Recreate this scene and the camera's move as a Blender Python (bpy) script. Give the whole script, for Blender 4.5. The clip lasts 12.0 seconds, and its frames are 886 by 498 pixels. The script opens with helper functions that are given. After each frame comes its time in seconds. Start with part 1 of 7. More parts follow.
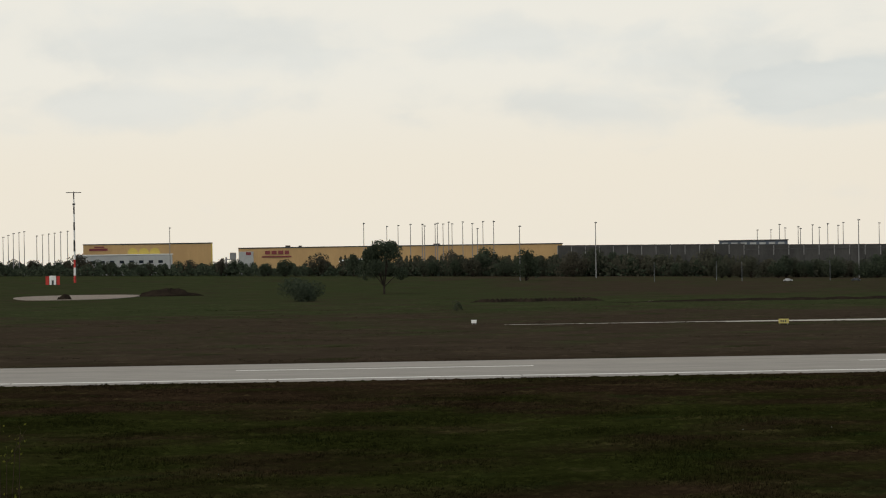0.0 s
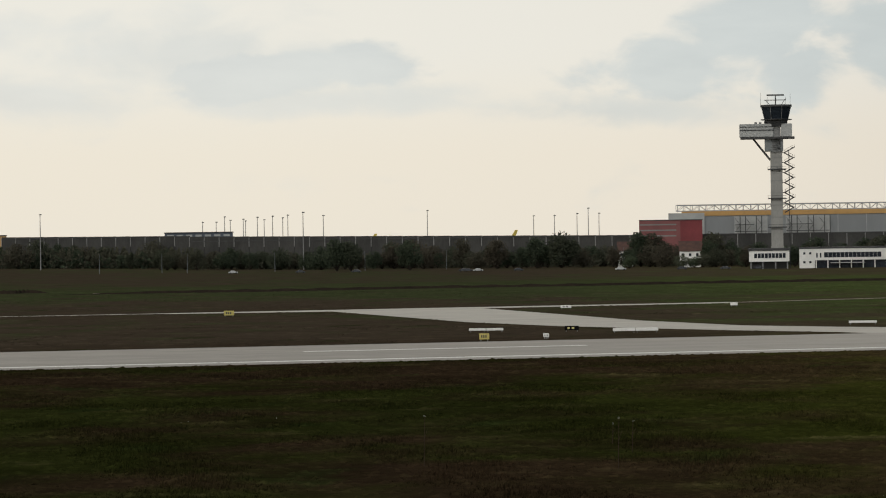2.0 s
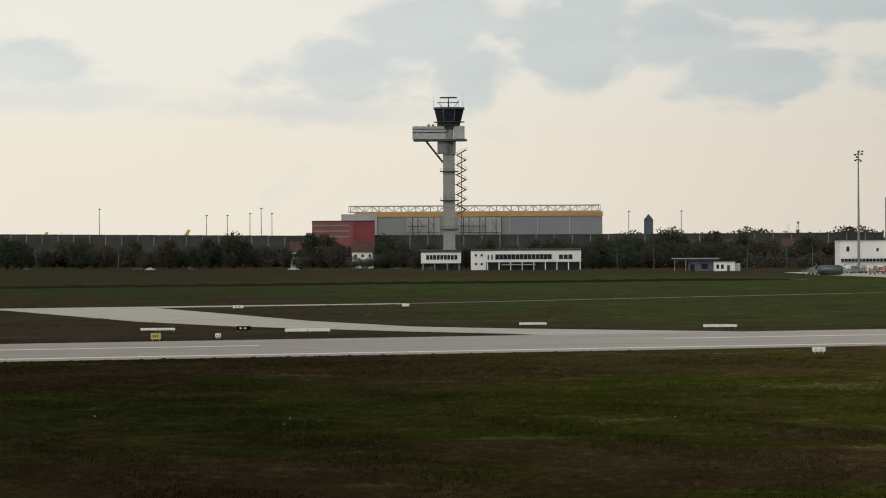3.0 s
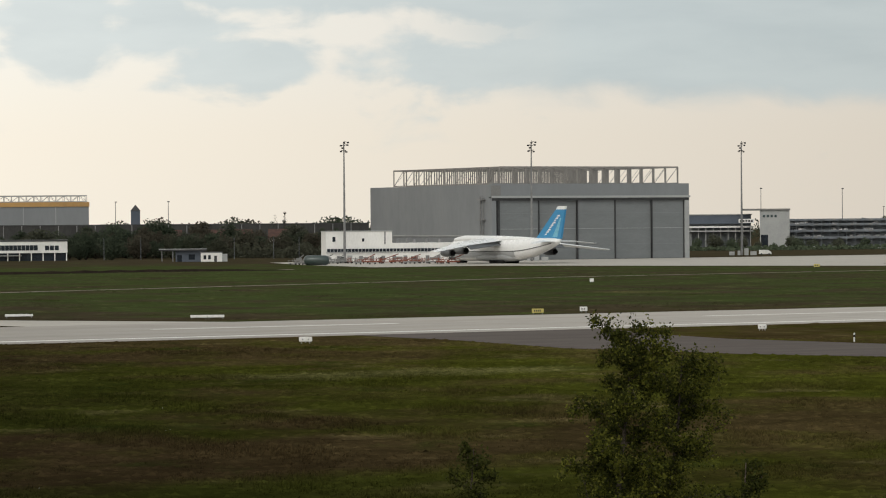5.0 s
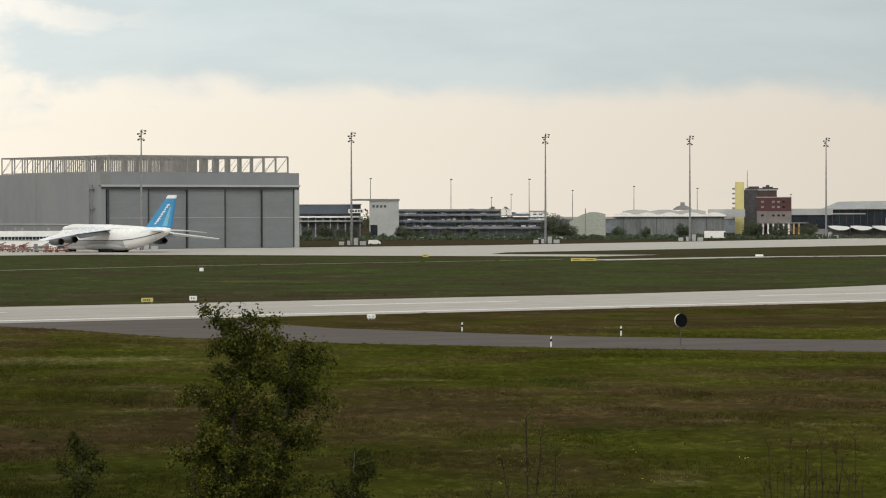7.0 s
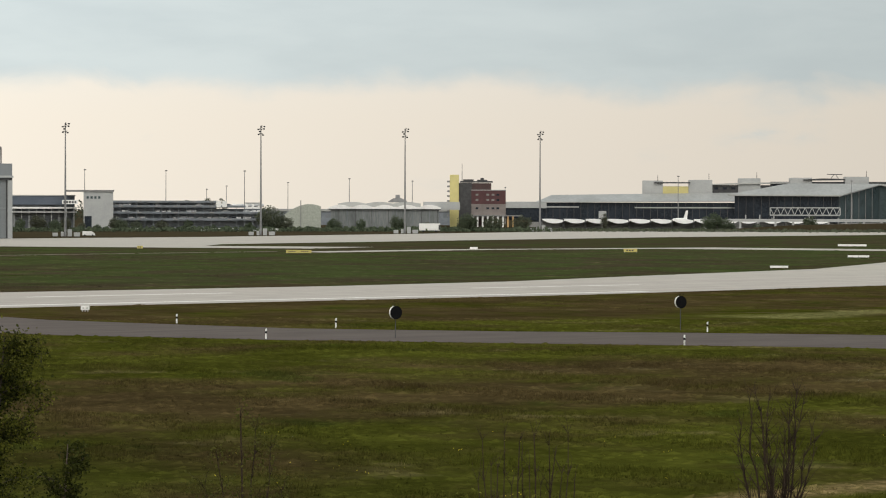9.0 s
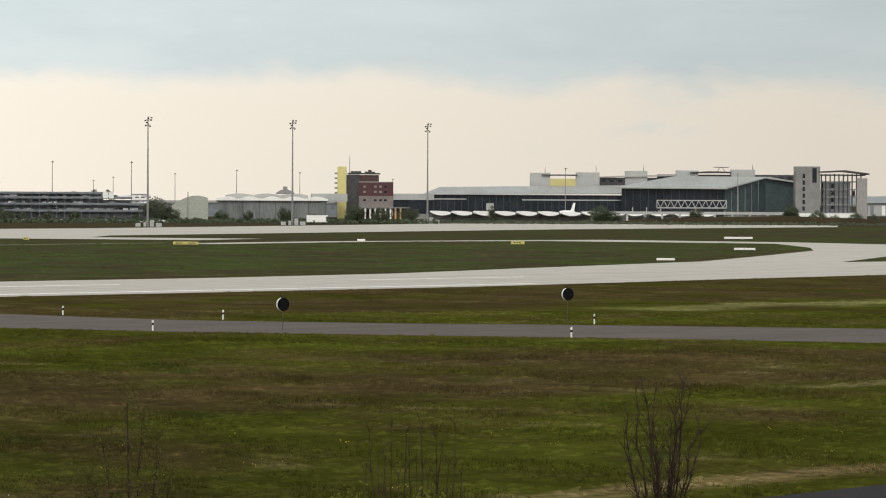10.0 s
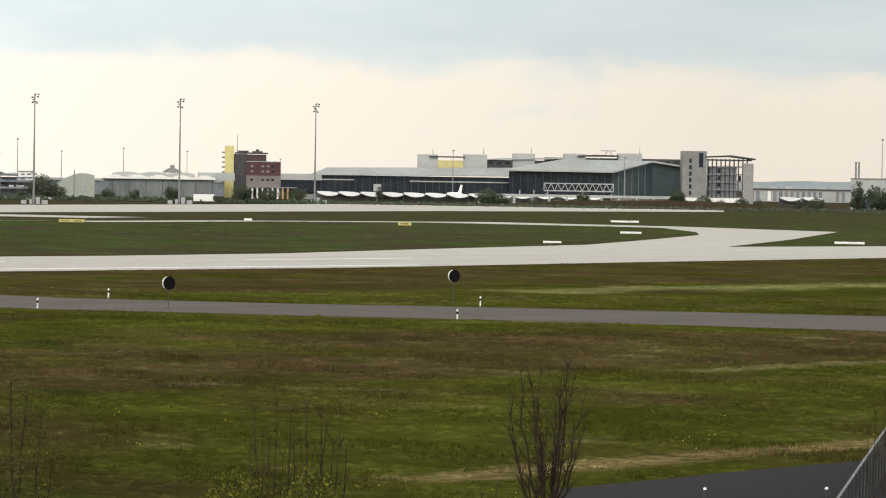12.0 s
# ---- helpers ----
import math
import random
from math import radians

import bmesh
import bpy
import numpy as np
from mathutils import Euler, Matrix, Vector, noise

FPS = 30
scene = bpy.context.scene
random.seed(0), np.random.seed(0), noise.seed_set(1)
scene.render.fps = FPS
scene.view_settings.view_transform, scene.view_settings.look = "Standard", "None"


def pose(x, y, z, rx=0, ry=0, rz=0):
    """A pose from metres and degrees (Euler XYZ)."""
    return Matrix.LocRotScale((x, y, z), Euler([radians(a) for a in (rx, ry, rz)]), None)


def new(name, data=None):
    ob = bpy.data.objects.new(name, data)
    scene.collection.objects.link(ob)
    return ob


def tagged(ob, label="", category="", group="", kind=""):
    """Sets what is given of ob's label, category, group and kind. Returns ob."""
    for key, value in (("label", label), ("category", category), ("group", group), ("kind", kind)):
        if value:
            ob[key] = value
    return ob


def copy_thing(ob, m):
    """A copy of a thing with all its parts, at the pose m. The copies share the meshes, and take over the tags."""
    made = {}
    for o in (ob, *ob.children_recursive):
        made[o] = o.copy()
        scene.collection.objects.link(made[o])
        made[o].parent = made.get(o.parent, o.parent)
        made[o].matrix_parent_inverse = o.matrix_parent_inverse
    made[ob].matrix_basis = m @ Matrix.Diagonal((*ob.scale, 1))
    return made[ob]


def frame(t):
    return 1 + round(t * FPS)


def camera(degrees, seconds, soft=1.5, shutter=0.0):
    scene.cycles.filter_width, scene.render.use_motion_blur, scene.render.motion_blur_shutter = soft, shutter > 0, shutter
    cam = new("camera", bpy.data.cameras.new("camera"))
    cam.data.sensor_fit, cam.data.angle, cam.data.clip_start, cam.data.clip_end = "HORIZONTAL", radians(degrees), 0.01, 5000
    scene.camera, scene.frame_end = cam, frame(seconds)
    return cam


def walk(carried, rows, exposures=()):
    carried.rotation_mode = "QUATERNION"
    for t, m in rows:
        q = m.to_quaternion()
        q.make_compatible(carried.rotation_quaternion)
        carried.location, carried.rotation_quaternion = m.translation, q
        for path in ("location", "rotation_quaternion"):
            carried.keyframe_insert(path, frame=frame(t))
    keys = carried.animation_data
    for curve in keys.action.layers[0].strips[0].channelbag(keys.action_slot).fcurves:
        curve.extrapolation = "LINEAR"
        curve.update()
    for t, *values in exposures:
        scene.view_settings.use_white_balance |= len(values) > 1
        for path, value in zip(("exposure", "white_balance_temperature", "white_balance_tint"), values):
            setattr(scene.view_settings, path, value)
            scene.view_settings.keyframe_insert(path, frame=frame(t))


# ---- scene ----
EYE = 14.5
cam = camera(15.66, 12.0, soft=1.1)
ROWS = [
    (0.0, -3.154, 0.088, -0.864),
    (0.5, -5.485, 0.100, -0.512),
    (1.0, -7.770, 0.028, -0.741),
    (1.5, -10.101, -0.082, -1.043),
    (2.0, -12.994, -0.196, -0.836),
    (2.5, -15.926, -0.226, -0.524),
    (3.0, -18.808, -0.249, -0.356),
    (3.5, -21.551, -0.271, -0.470),
    (5.5, -29.754, -0.544, -0.358),
    (6.0, -31.605, -0.589, -0.389),
    (6.5, -33.312, -0.638, -0.614),
    (7.0, -34.838, -0.700, -0.128),
    (7.5, -36.315, -0.756, -0.157),
    (9.5, -40.902, -0.891, 0.218),
    (10.0, -41.895, -0.978, 0.273),
    (10.5, -42.882, -1.078, 0.636),
    (11.0, -43.543, -1.185, 0.757),
    (11.5, -43.810, -1.251, 1.084),
    (12.0, -43.895, -1.294, 0.928),
]
EXPOSURES = [(0.0, -0.5), (2.5, -0.5), (3.5, -0.42), (5.5, -0.17), (7.5, 0.06), (9.5, 0.12), (10.5, 0.27), (12.0, 0.45)]
walk(cam, [(t, pose(0, 0, EYE, 90 + pitch, -roll, yaw)) for t, yaw, pitch, roll in ROWS], EXPOSURES)

# ---- world and sun ----
SUN_EL, SUN_AZ = 42.0, -140.0


def link(nt, a, b):
    nt.links.new(a, b)


def math_node(nt, op, a, b=None, c=None, clamp=False):
    n = nt.nodes.new("ShaderNodeMath")
    n.operation, n.use_clamp = op, clamp
    for i, v in enumerate((a, b, c)):
        if v is None:
            continue
        if isinstance(v, (int, float)):
            n.inputs[i].default_value = v
        else:
            link(nt, v, n.inputs[i])
    return n.outputs[0]


def mix_node(nt, fac, a, b, blend="MIX"):
    n = nt.nodes.new("ShaderNodeMix")
    n.data_type, n.blend_type = "RGBA", blend
    for s, v in ((n.inputs[0], fac), (n.inputs[6], a), (n.inputs[7], b)):
        if isinstance(v, (int, float)):
            s.default_value = v
        elif isinstance(v, tuple):
            s.default_value = (*v, 1.0) if len(v) == 3 else v
        else:
            link(nt, v, s)
    return n.outputs[2]


def smooth(nt, v, lo, hi, a=0.0, b=1.0):
    n = nt.nodes.new("ShaderNodeMapRange")
    n.interpolation_type = "SMOOTHSTEP"
    link(nt, v, n.inputs[0])
    for i, q in enumerate((lo, hi, a, b)):
        n.inputs[i + 1].default_value = q
    return n.outputs[0]


def noise_node(nt, vec, scale, detail=4.0, rough=0.55, distortion=0.0):
    n = nt.nodes.new("ShaderNodeTexNoise")
    n.inputs["Scale"].default_value, n.inputs["Detail"].default_value = scale, detail
    n.inputs["Roughness"].default_value, n.inputs["Distortion"].default_value = rough, distortion
    link(nt, vec, n.inputs["Vector"])
    return n.outputs[0]


def mapped(nt, vec, scale=(1, 1, 1), shift=(0, 0, 0)):
    n = nt.nodes.new("ShaderNodeMapping")
    n.inputs["Scale"].default_value, n.inputs["Location"].default_value = scale, shift
    link(nt, vec, n.inputs["Vector"])
    return n.outputs[0]


world = bpy.data.worlds.new("sky")
scene.world = world
world.use_nodes = True
wt = world.node_tree
wt.nodes.clear()
tc = wt.nodes.new("ShaderNodeTexCoord")
sep = wt.nodes.new("ShaderNodeSeparateXYZ")
link(wt, tc.outputs["Generated"], sep.inputs[0])
azim = math_node(wt, "ARCTAN2", sep.outputs[0], sep.outputs[1])
elev = sep.outputs[2]
sky = wt.nodes.new("ShaderNodeTexSky")
sky.sky_type, sky.sun_disc = "NISHITA", False
sky.sun_elevation, sky.sun_rotation = radians(SUN_EL), radians(SUN_AZ)
clear = mix_node(wt, 1.0, sky.outputs[0], (0.10, 0.10, 0.10), "MULTIPLY")
comb = wt.nodes.new("ShaderNodeCombineXYZ")
link(wt, azim, comb.inputs[0])
link(wt, elev, comb.inputs[1])
cloud_a = noise_node(wt, mapped(wt, comb.outputs[0], (34, 60, 1), (3.1, 0.4, 0)), 1.0, 7, 0.55, 0.3)
cloud_b = noise_node(wt, mapped(wt, comb.outputs[0], (14, 55, 1), (0.7, 5.2, 0)), 1.0, 6, 0.55, 0.2)
puff = math_node(wt, "ADD", math_node(wt, "MULTIPLY", cloud_a, 0.6), math_node(wt, "MULTIPLY", cloud_b, 0.4))
# separate grey cumulus to the west, and a deck that closes towards the east above a bright open strip
CUMULUS = ((17.2, 2.95, 1.7, 0.62), (18.5, 3.5, 1.6, 0.95), (19.3, 2.9, 1.0, 0.55), (21.3, 3.3, 1.25, 1.0), (21.5, 4.3, 0.7, 0.8), (23.9, 3.1, 1.5, 0.78),
           (25.0, 2.9, 0.7, 0.5), (22.9, 3.4, 1.2, 0.7), (25.6, 4.15, 2.6, 0.6), (29.2, 4.1, 2.6, 0.8), (28.9, 2.75, 2.4, 0.66), (11.9, 3.2, 0.95, 0.42), (9.8, 2.95, 2.0, 0.5))
WISPS = ((-1.6, 3.75, 3.2, 0.65), (-2.2, 2.75, 2.6, 0.42), (4.3, 3.75, 1.5, 0.42), (8.4, 3.3, 2.6, 0.75), (5.6, 2.65, 3.0, 0.4), (15.9, 2.2, 2.4, 0.3), (10.8, 2.45, 2.4, 0.3))


def cloud_field(blobs):
    field = None
    for a, e, w, h in blobs:
        w, h = radians(w), radians(h)
        n = wt.nodes.new("ShaderNodeVectorMath")
        n.operation = "LENGTH"
        link(wt, mapped(wt, comb.outputs[0], (1 / w, 1 / h, 0), (-radians(a) / w, -math.sin(radians(e)) / h, 0)), n.inputs[0])
        v = math_node(wt, "SUBTRACT", 1.0, n.outputs["Value"])
        field = v if field is None else math_node(wt, "MAXIMUM", field, v)
    return math_node(wt, "ADD", math_node(wt, "MAXIMUM", field, -0.8), math_node(wt, "MULTIPLY", math_node(wt, "SUBTRACT", puff, 0.5), 5.0))


edge = math_node(wt, "SUBTRACT", 0.046, math_node(wt, "MULTIPLY", azim, 0.017))
above = math_node(wt, "SUBTRACT", elev, edge)
above = math_node(wt, "ADD", above, math_node(wt, "MULTIPLY", math_node(wt, "SUBTRACT", puff, 0.5), 0.03))
deck = math_node(wt, "MULTIPLY", smooth(wt, above, -0.004, 0.007), smooth(wt, azim, radians(27.0), radians(30.5), 0.0, 0.92))
deck = math_node(wt, "MAXIMUM", deck, math_node(wt, "MULTIPLY", smooth(wt, cloud_field(CUMULUS), -0.28, 0.5), 0.84))
deck = math_node(wt, "MAXIMUM", deck, math_node(wt, "MULTIPLY", smooth(wt, cloud_field(WISPS), -0.5, 0.8), 0.62))
veil = mix_node(wt, smooth(wt, azim, 0.1, 0.75), (1.25, 1.155, 0.98), (1.09, 0.985, 0.845))
veil = mix_node(wt, smooth(wt, elev, 0.022, 0.06), veil, mix_node(wt, 1.0, veil, (0.99, 1.035, 1.10), "MULTIPLY"))
grey = mix_node(wt, smooth(wt, azim, 0.05, 0.5), (0.95, 0.985, 0.965), (0.70, 0.795, 0.82))
grey = mix_node(wt, smooth(wt, cloud_b, 0.3, 0.7), grey, mix_node(wt, 1.0, grey, (1.14, 1.12, 1.10), "MULTIPLY"))
cover = mix_node(wt, deck, veil, grey)
fade = wt.nodes.new("ShaderNodeMapRange")
link(wt, azim, fade.inputs[0])
for i, q in enumerate((0.32, 0.85, 1.0, 0.60)):
    fade.inputs[i + 1].default_value = q
dim = wt.nodes.new("ShaderNodeVectorMath")
dim.operation = "SCALE"
link(wt, cover, dim.inputs[0])
link(wt, fade.outputs[0], dim.inputs["Scale"])
# the clearer, brighter half of the sky lies to the south
south = smooth(wt, sep.outputs[1], -0.5, 0.2, 1.7, 1.0)
lit = wt.nodes.new("ShaderNodeVectorMath")
lit.operation = "SCALE"
link(wt, dim.outputs[0], lit.inputs[0])
link(wt, south, lit.inputs["Scale"])
cover = lit.outputs[0]
heavy = mix_node(wt, 1.0, cover, (0.75, 0.77, 0.80), "MULTIPLY")
cover = mix_node(wt, smooth(wt, elev, 0.08, 0.45), cover, heavy)
total = mix_node(wt, 0.93, clear, cover)
bg = wt.nodes.new("ShaderNodeBackground")
link(wt, total, bg.inputs[0])
wout = wt.nodes.new("ShaderNodeOutputWorld")
link(wt, bg.outputs[0], wout.inputs[0])

sun = new("sun", bpy.data.lights.new("sun", "SUN"))
sun.data.energy, sun.data.angle, sun.data.color = 0.7, radians(14), (1.0, 0.95, 0.86)
sun.matrix_world = pose(0, 0, 400, 90 - SUN_EL, 0, 180 - SUN_AZ)


# ---- materials ----
def surface(name, a, b=None, rough=0.7, metal=0.0, scale=1.0, stretch=(1, 1, 1), bump=0.0, fine=12.0, spec=0.3, per_piece=0.0):
    """A painted or raw surface: two tones mixed by coarse and fine noise, with relief."""
    m = bpy.data.materials.new(name)
    m.use_nodes = True
    nt = m.node_tree
    p = nt.nodes["Principled BSDF"]
    g = nt.nodes.new("ShaderNodeTexCoord")
    v = mapped(nt, g.outputs["Object"], stretch)
    n1 = noise_node(nt, v, scale, 5, 0.6)
    n2 = noise_node(nt, v, scale * fine, 3, 0.6)
    mixv = math_node(nt, "ADD", math_node(nt, "MULTIPLY", n1, 0.65), math_node(nt, "MULTIPLY", n2, 0.35))
    b = b or tuple(q * 0.72 for q in a)
    col = mix_node(nt, smooth(nt, mixv, 0.34, 0.66), a, b)
    if per_piece:
        oi = nt.nodes.new("ShaderNodeObjectInfo")
        k = nt.nodes.new("ShaderNodeHueSaturation")
        link(nt, col, k.inputs["Color"])
        link(nt, smooth(nt, oi.outputs["Random"], 0.0, 1.0, 1 - per_piece, 1 + per_piece), k.inputs["Value"])
        col = k.outputs[0]
    link(nt, col, p.inputs["Base Color"])
    link(nt, smooth(nt, mixv, 0.3, 0.7, max(0.05, rough - 0.1), min(1, rough + 0.1)), p.inputs["Roughness"])
    p.inputs["Metallic"].default_value = metal
    p.inputs["Specular IOR Level"].default_value = spec
    if bump:
        bn = nt.nodes.new("ShaderNodeBump")
        bn.inputs["Strength"].default_value, bn.inputs["Distance"].default_value = 0.6, bump
        link(nt, mixv, bn.inputs["Height"])
        link(nt, bn.outputs[0], p.inputs["Normal"])
    return m


def foliage(name, a, b, c):
    m = bpy.data.materials.new(name)
    m.use_nodes = True
    nt = m.node_tree
    p = nt.nodes["Principled BSDF"]
    g = nt.nodes.new("ShaderNodeNewGeometry")
    oi = nt.nodes.new("ShaderNodeObjectInfo")
    col = mix_node(nt, g.outputs["Random Per Island"], a, b)
    col = mix_node(nt, smooth(nt, oi.outputs["Random"], 0.3, 1.0, 0.0, 0.7), col, c)
    link(nt, col, p.inputs["Base Color"])
    p.inputs["Roughness"].default_value = 0.8
    p.inputs["Specular IOR Level"].default_value = 0.05
    thin = nt.nodes.new("ShaderNodeBsdfTranslucent")
    link(nt, col, thin.inputs[0])
    both = nt.nodes.new("ShaderNodeMixShader")
    both.inputs[0].default_value = 0.42
    link(nt, p.outputs[0], both.inputs[1])
    link(nt, thin.outputs[0], both.inputs[2])
    link(nt, both.outputs[0], nt.nodes["Material Output"].inputs[0])
    return m


def field_material(name, tuft=False):
    """Grass: strips of dry brown and green along the runway, patches, and straw."""
    m = bpy.data.materials.new(name)
    m.use_nodes = True
    nt = m.node_tree
    p = nt.nodes["Principled BSDF"]
    g = nt.nodes.new("ShaderNodeNewGeometry")
    pos = g.outputs["Position"]
    s = nt.nodes.new("ShaderNodeSeparateXYZ")
    link(nt, pos, s.inputs[0])
    big = noise_node(nt, mapped(nt, pos, (0.012, 0.03, 0)), 1.0, 5, 0.6)
    # swaths lie along the mowing direction, askew to the runway's normal
    swath = nt.nodes.new("ShaderNodeMapping")
    swath.inputs["Rotation"].default_value = (0, 0, radians(27))
    link(nt, pos, swath.inputs["Vector"])
    mown = swath.outputs[0]
    wide = noise_node(nt, mapped(nt, pos, (0.016, 0.006, 0), (3, 9, 0)), 1.0, 5, 0.6)
    mid = noise_node(nt, mapped(nt, mown, (0.055, 0.042, 0)), 1.0, 5, 0.55)
    fine = noise_node(nt, mapped(nt, pos, (0.9, 0.8, 0)), 1.0, 5, 0.7)
    wob = math_node(nt, "MULTIPLY", math_node(nt, "SUBTRACT", big, 0.5), 90.0)
    yy = math_node(nt, "ADD", s.outputs[1], wob)
    calm = math_node(nt, "ADD", s.outputs[1], math_node(nt, "MULTIPLY", math_node(nt, "SUBTRACT", mid, 0.5), 26.0))

    def between(v, a, b, c, d):
        return math_node(nt, "MULTIPLY", smooth(nt, v, a, b), smooth(nt, v, c, d, 1.0, 0.0))

    # dry strips along the runway and across the mown grass, greener land between and beyond them
    dry = between(yy, 285, 320, 372, 400)
    parched = math_node(nt, "MULTIPLY", between(calm, 163, 171, 190, 232), smooth(nt, s.outputs[0], 0, 50))
    near = math_node(nt, "SUBTRACT", math_node(nt, "SUBTRACT", 0.80, math_node(nt, "MULTIPLY", dry, 0.55)), math_node(nt, "MULTIPLY", parched, 0.62))
    far = math_node(nt, "ADD", smooth(nt, s.outputs[0], 120, 260, 0.10, 0.62), math_node(nt, "MULTIPLY", smooth(nt, yy, 690, 860), smooth(nt, s.outputs[0], 150, 400, 0.75, 0.2)))
    far = math_node(nt, "SUBTRACT", far, math_node(nt, "MULTIPLY", smooth(nt, yy, 980, 1100), smooth(nt, s.outputs[0], 60, 160, 0.0, 0.75)))
    far = math_node(nt, "SUBTRACT", far, math_node(nt, "MULTIPLY", between(yy, 434, 440, 452, 480), 0.3))
    far = math_node(nt, "ADD", far, math_node(nt, "MULTIPLY", math_node(nt, "SUBTRACT", wide, 0.5), 1.6))
    far = math_node(nt, "SUBTRACT", far, math_node(nt, "MULTIPLY", smooth(nt, s.outputs[1], 700, 780), smooth(nt, s.outputs[0], 420, 560, 0.0, 0.42)))
    lane = smooth(nt, s.outputs[1], 390, 430)
    wet = math_node(nt, "ADD", math_node(nt, "MULTIPLY", near, math_node(nt, "SUBTRACT", 1.0, lane)), math_node(nt, "MULTIPLY", far, lane))
    wet = math_node(nt, "ADD", wet, math_node(nt, "MULTIPLY", math_node(nt, "SUBTRACT", mid, 0.5), 3.0))
    wet = math_node(nt, "ADD", wet, math_node(nt, "MULTIPLY", math_node(nt, "SUBTRACT", fine, 0.5), 0.45))
    wet = smooth(nt, wet, 0.0, 1.0)
    # grass brightness painted in: colours dimmed to the west, lifted to the east
    eastness = math_node(nt, "SUBTRACT", s.outputs[0], math_node(nt, "MULTIPLY", s.outputs[1], 0.25))
    eastness = math_node(nt, "ADD", eastness, math_node(nt, "MULTIPLY", math_node(nt, "SUBTRACT", big, 0.5), 40.0))
    eastness = smooth(nt, eastness, -10, 105)
    west_dim = mix_node(nt, wet, (0.0225, 0.0148, 0.0085), (0.0160, 0.0185, 0.0048))
    west_far = mix_node(nt, wet, (0.046, 0.035, 0.0245), (0.038, 0.045, 0.020))
    west_dim = mix_node(nt, smooth(nt, s.outputs[1], 390, 470), west_dim, west_far)
    east_bright = mix_node(nt, wet, (0.057, 0.042, 0.0175), (0.0475, 0.0510, 0.0080))
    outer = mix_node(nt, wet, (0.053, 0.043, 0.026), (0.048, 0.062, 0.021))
    east_bright = mix_node(nt, smooth(nt, s.outputs[1], 372, 470), east_bright, outer)
    col = mix_node(nt, eastness, west_dim, east_bright)
    for y0, half, x0, x1, tint in ((288.0, 11.0, 285.0, 430.0, (0.20, 0.19, 0.075)), (112.0, 3.2, 100.0, 150.0, (0.17, 0.125, 0.06)), (276.0, 9.0, 120.0, 165.0, (0.10, 0.095, 0.036)), (163.5, 3.0, 176.0, 330.0, (0.14, 0.115, 0.055)), (560.0, 9.0, 330.0, 352.0, (0.12, 0.10, 0.045))):
        band = math_node(nt, "ABSOLUTE", math_node(nt, "SUBTRACT", math_node(nt, "ADD", s.outputs[1], math_node(nt, "MULTIPLY", math_node(nt, "SUBTRACT", mid, 0.5), half * 2.5)), y0))
        band = math_node(nt, "MULTIPLY", smooth(nt, band, half * 0.2, half, 1.0, 0.0), math_node(nt, "MULTIPLY", smooth(nt, s.outputs[0], x0, x0 + 10), smooth(nt, s.outputs[0], x1 - 10, x1, 1.0, 0.0)))
        band = math_node(nt, "MULTIPLY", band, smooth(nt, fine, 0.3, 0.65, 0.2, 0.9))
        col = mix_node(nt, band, col, tint)
    straw = smooth(nt, noise_node(nt, mapped(nt, pos, (0.08, 0.085, 0), (40, 7, 0)), 1.0, 6, 0.65), 0.56, 0.72)
    col = mix_node(nt, math_node(nt, "MULTIPLY", straw, smooth(nt, eastness, 0.0, 1.0, 0.16, 0.42)), col, (0.145, 0.12, 0.056))
    lush = smooth(nt, noise_node(nt, mapped(nt, mown, (0.10, 0.055, 0), (4, 71, 0)), 1.0, 4, 0.55), 0.58, 0.72)
    col = mix_node(nt, math_node(nt, "MULTIPLY", lush, 0.6), col, mix_node(nt, eastness, (0.017, 0.024, 0.007), (0.031, 0.042, 0.0075)))
    grain = noise_node(nt, mapped(nt, pos, (0.26, 0.20, 0), (11, 3, 0)), 1.0, 5, 0.65)
    clump = noise_node(nt, mapped(nt, pos, (0.07, 0.05, 0), (23, 5, 0)), 1.0, 5, 0.62)
    shade = math_node(nt, "MULTIPLY", smooth(nt, fine, 0.25, 0.8, 0.80, 1.2), math_node(nt, "MULTIPLY", smooth(nt, grain, 0.3, 0.7, 0.84, 1.18), smooth(nt, clump, 0.34, 0.68, 0.78, 1.22)))
    shade = math_node(nt, "ADD", math_node(nt, "MULTIPLY", shade, smooth(nt, s.outputs[1], 330, 560, 1.0, 0.4)), smooth(nt, s.outputs[1], 330, 560, 0.0, 0.6))
    if tuft:
        shade = math_node(nt, "MULTIPLY", shade, smooth(nt, g.outputs["Random Per Island"], 0, 1, 1.0, 1.26))
    k = nt.nodes.new("ShaderNodeHueSaturation")
    link(nt, col, k.inputs["Color"])
    link(nt, shade, k.inputs["Value"])
    link(nt, k.outputs[0], p.inputs["Base Color"])
    p.inputs["Roughness"].default_value = 0.9
    p.inputs["Specular IOR Level"].default_value = 0.0
    if not tuft:
        bn = nt.nodes.new("ShaderNodeBump")
        bn.inputs["Strength"].default_value, bn.inputs["Distance"].default_value = 0.6, 0.4
        link(nt, fine, bn.inputs["Height"])
        link(nt, bn.outputs[0], p.inputs["Normal"])
    return m


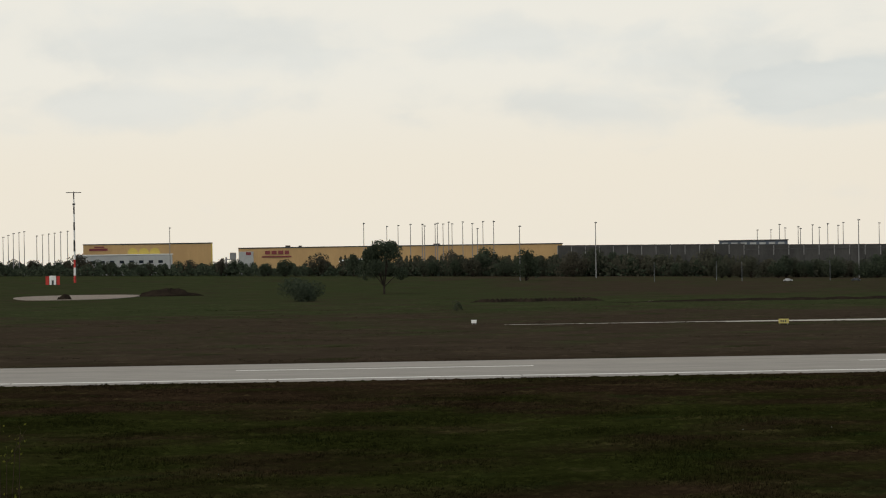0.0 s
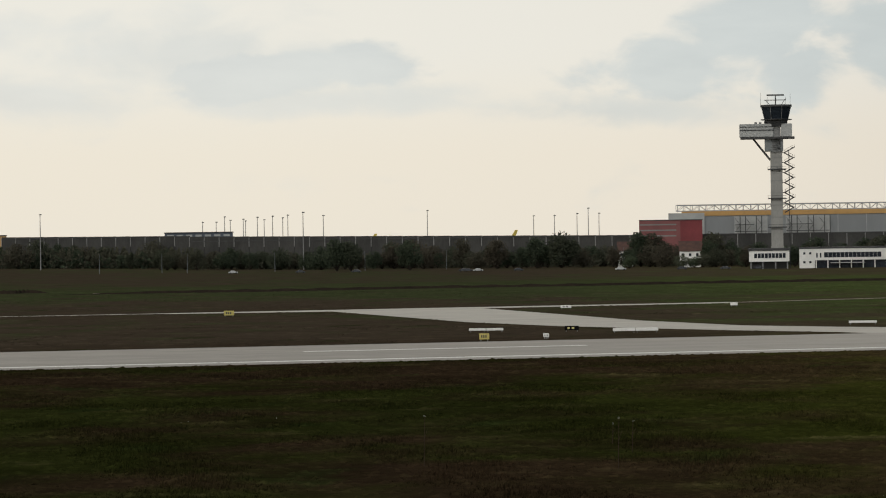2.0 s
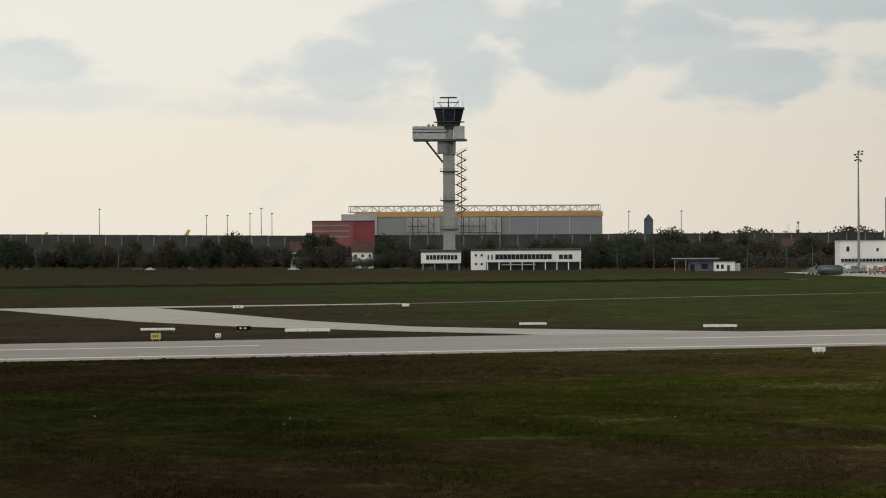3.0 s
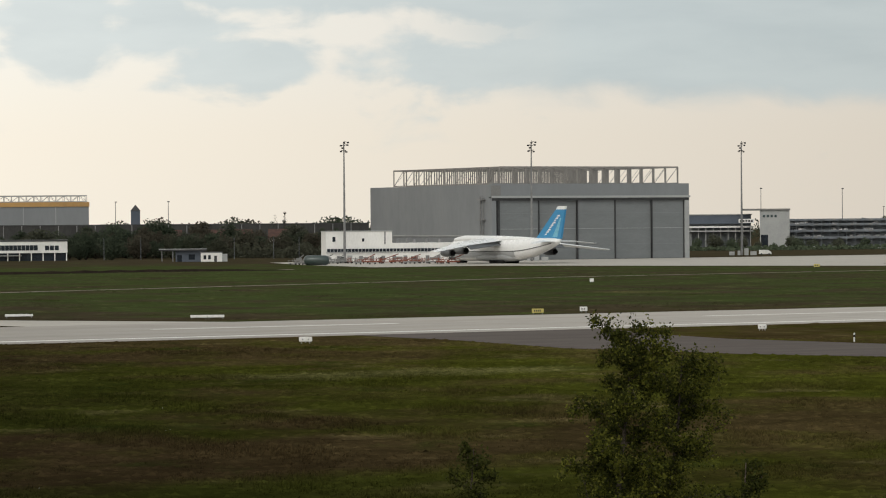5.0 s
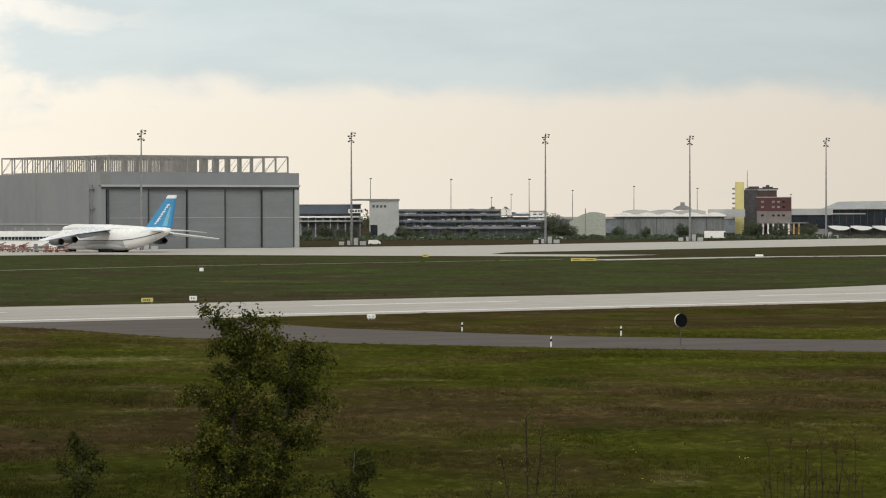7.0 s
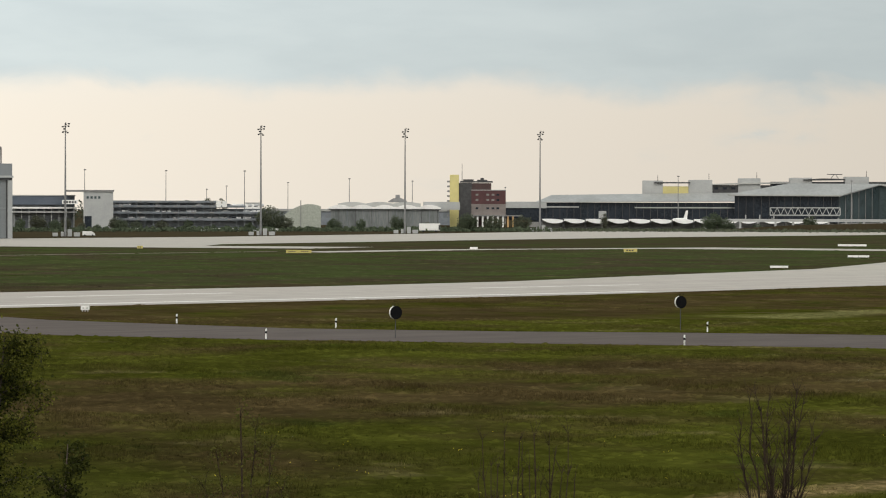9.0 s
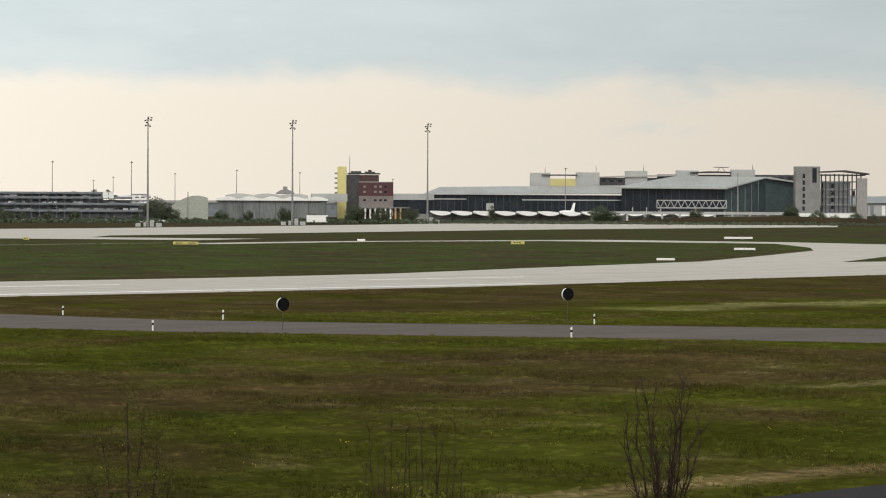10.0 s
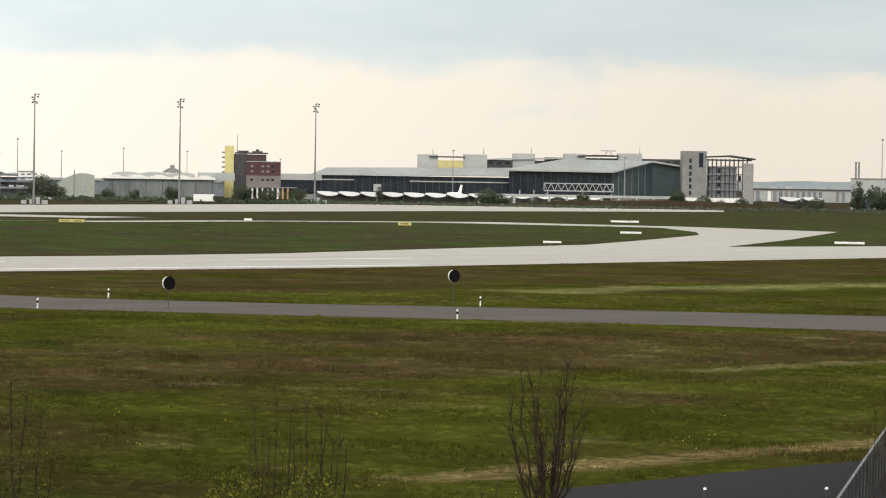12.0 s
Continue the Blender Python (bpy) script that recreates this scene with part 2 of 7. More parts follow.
def pavement_material(name, a, b, joints=(0.0, 0.0), stain=0.5, east=1.0):
    """Concrete or asphalt with long wear streaks, stains and faint slab joints."""
    m = bpy.data.materials.new(name)
    m.use_nodes = True
    nt = m.node_tree
    p = nt.nodes["Principled BSDF"]
    g = nt.nodes.new("ShaderNodeNewGeometry")
    pos = g.outputs["Position"]
    n1 = noise_node(nt, mapped(nt, pos, (0.01, 0.12, 0)), 1.0, 6, 0.65)
    n2 = noise_node(nt, mapped(nt, pos, (0.15, 0.25, 0)), 1.0, 6, 0.6)
    n3 = noise_node(nt, mapped(nt, pos, (2, 2, 0)), 1.0, 3, 0.6)
    v = math_node(nt, "ADD", math_node(nt, "MULTIPLY", n1, 0.5), math_node(nt, "MULTIPLY", n2, 0.5))
    col = mix_node(nt, smooth(nt, v, 0.35, 0.65), a, b)
    col = mix_node(nt, math_node(nt, "MULTIPLY", smooth(nt, n3, 0.55, 0.75), stain), col, tuple(q * 0.7 for q in b))
    if east != 1.0:
        sx = nt.nodes.new("ShaderNodeSeparateXYZ")
        link(nt, pos, sx.inputs[0])
        # the tone grows paler along x, with a ragged start
        east_ramp = math_node(nt, "ADD", sx.outputs[0], math_node(nt, "MULTIPLY", n2, 60.0))
        col = mix_node(nt, smooth(nt, east_ramp, 90, 330), col, mix_node(nt, 1.0, col, (east, east, east), "MULTIPLY"))
    if joints[0]:
        br = nt.nodes.new("ShaderNodeTexBrick")
        br.offset = 0.0
        br.inputs["Color1"].default_value, br.inputs["Color2"].default_value = (1, 1, 1, 1), (0.93, 0.93, 0.93, 1)
        br.inputs["Mortar"].default_value = (0.6, 0.6, 0.6, 1)
        br.inputs["Scale"].default_value, br.inputs["Mortar Size"].default_value = 1.0, 0.05
        br.inputs["Brick Width"].default_value, br.inputs["Row Height"].default_value = joints
        link(nt, pos, br.inputs["Vector"])
        col = mix_node(nt, 1.0, col, br.outputs[0], "MULTIPLY")
    link(nt, col, p.inputs["Base Color"])
    p.inputs["Roughness"].default_value = 0.95
    p.inputs["Specular IOR Level"].default_value = 0.08
    return m


def glass_material(name, tint, rough=0.12):
    m = surface(name, tint, tuple(q * 1.6 for q in tint), rough + 0.15, 0.0, 0.12, (1, 1, 1), 0.0, 8.0, 0.1)
    return m


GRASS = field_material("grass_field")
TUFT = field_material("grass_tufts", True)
CONCRETE = pavement_material("runway_concrete", (0.335, 0.31, 0.28), (0.27, 0.248, 0.225), east=1.38)
PALE = pavement_material("pale_concrete", (0.47, 0.44, 0.395), (0.39, 0.362, 0.325))
ASPHALT = pavement_material("asphalt", (0.118, 0.099, 0.089), (0.09, 0.075, 0.068))
DARK_ASPHALT = pavement_material("dark_asphalt", (0.030, 0.027, 0.028), (0.022, 0.020, 0.021))
LINE = surface("marking_paint", (0.78, 0.77, 0.73), (0.6, 0.59, 0.56), 0.7, 0, 0.4)
GRAVEL = surface("pale_gravel", (0.28, 0.235, 0.20), (0.20, 0.165, 0.14), 0.95, 0, 0.15, bump=0.3, spec=0.05)
SOIL = surface("dark_soil", (0.030, 0.023, 0.017), (0.018, 0.014, 0.011), 0.98, 0, 0.4, bump=0.3, spec=0.0)
YELLOW = surface("ochre_cladding", (0.49, 0.315, 0.14), (0.42, 0.265, 0.12), 0.5, 0, 0.08, (1, 1, 0.2))
BRIGHT_YELLOW = surface("bright_yellow", (0.55, 0.42, 0.09), (0.47, 0.36, 0.08), 0.5)
SIGN_YELLOW = surface("weathered_sign_yellow", (0.52, 0.44, 0.14), (0.44, 0.37, 0.12), 0.6, 0, 1.0)
PALE_YELLOW = surface("pale_yellow_panel", (0.58, 0.51, 0.22), (0.50, 0.44, 0.19), 0.5, 0, 0.2)
RED = surface("red_paint", (0.50, 0.04, 0.03), (0.38, 0.035, 0.03), 0.5)
DULL_RED = surface("dull_red_cladding", (0.20, 0.038, 0.044), (0.15, 0.034, 0.038), 0.6, 0, 0.1)
PINK = surface("pale_red_cladding", (0.22, 0.075, 0.075), (0.17, 0.065, 0.065), 0.6, 0, 0.1)
BRICK = surface("brick_red", (0.075, 0.045, 0.042), (0.055, 0.036, 0.035), 0.8, 0, 0.3)
ROOF_RED = surface("clay_tiles", (0.085, 0.042, 0.033), (0.055, 0.033, 0.028), 0.8, 0, 0.6)
WHITE = surface("white_render", (0.78, 0.77, 0.75), (0.66, 0.65, 0.63), 0.6, 0, 0.15, (1, 1, 0.4))
WHITE_GLOSS = surface("white_aircraft_paint", (0.82, 0.82, 0.82), (0.72, 0.72, 0.72), 0.3, 0, 0.08, spec=0.5)
GREY = surface("grey_cladding", (0.212, 0.222, 0.232), (0.192, 0.201, 0.211), 0.5, 0.0, 0.05, (1, 1, 0.3), 0, 9)
LIGHT_GREY = surface("light_grey_panel", (0.38, 0.385, 0.38), (0.31, 0.315, 0.315), 0.5, 0, 0.1)
MID_GREY = surface("door_panel_grey", (0.185, 0.195, 0.20), (0.155, 0.165, 0.17), 0.45, 0, 0.06, (1, 1, 4))
PALE_METAL = surface("pale_metal_roof", (0.36, 0.36, 0.345), (0.29, 0.29, 0.28), 0.45, 0.0, 0.06, (1, 0.2, 1))
PANEL_GREY = surface("weathered_panel", (0.215, 0.212, 0.205), (0.165, 0.163, 0.16), 0.6, 0, 0.2)
TRUSS_GREY = surface("weathered_truss_paint", (0.26, 0.245, 0.23), (0.19, 0.18, 0.17), 0.6, 0, 0.4)
STEEL = surface("galvanised_steel", (0.24, 0.24, 0.24), (0.17, 0.17, 0.17), 0.6, 0.1, 0.6)
DARK_STEEL = surface("dark_steel", (0.06, 0.06, 0.062), (0.04, 0.04, 0.042), 0.5, 0.2, 0.6)
FENCE_GREEN = surface("dark_green_wire", (0.022, 0.028, 0.022), (0.014, 0.018, 0.015), 0.6, 0.0, 2.0, spec=0.1)
BLACK = surface("black_paint", (0.006, 0.006, 0.007), (0.009, 0.009, 0.009), 0.9, spec=0.02)
DARK_WALL = surface("dark_barrier_panel", (0.050, 0.049, 0.047), (0.034, 0.034, 0.033), 0.8, 0, 0.12, (1, 1, 0.4))
RAW_CONCRETE = surface("tower_concrete", (0.31, 0.305, 0.29), (0.24, 0.235, 0.225), 0.8, 0, 0.25, (1, 1, 0.3))
BLUE_GREY = surface("blue_grey_cladding", (0.085, 0.10, 0.13), (0.065, 0.08, 0.105), 0.5, 0, 0.1)
BLUE = surface("tail_blue", (0.035, 0.26, 0.50), (0.03, 0.22, 0.44), 0.35, 0, 0.15, spec=0.5)
ORANGE = surface("orange_equipment", (0.26, 0.075, 0.045), (0.13, 0.045, 0.032), 0.7, 0, 1.6)
DARK_GLASS = glass_material("dark_glass", (0.014, 0.018, 0.024))
TEAL_GLASS = glass_material("teal_glass", (0.040, 0.055, 0.058), 0.2)
FABRIC = surface("white_fabric", (0.80, 0.80, 0.79), (0.70, 0.70, 0.70), 0.7, 0, 0.2)
RUBBER = surface("tyre_rubber", (0.015, 0.015, 0.016), None, 0.8)
GREY_BELLY = surface("grey_belly_paint", (0.42, 0.43, 0.44), (0.33, 0.34, 0.35), 0.4, 0, 0.1)
# cowl metal, reused for the painted shade under the wings
ENGINE_GREY = surface("engine_cowl_metal", (0.14, 0.145, 0.15), (0.09, 0.093, 0.097), 0.4, 0.3, 0.4)
BARK = surface("dark_bark", (0.045, 0.036, 0.028), (0.028, 0.023, 0.02), 0.9, 0, 3.0, (1, 1, 0.3), 0.02, spec=0.02)
TWIG = surface("twig_bark", (0.046, 0.033, 0.023), (0.028, 0.020, 0.016), 0.9, 0, 3.0, spec=0.02)
BIRCH_BARK = surface("birch_bark", (0.10, 0.08, 0.065), (0.03, 0.025, 0.02), 0.8, 0, 2.0, (1, 1, 2), spec=0.05)
# far foliage is paled: distance haze mixed into the leaf colours
LEAF_FAR = foliage("hazed_far_leaves", (0.040, 0.052, 0.036), (0.074, 0.090, 0.058), (0.092, 0.072, 0.056))
LEAF_FRESH = foliage("fresh_leaves", (0.066, 0.076, 0.012), (0.17, 0.168, 0.030), (0.105, 0.108, 0.018))
# dark shrub foliage; also colours the painted shade inside birch crowns
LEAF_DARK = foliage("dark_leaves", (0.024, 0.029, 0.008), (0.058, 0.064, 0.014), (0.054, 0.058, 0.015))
LEAF_BRONZE = foliage("bronze_leaves", (0.055, 0.045, 0.012), (0.13, 0.095, 0.028), (0.075, 0.085, 0.02))
# eastern bushes carry the same haze in their leaf colours
LEAF_SHRUB = foliage("hazed_shrub_leaves", (0.066, 0.086, 0.055), (0.115, 0.138, 0.085), (0.105, 0.10, 0.075))
# both deck tones are lifted to blue-grey to paint in distance haze
DECK_GREY = surface("hazed_deck_grey", (0.195, 0.215, 0.24), (0.14, 0.155, 0.175), 0.6, 0, 0.3)
DECK_SHADE = surface("hazed_deck_core", (0.17, 0.182, 0.195), (0.13, 0.14, 0.152), 0.7, 0, 0.3)
PETAL_WHITE = surface("white_petals", (0.8, 0.8, 0.76), None, 0.6)
PETAL_YELLOW = surface("yellow_petals", (0.75, 0.62, 0.04), None, 0.6)


# ---- building blocks ----
def site(az, dist):
    """A place on the plan by bearing (degrees from the runway's normal) and distance."""
    return dist * math.sin(radians(az)), dist * math.cos(radians(az))


def lift(lo, hi, v):
    k = min(1.0, max(0.0, (v - lo) / (hi - lo)))
    return k * k * (3 - 2 * k)


def ground_z(x, y):
    """The viewing mound by the fence, and the slight rise of the land far to the north-west."""
    r = math.hypot(x, y)
    z = 12.8 * 0.5 * (1 + math.cos(math.pi * min(1.0, r / 72.0)))
    az = math.degrees(math.atan2(x, y))
    z += 5.7 * lift(1300, 1850, r) * min(1.2, max(0.0, (10.0 - az) / 14.7)) * (1 if y > 0 else 0)
    return z


class Form:
    """Collects faces for one mesh."""

    def __init__(self):
        self.v, self.f = [], []

    def add(self, verts, faces):
        n = len(self.v)
        self.v += [tuple(p) for p in verts]
        self.f += [tuple(n + i for i in q) for q in faces]
        return self

    def box(self, x0, x1, y0, y1, z0, z1, bev=0.0):
        if not bev:
            vs = [(x, y, z) for x in (x0, x1) for y in (y0, y1) for z in (z0, z1)]
            return self.add(vs, [(0, 1, 3, 2), (4, 6, 7, 5), (0, 4, 5, 1), (2, 3, 7, 6), (0, 2, 6, 4), (1, 5, 7, 3)])
        bm = bmesh.new()
        bmesh.ops.create_cube(bm, size=1.0)
        for q in bm.verts:
            q.co = Vector(((x0 + x1) / 2 + q.co.x * (x1 - x0), (y0 + y1) / 2 + q.co.y * (y1 - y0), (z0 + z1) / 2 + q.co.z * (z1 - z0)))
        bmesh.ops.bevel(bm, geom=bm.edges[:], offset=bev, segments=2, affect="EDGES")
        bm.verts.index_update()
        self.add([q.co[:] for q in bm.verts], [[q.index for q in f.verts] for f in bm.faces])
        bm.free()
        return self

    def rod(self, p, q, r0, r1=None, n=6):
        p, q = Vector(p), Vector(q)
        r1 = r0 if r1 is None else r1
        d = (q - p).normalized()
        a = d.orthogonal().normalized()
        b = d.cross(a)
        vs = []
        for c, r in ((p, r0), (q, r1)):
            for i in range(n):
                w = 2 * math.pi * i / n
                vs.append(c + r * (math.cos(w) * a + math.sin(w) * b))
        fs = [(i, (i + 1) % n, n + (i + 1) % n, n + i) for i in range(n)]
        fs += [tuple(range(n - 1, -1, -1)), tuple(range(n, 2 * n))]
        return self.add(vs, fs)

    def beam(self, p, q, w):
        """A square bar from p to q."""
        return self.rod(p, q, w * 0.7071, None, 4)

    def prism(self, outline, z0, z1):
        n = len(outline)
        vs = [(x, y, z0) for x, y in outline] + [(x, y, z1) for x, y in outline]
        fs = [(i, (i + 1) % n, n + (i + 1) % n, n + i) for i in range(n)]
        fs += [tuple(range(n - 1, -1, -1)), tuple(range(n, 2 * n))]
        return self.add(vs, fs)

    def slab_xz(self, outline, y0, y1):
        """An outline in x and z, drawn out along y."""
        n = len(outline)
        vs = [(x, y0, z) for x, z in outline] + [(x, y1, z) for x, z in outline]
        fs = [(i, (i + 1) % n, n + (i + 1) % n, n + i) for i in range(n)]
        fs += [tuple(range(n - 1, -1, -1)), tuple(range(n, 2 * n))]
        return self.add(vs, fs)

    def loft(self, rings):
        n = len(rings[0])
        vs = [p for r in rings for p in r]
        fs = []
        for k in range(len(rings) - 1):
            fs += [(k * n + i, k * n + (i + 1) % n, (k + 1) * n + (i + 1) % n, (k + 1) * n + i) for i in range(n)]
        fs += [tuple(range(n - 1, -1, -1)), tuple((len(rings) - 1) * n + i for i in range(n))]
        return self.add(vs, fs)

    def mesh(self, name, material, soft=False):
        me = bpy.data.meshes.new(name)
        me.from_pydata(self.v, [], self.f)
        bm = bmesh.new()
        bm.from_mesh(me)
        if len(self.f) < 4000:
            bmesh.ops.recalc_face_normals(bm, faces=bm.faces[:])
        bm.to_mesh(me)
        bm.free()
        if soft:
            me.polygons.foreach_set("use_smooth", [True] * len(me.polygons))
        me.materials.append(material)
        return me


def part(name, form, material, parent, label="", soft=False):
    me = form if isinstance(form, bpy.types.Mesh) else form.mesh(name, material, soft)
    ob = new(name, me)
    ob.parent = parent
    return tagged(ob, label)


def thing(name, x, y, turn=0.0, z=None, label="", category="", group="", kind=""):
    ob = new(name)
    ob.empty_display_size = 0.5
    ob.matrix_world = pose(x, y, ground_z(x, y) if z is None else z, 0, 0, turn)
    return tagged(ob, label, category, group, kind)


def facing(name, az, dist, z=None, extra=0.0, **tags):
    """A thing at that bearing and distance whose local x runs across the line of sight."""
    x, y = site(az, dist)
    return thing(name, x, y, -az + extra, z, **tags)


def solid(name, form, material, label, category, group="", kind="", soft=False):
    return tagged(new(name, form.mesh(name, material, soft)), label, category, group, kind)


# ---- ground ----
def build_ground():
    radii = [0, 6, 12, 18, 24, 30, 36, 42, 48, 54, 60, 66, 72, 90, 120, 160, 220, 300, 400, 520, 660, 820, 1000, 1200, 1300]
    radii += [1400 + 50 * i for i in range(12)] + [2200, 2600, 3200, 4000, 4900]
    n, form = 120, Form()
    vs, fs = [(0, 0, ground_z(0, 0))], []
    for r in radii[1:]:
        for i in range(n):
            x, y = site(360 * i / n, r)
            vs.append((x, y, ground_z(x, y)))
    fs += [(0, 1 + (i + 1) % n, 1 + i) for i in range(n)]
    for k in range(len(radii) - 2):
        a, b = 1 + k * n, 1 + (k + 1) * n
        fs += [(a + i, a + (i + 1) % n, b + (i + 1) % n, b + i) for i in range(n)]
    form.add(vs, fs)
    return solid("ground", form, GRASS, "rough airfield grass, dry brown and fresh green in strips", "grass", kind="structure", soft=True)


build_ground()


PAVED = []


def sheet(name, outline, z, material, label, category):
    """Pavement of even thickness laid on the ground."""
    PAVED.append(np.array(outline, float))
    return solid(name, Form().prism(outline, -0.3, z), material, label, category, kind="structure")


# the runway runs along x
RW0, RW1 = 372.0, 434.0
sheet("runway", [(-1500, RW0), (340, RW0), (420, 383), (500, 392), (900, 420), (900, RW1), (-1500, RW1)], 0.05, CONCRETE, "long grey concrete runway with white edge stripes", "runway")
stripes = Form()
for x0 in range(-600, 360, 30):
    stripes.box(x0 + 0.1, x0 + 29.9, RW0 + 6.2, RW0 + 8.4, 0.052, 0.058)
solid("edge_stripe", stripes, LINE, "solid white runway edge stripe on the near side", "marking", kind="structure")
dashes = Form()
for k, x0 in enumerate((-95, -4, 76, 172, 262, 350)):
    dashes.box(x0, x0 + 38, 409.8, 411.4, 0.052, 0.058)
solid("runway_dashes", dashes, LINE, "worn white dashes on the grey runway", "marking", kind="structure")

# rapid exit west: from the runway curving up to the far parallel lane
sheet("exit_taxiway", [(195, 433.5), (170, 466), (160, 484), (155, 525), (155.5, 580), (155.5, 640), (212, 644), (212, 652),
                       (92, 650), (92, 644), (124, 637), (126, 588), (128, 538), (135, 502), (151, 462), (161, 443), (163, 433.5)], 0.045, PALE,
      "pale concrete taxiway curving away from the runway", "taxiway")
sheet("parallel_lane", [(48, 648), (92, 646.5), (92, 649.5), (48, 649)], 0.04, PALE, "narrow pale concrete lane beyond the grass", "taxiway")
sheet("perimeter_lane", [(212, 647), (420, 723), (560, 744), (560, 746), (420, 725.5), (212, 650)], 0.04, GRAVEL, "narrow pale service lane across the grass", "road")
# widened runway shoulder to the east, and the big taxiway bend
sheet("east_taxiway", [(330, 433), (384, 441), (430, 458), (512, 486), (575, 525), (640, 567), (676, 600), (722, 655), (712, 684), (694, 726), (640, 738),
                       (560, 722), (560, 738), (628, 750), (729, 736), (748, 670), (738, 600), (624, 522), (535, 466), (590, 463), (900, 463), (900, 433)], 0.042, PALE,
      "broad pale concrete taxiway bending round a grass island", "taxiway")
sheet("access_road", [(184, 373), (186, 348), (184, 318), (191, 293), (203, 269), (217, 249), (234, 226), (250, 197), (285, 140), (310, 150), (278, 219), (249, 257),
                      (236, 271), (222, 292), (214, 330), (216, 352), (222, 373)], 0.04, ASPHALT, "brownish grey asphalt access road joining the runway", "road")
sheet("apron", [(470, 935), (510, 935), (604, 785), (640, 800), (610, 850), (640, 882), (930, 966), (1136, 992), (1380, 1200), (1150, 1210), (1000, 1150), (760, 1060), (670, 1052), (578, 1052), (560, 1100), (500, 1080), (480, 1010)],
      0.04, PALE, "wide pale concrete apron in front of the hangar", "apron")
sheet("service_path", [(60, 40), (88, 88), (107.7, 104.0), (115.7, 104.5), (122.7, 105.2), (130.6, 105.4), (150, 106), (158, 100), (123, 90), (100, 78), (70, 30)], 0.04, DARK_ASPHALT, "dark new asphalt path beside the fence", "path")

gx, gy = site(-3.35, 1232)
gravel = Form().prism([(gx + 24 * math.cos(a) * (1 + 0.1 * math.sin(3 * a)), gy + 85 * math.sin(a) * (1 + 0.12 * math.cos(2 * a))) for a in [2 * math.pi * i / 28 for i in range(28)]], -0.3, 0.15)
solid("gravel_patch", gravel, GRAVEL, "pale bare gravel patch in the grass", "gravel", kind="structure")


# ---- vegetation ----
def blades(points, size, rng, flat=0.0):
    """One small folded leaf at each point, as vertices and faces."""
    pts = np.asarray(points, float)
    n = len(pts)
    a = rng.normal(size=(n, 3))
    a /= np.linalg.norm(a, axis=1)[:, None]
    b = np.cross(a, rng.normal(size=(n, 3)))
    b /= np.linalg.norm(b, axis=1)[:, None]
    s = (size * rng.uniform(0.6, 1.3, n))[:, None]
    v = np.stack([pts - a * s * 0.5, pts + b * s * 0.32, pts + a * s * 0.5, pts - b * s * 0.32], 1).reshape(-1, 3)
    f = np.arange(4 * n).reshape(n, 4)
    return v, f


def leaf_mesh(name, points, size, rng, material):
    v, f = blades(points, size, rng)
    me = bpy.data.meshes.new(name)
    me.from_pydata(v.tolist(), [], f.tolist())
    me.materials.append(material)
    return me


def limb_tree(form, rng, base, direction, length, radius, depth, tips, spread=0.6, up=0.25):
    p = Vector(base)
    d = Vector(direction).normalized()
    steps = 4
    for i in range(steps):
        q = p + d * (length / steps)
        r0, r1 = radius * (1 - 0.75 * i / steps), radius * (1 - 0.75 * (i + 1) / steps)
        form.rod(p, q, r0, r1, 5 if depth > 0 else 3)
        p = q
        tips.append(tuple(p))
        d = (d + Vector(rng.normal(size=3)) * 0.12 + Vector((0, 0, up * 0.3))).normalized()
        if depth > 0 and i > 0:
            for _ in range(2 if i < 3 else 3):
                w = (d + Vector(rng.normal(size=3)) * spread + Vector((0, 0, up))).normalized()
                limb_tree(form, rng, p, w, length * rng.uniform(0.4, 0.65), r1 * 0.65, depth - 1, tips, spread, up)


def broad_tree(seed, height, width, leaf, count, material, bark=BARK, trunk=0.28):
    """Trunk with limbs, and a crown of separate lobes of leaves with gaps."""
    rng = np.random.default_rng(seed)
    wood = Form()
    wood.rod((0, 0, -0.3), (0, 0, height * trunk), height * 0.022, height * 0.016, 7)
    lobes = []
    for k in range(11):
        a, e = rng.uniform(0, 2 * math.pi), rng.uniform(-0.15, 1.0)
        r = width * 0.32 * math.cos(e * 0.9) * rng.uniform(0.5, 1.1)
        c = (r * math.cos(a), r * math.sin(a), height * (trunk + 0.12 + (0.78 - trunk) * (e + 0.15) / 1.15 * rng.uniform(0.8, 1.0)))
        lobes.append((c, width * rng.uniform(0.13, 0.24)))
        wood.rod((0, 0, height * trunk * 0.85), (c[0] * 0.6, c[1] * 0.6, c[2] * 0.85), height * 0.011, height * 0.005, 5)
        wood.rod((c[0] * 0.6, c[1] * 0.6, c[2] * 0.85), c, height * 0.006, height * 0.002, 4)
    pts = []
    for c, r in lobes:
        m = int(count / len(lobes))
        q = rng.normal(size=(m, 3))
        q = q / np.linalg.norm(q, axis=1)[:, None] * (rng.uniform(0.15, 1.0, m) ** 0.5)[:, None] * np.array([r, r, r * 0.85])
        pts.append(q + np.array(c))
    crown = leaf_mesh("crown", np.concatenate(pts), leaf, rng, material)
    return wood.mesh("trunk", bark), crown


def plant_tree(meshes, x, y, turn=0.0, size=1.0, label="", group="", name="tree", category="tree"):
    ob = thing(name, x, y, turn, label=label, category=category, group=group)
    ob.scale = (size, size, size)
    part("trunk", meshes[0], None, ob)
    part("crown", meshes[1], None, ob)
    return ob


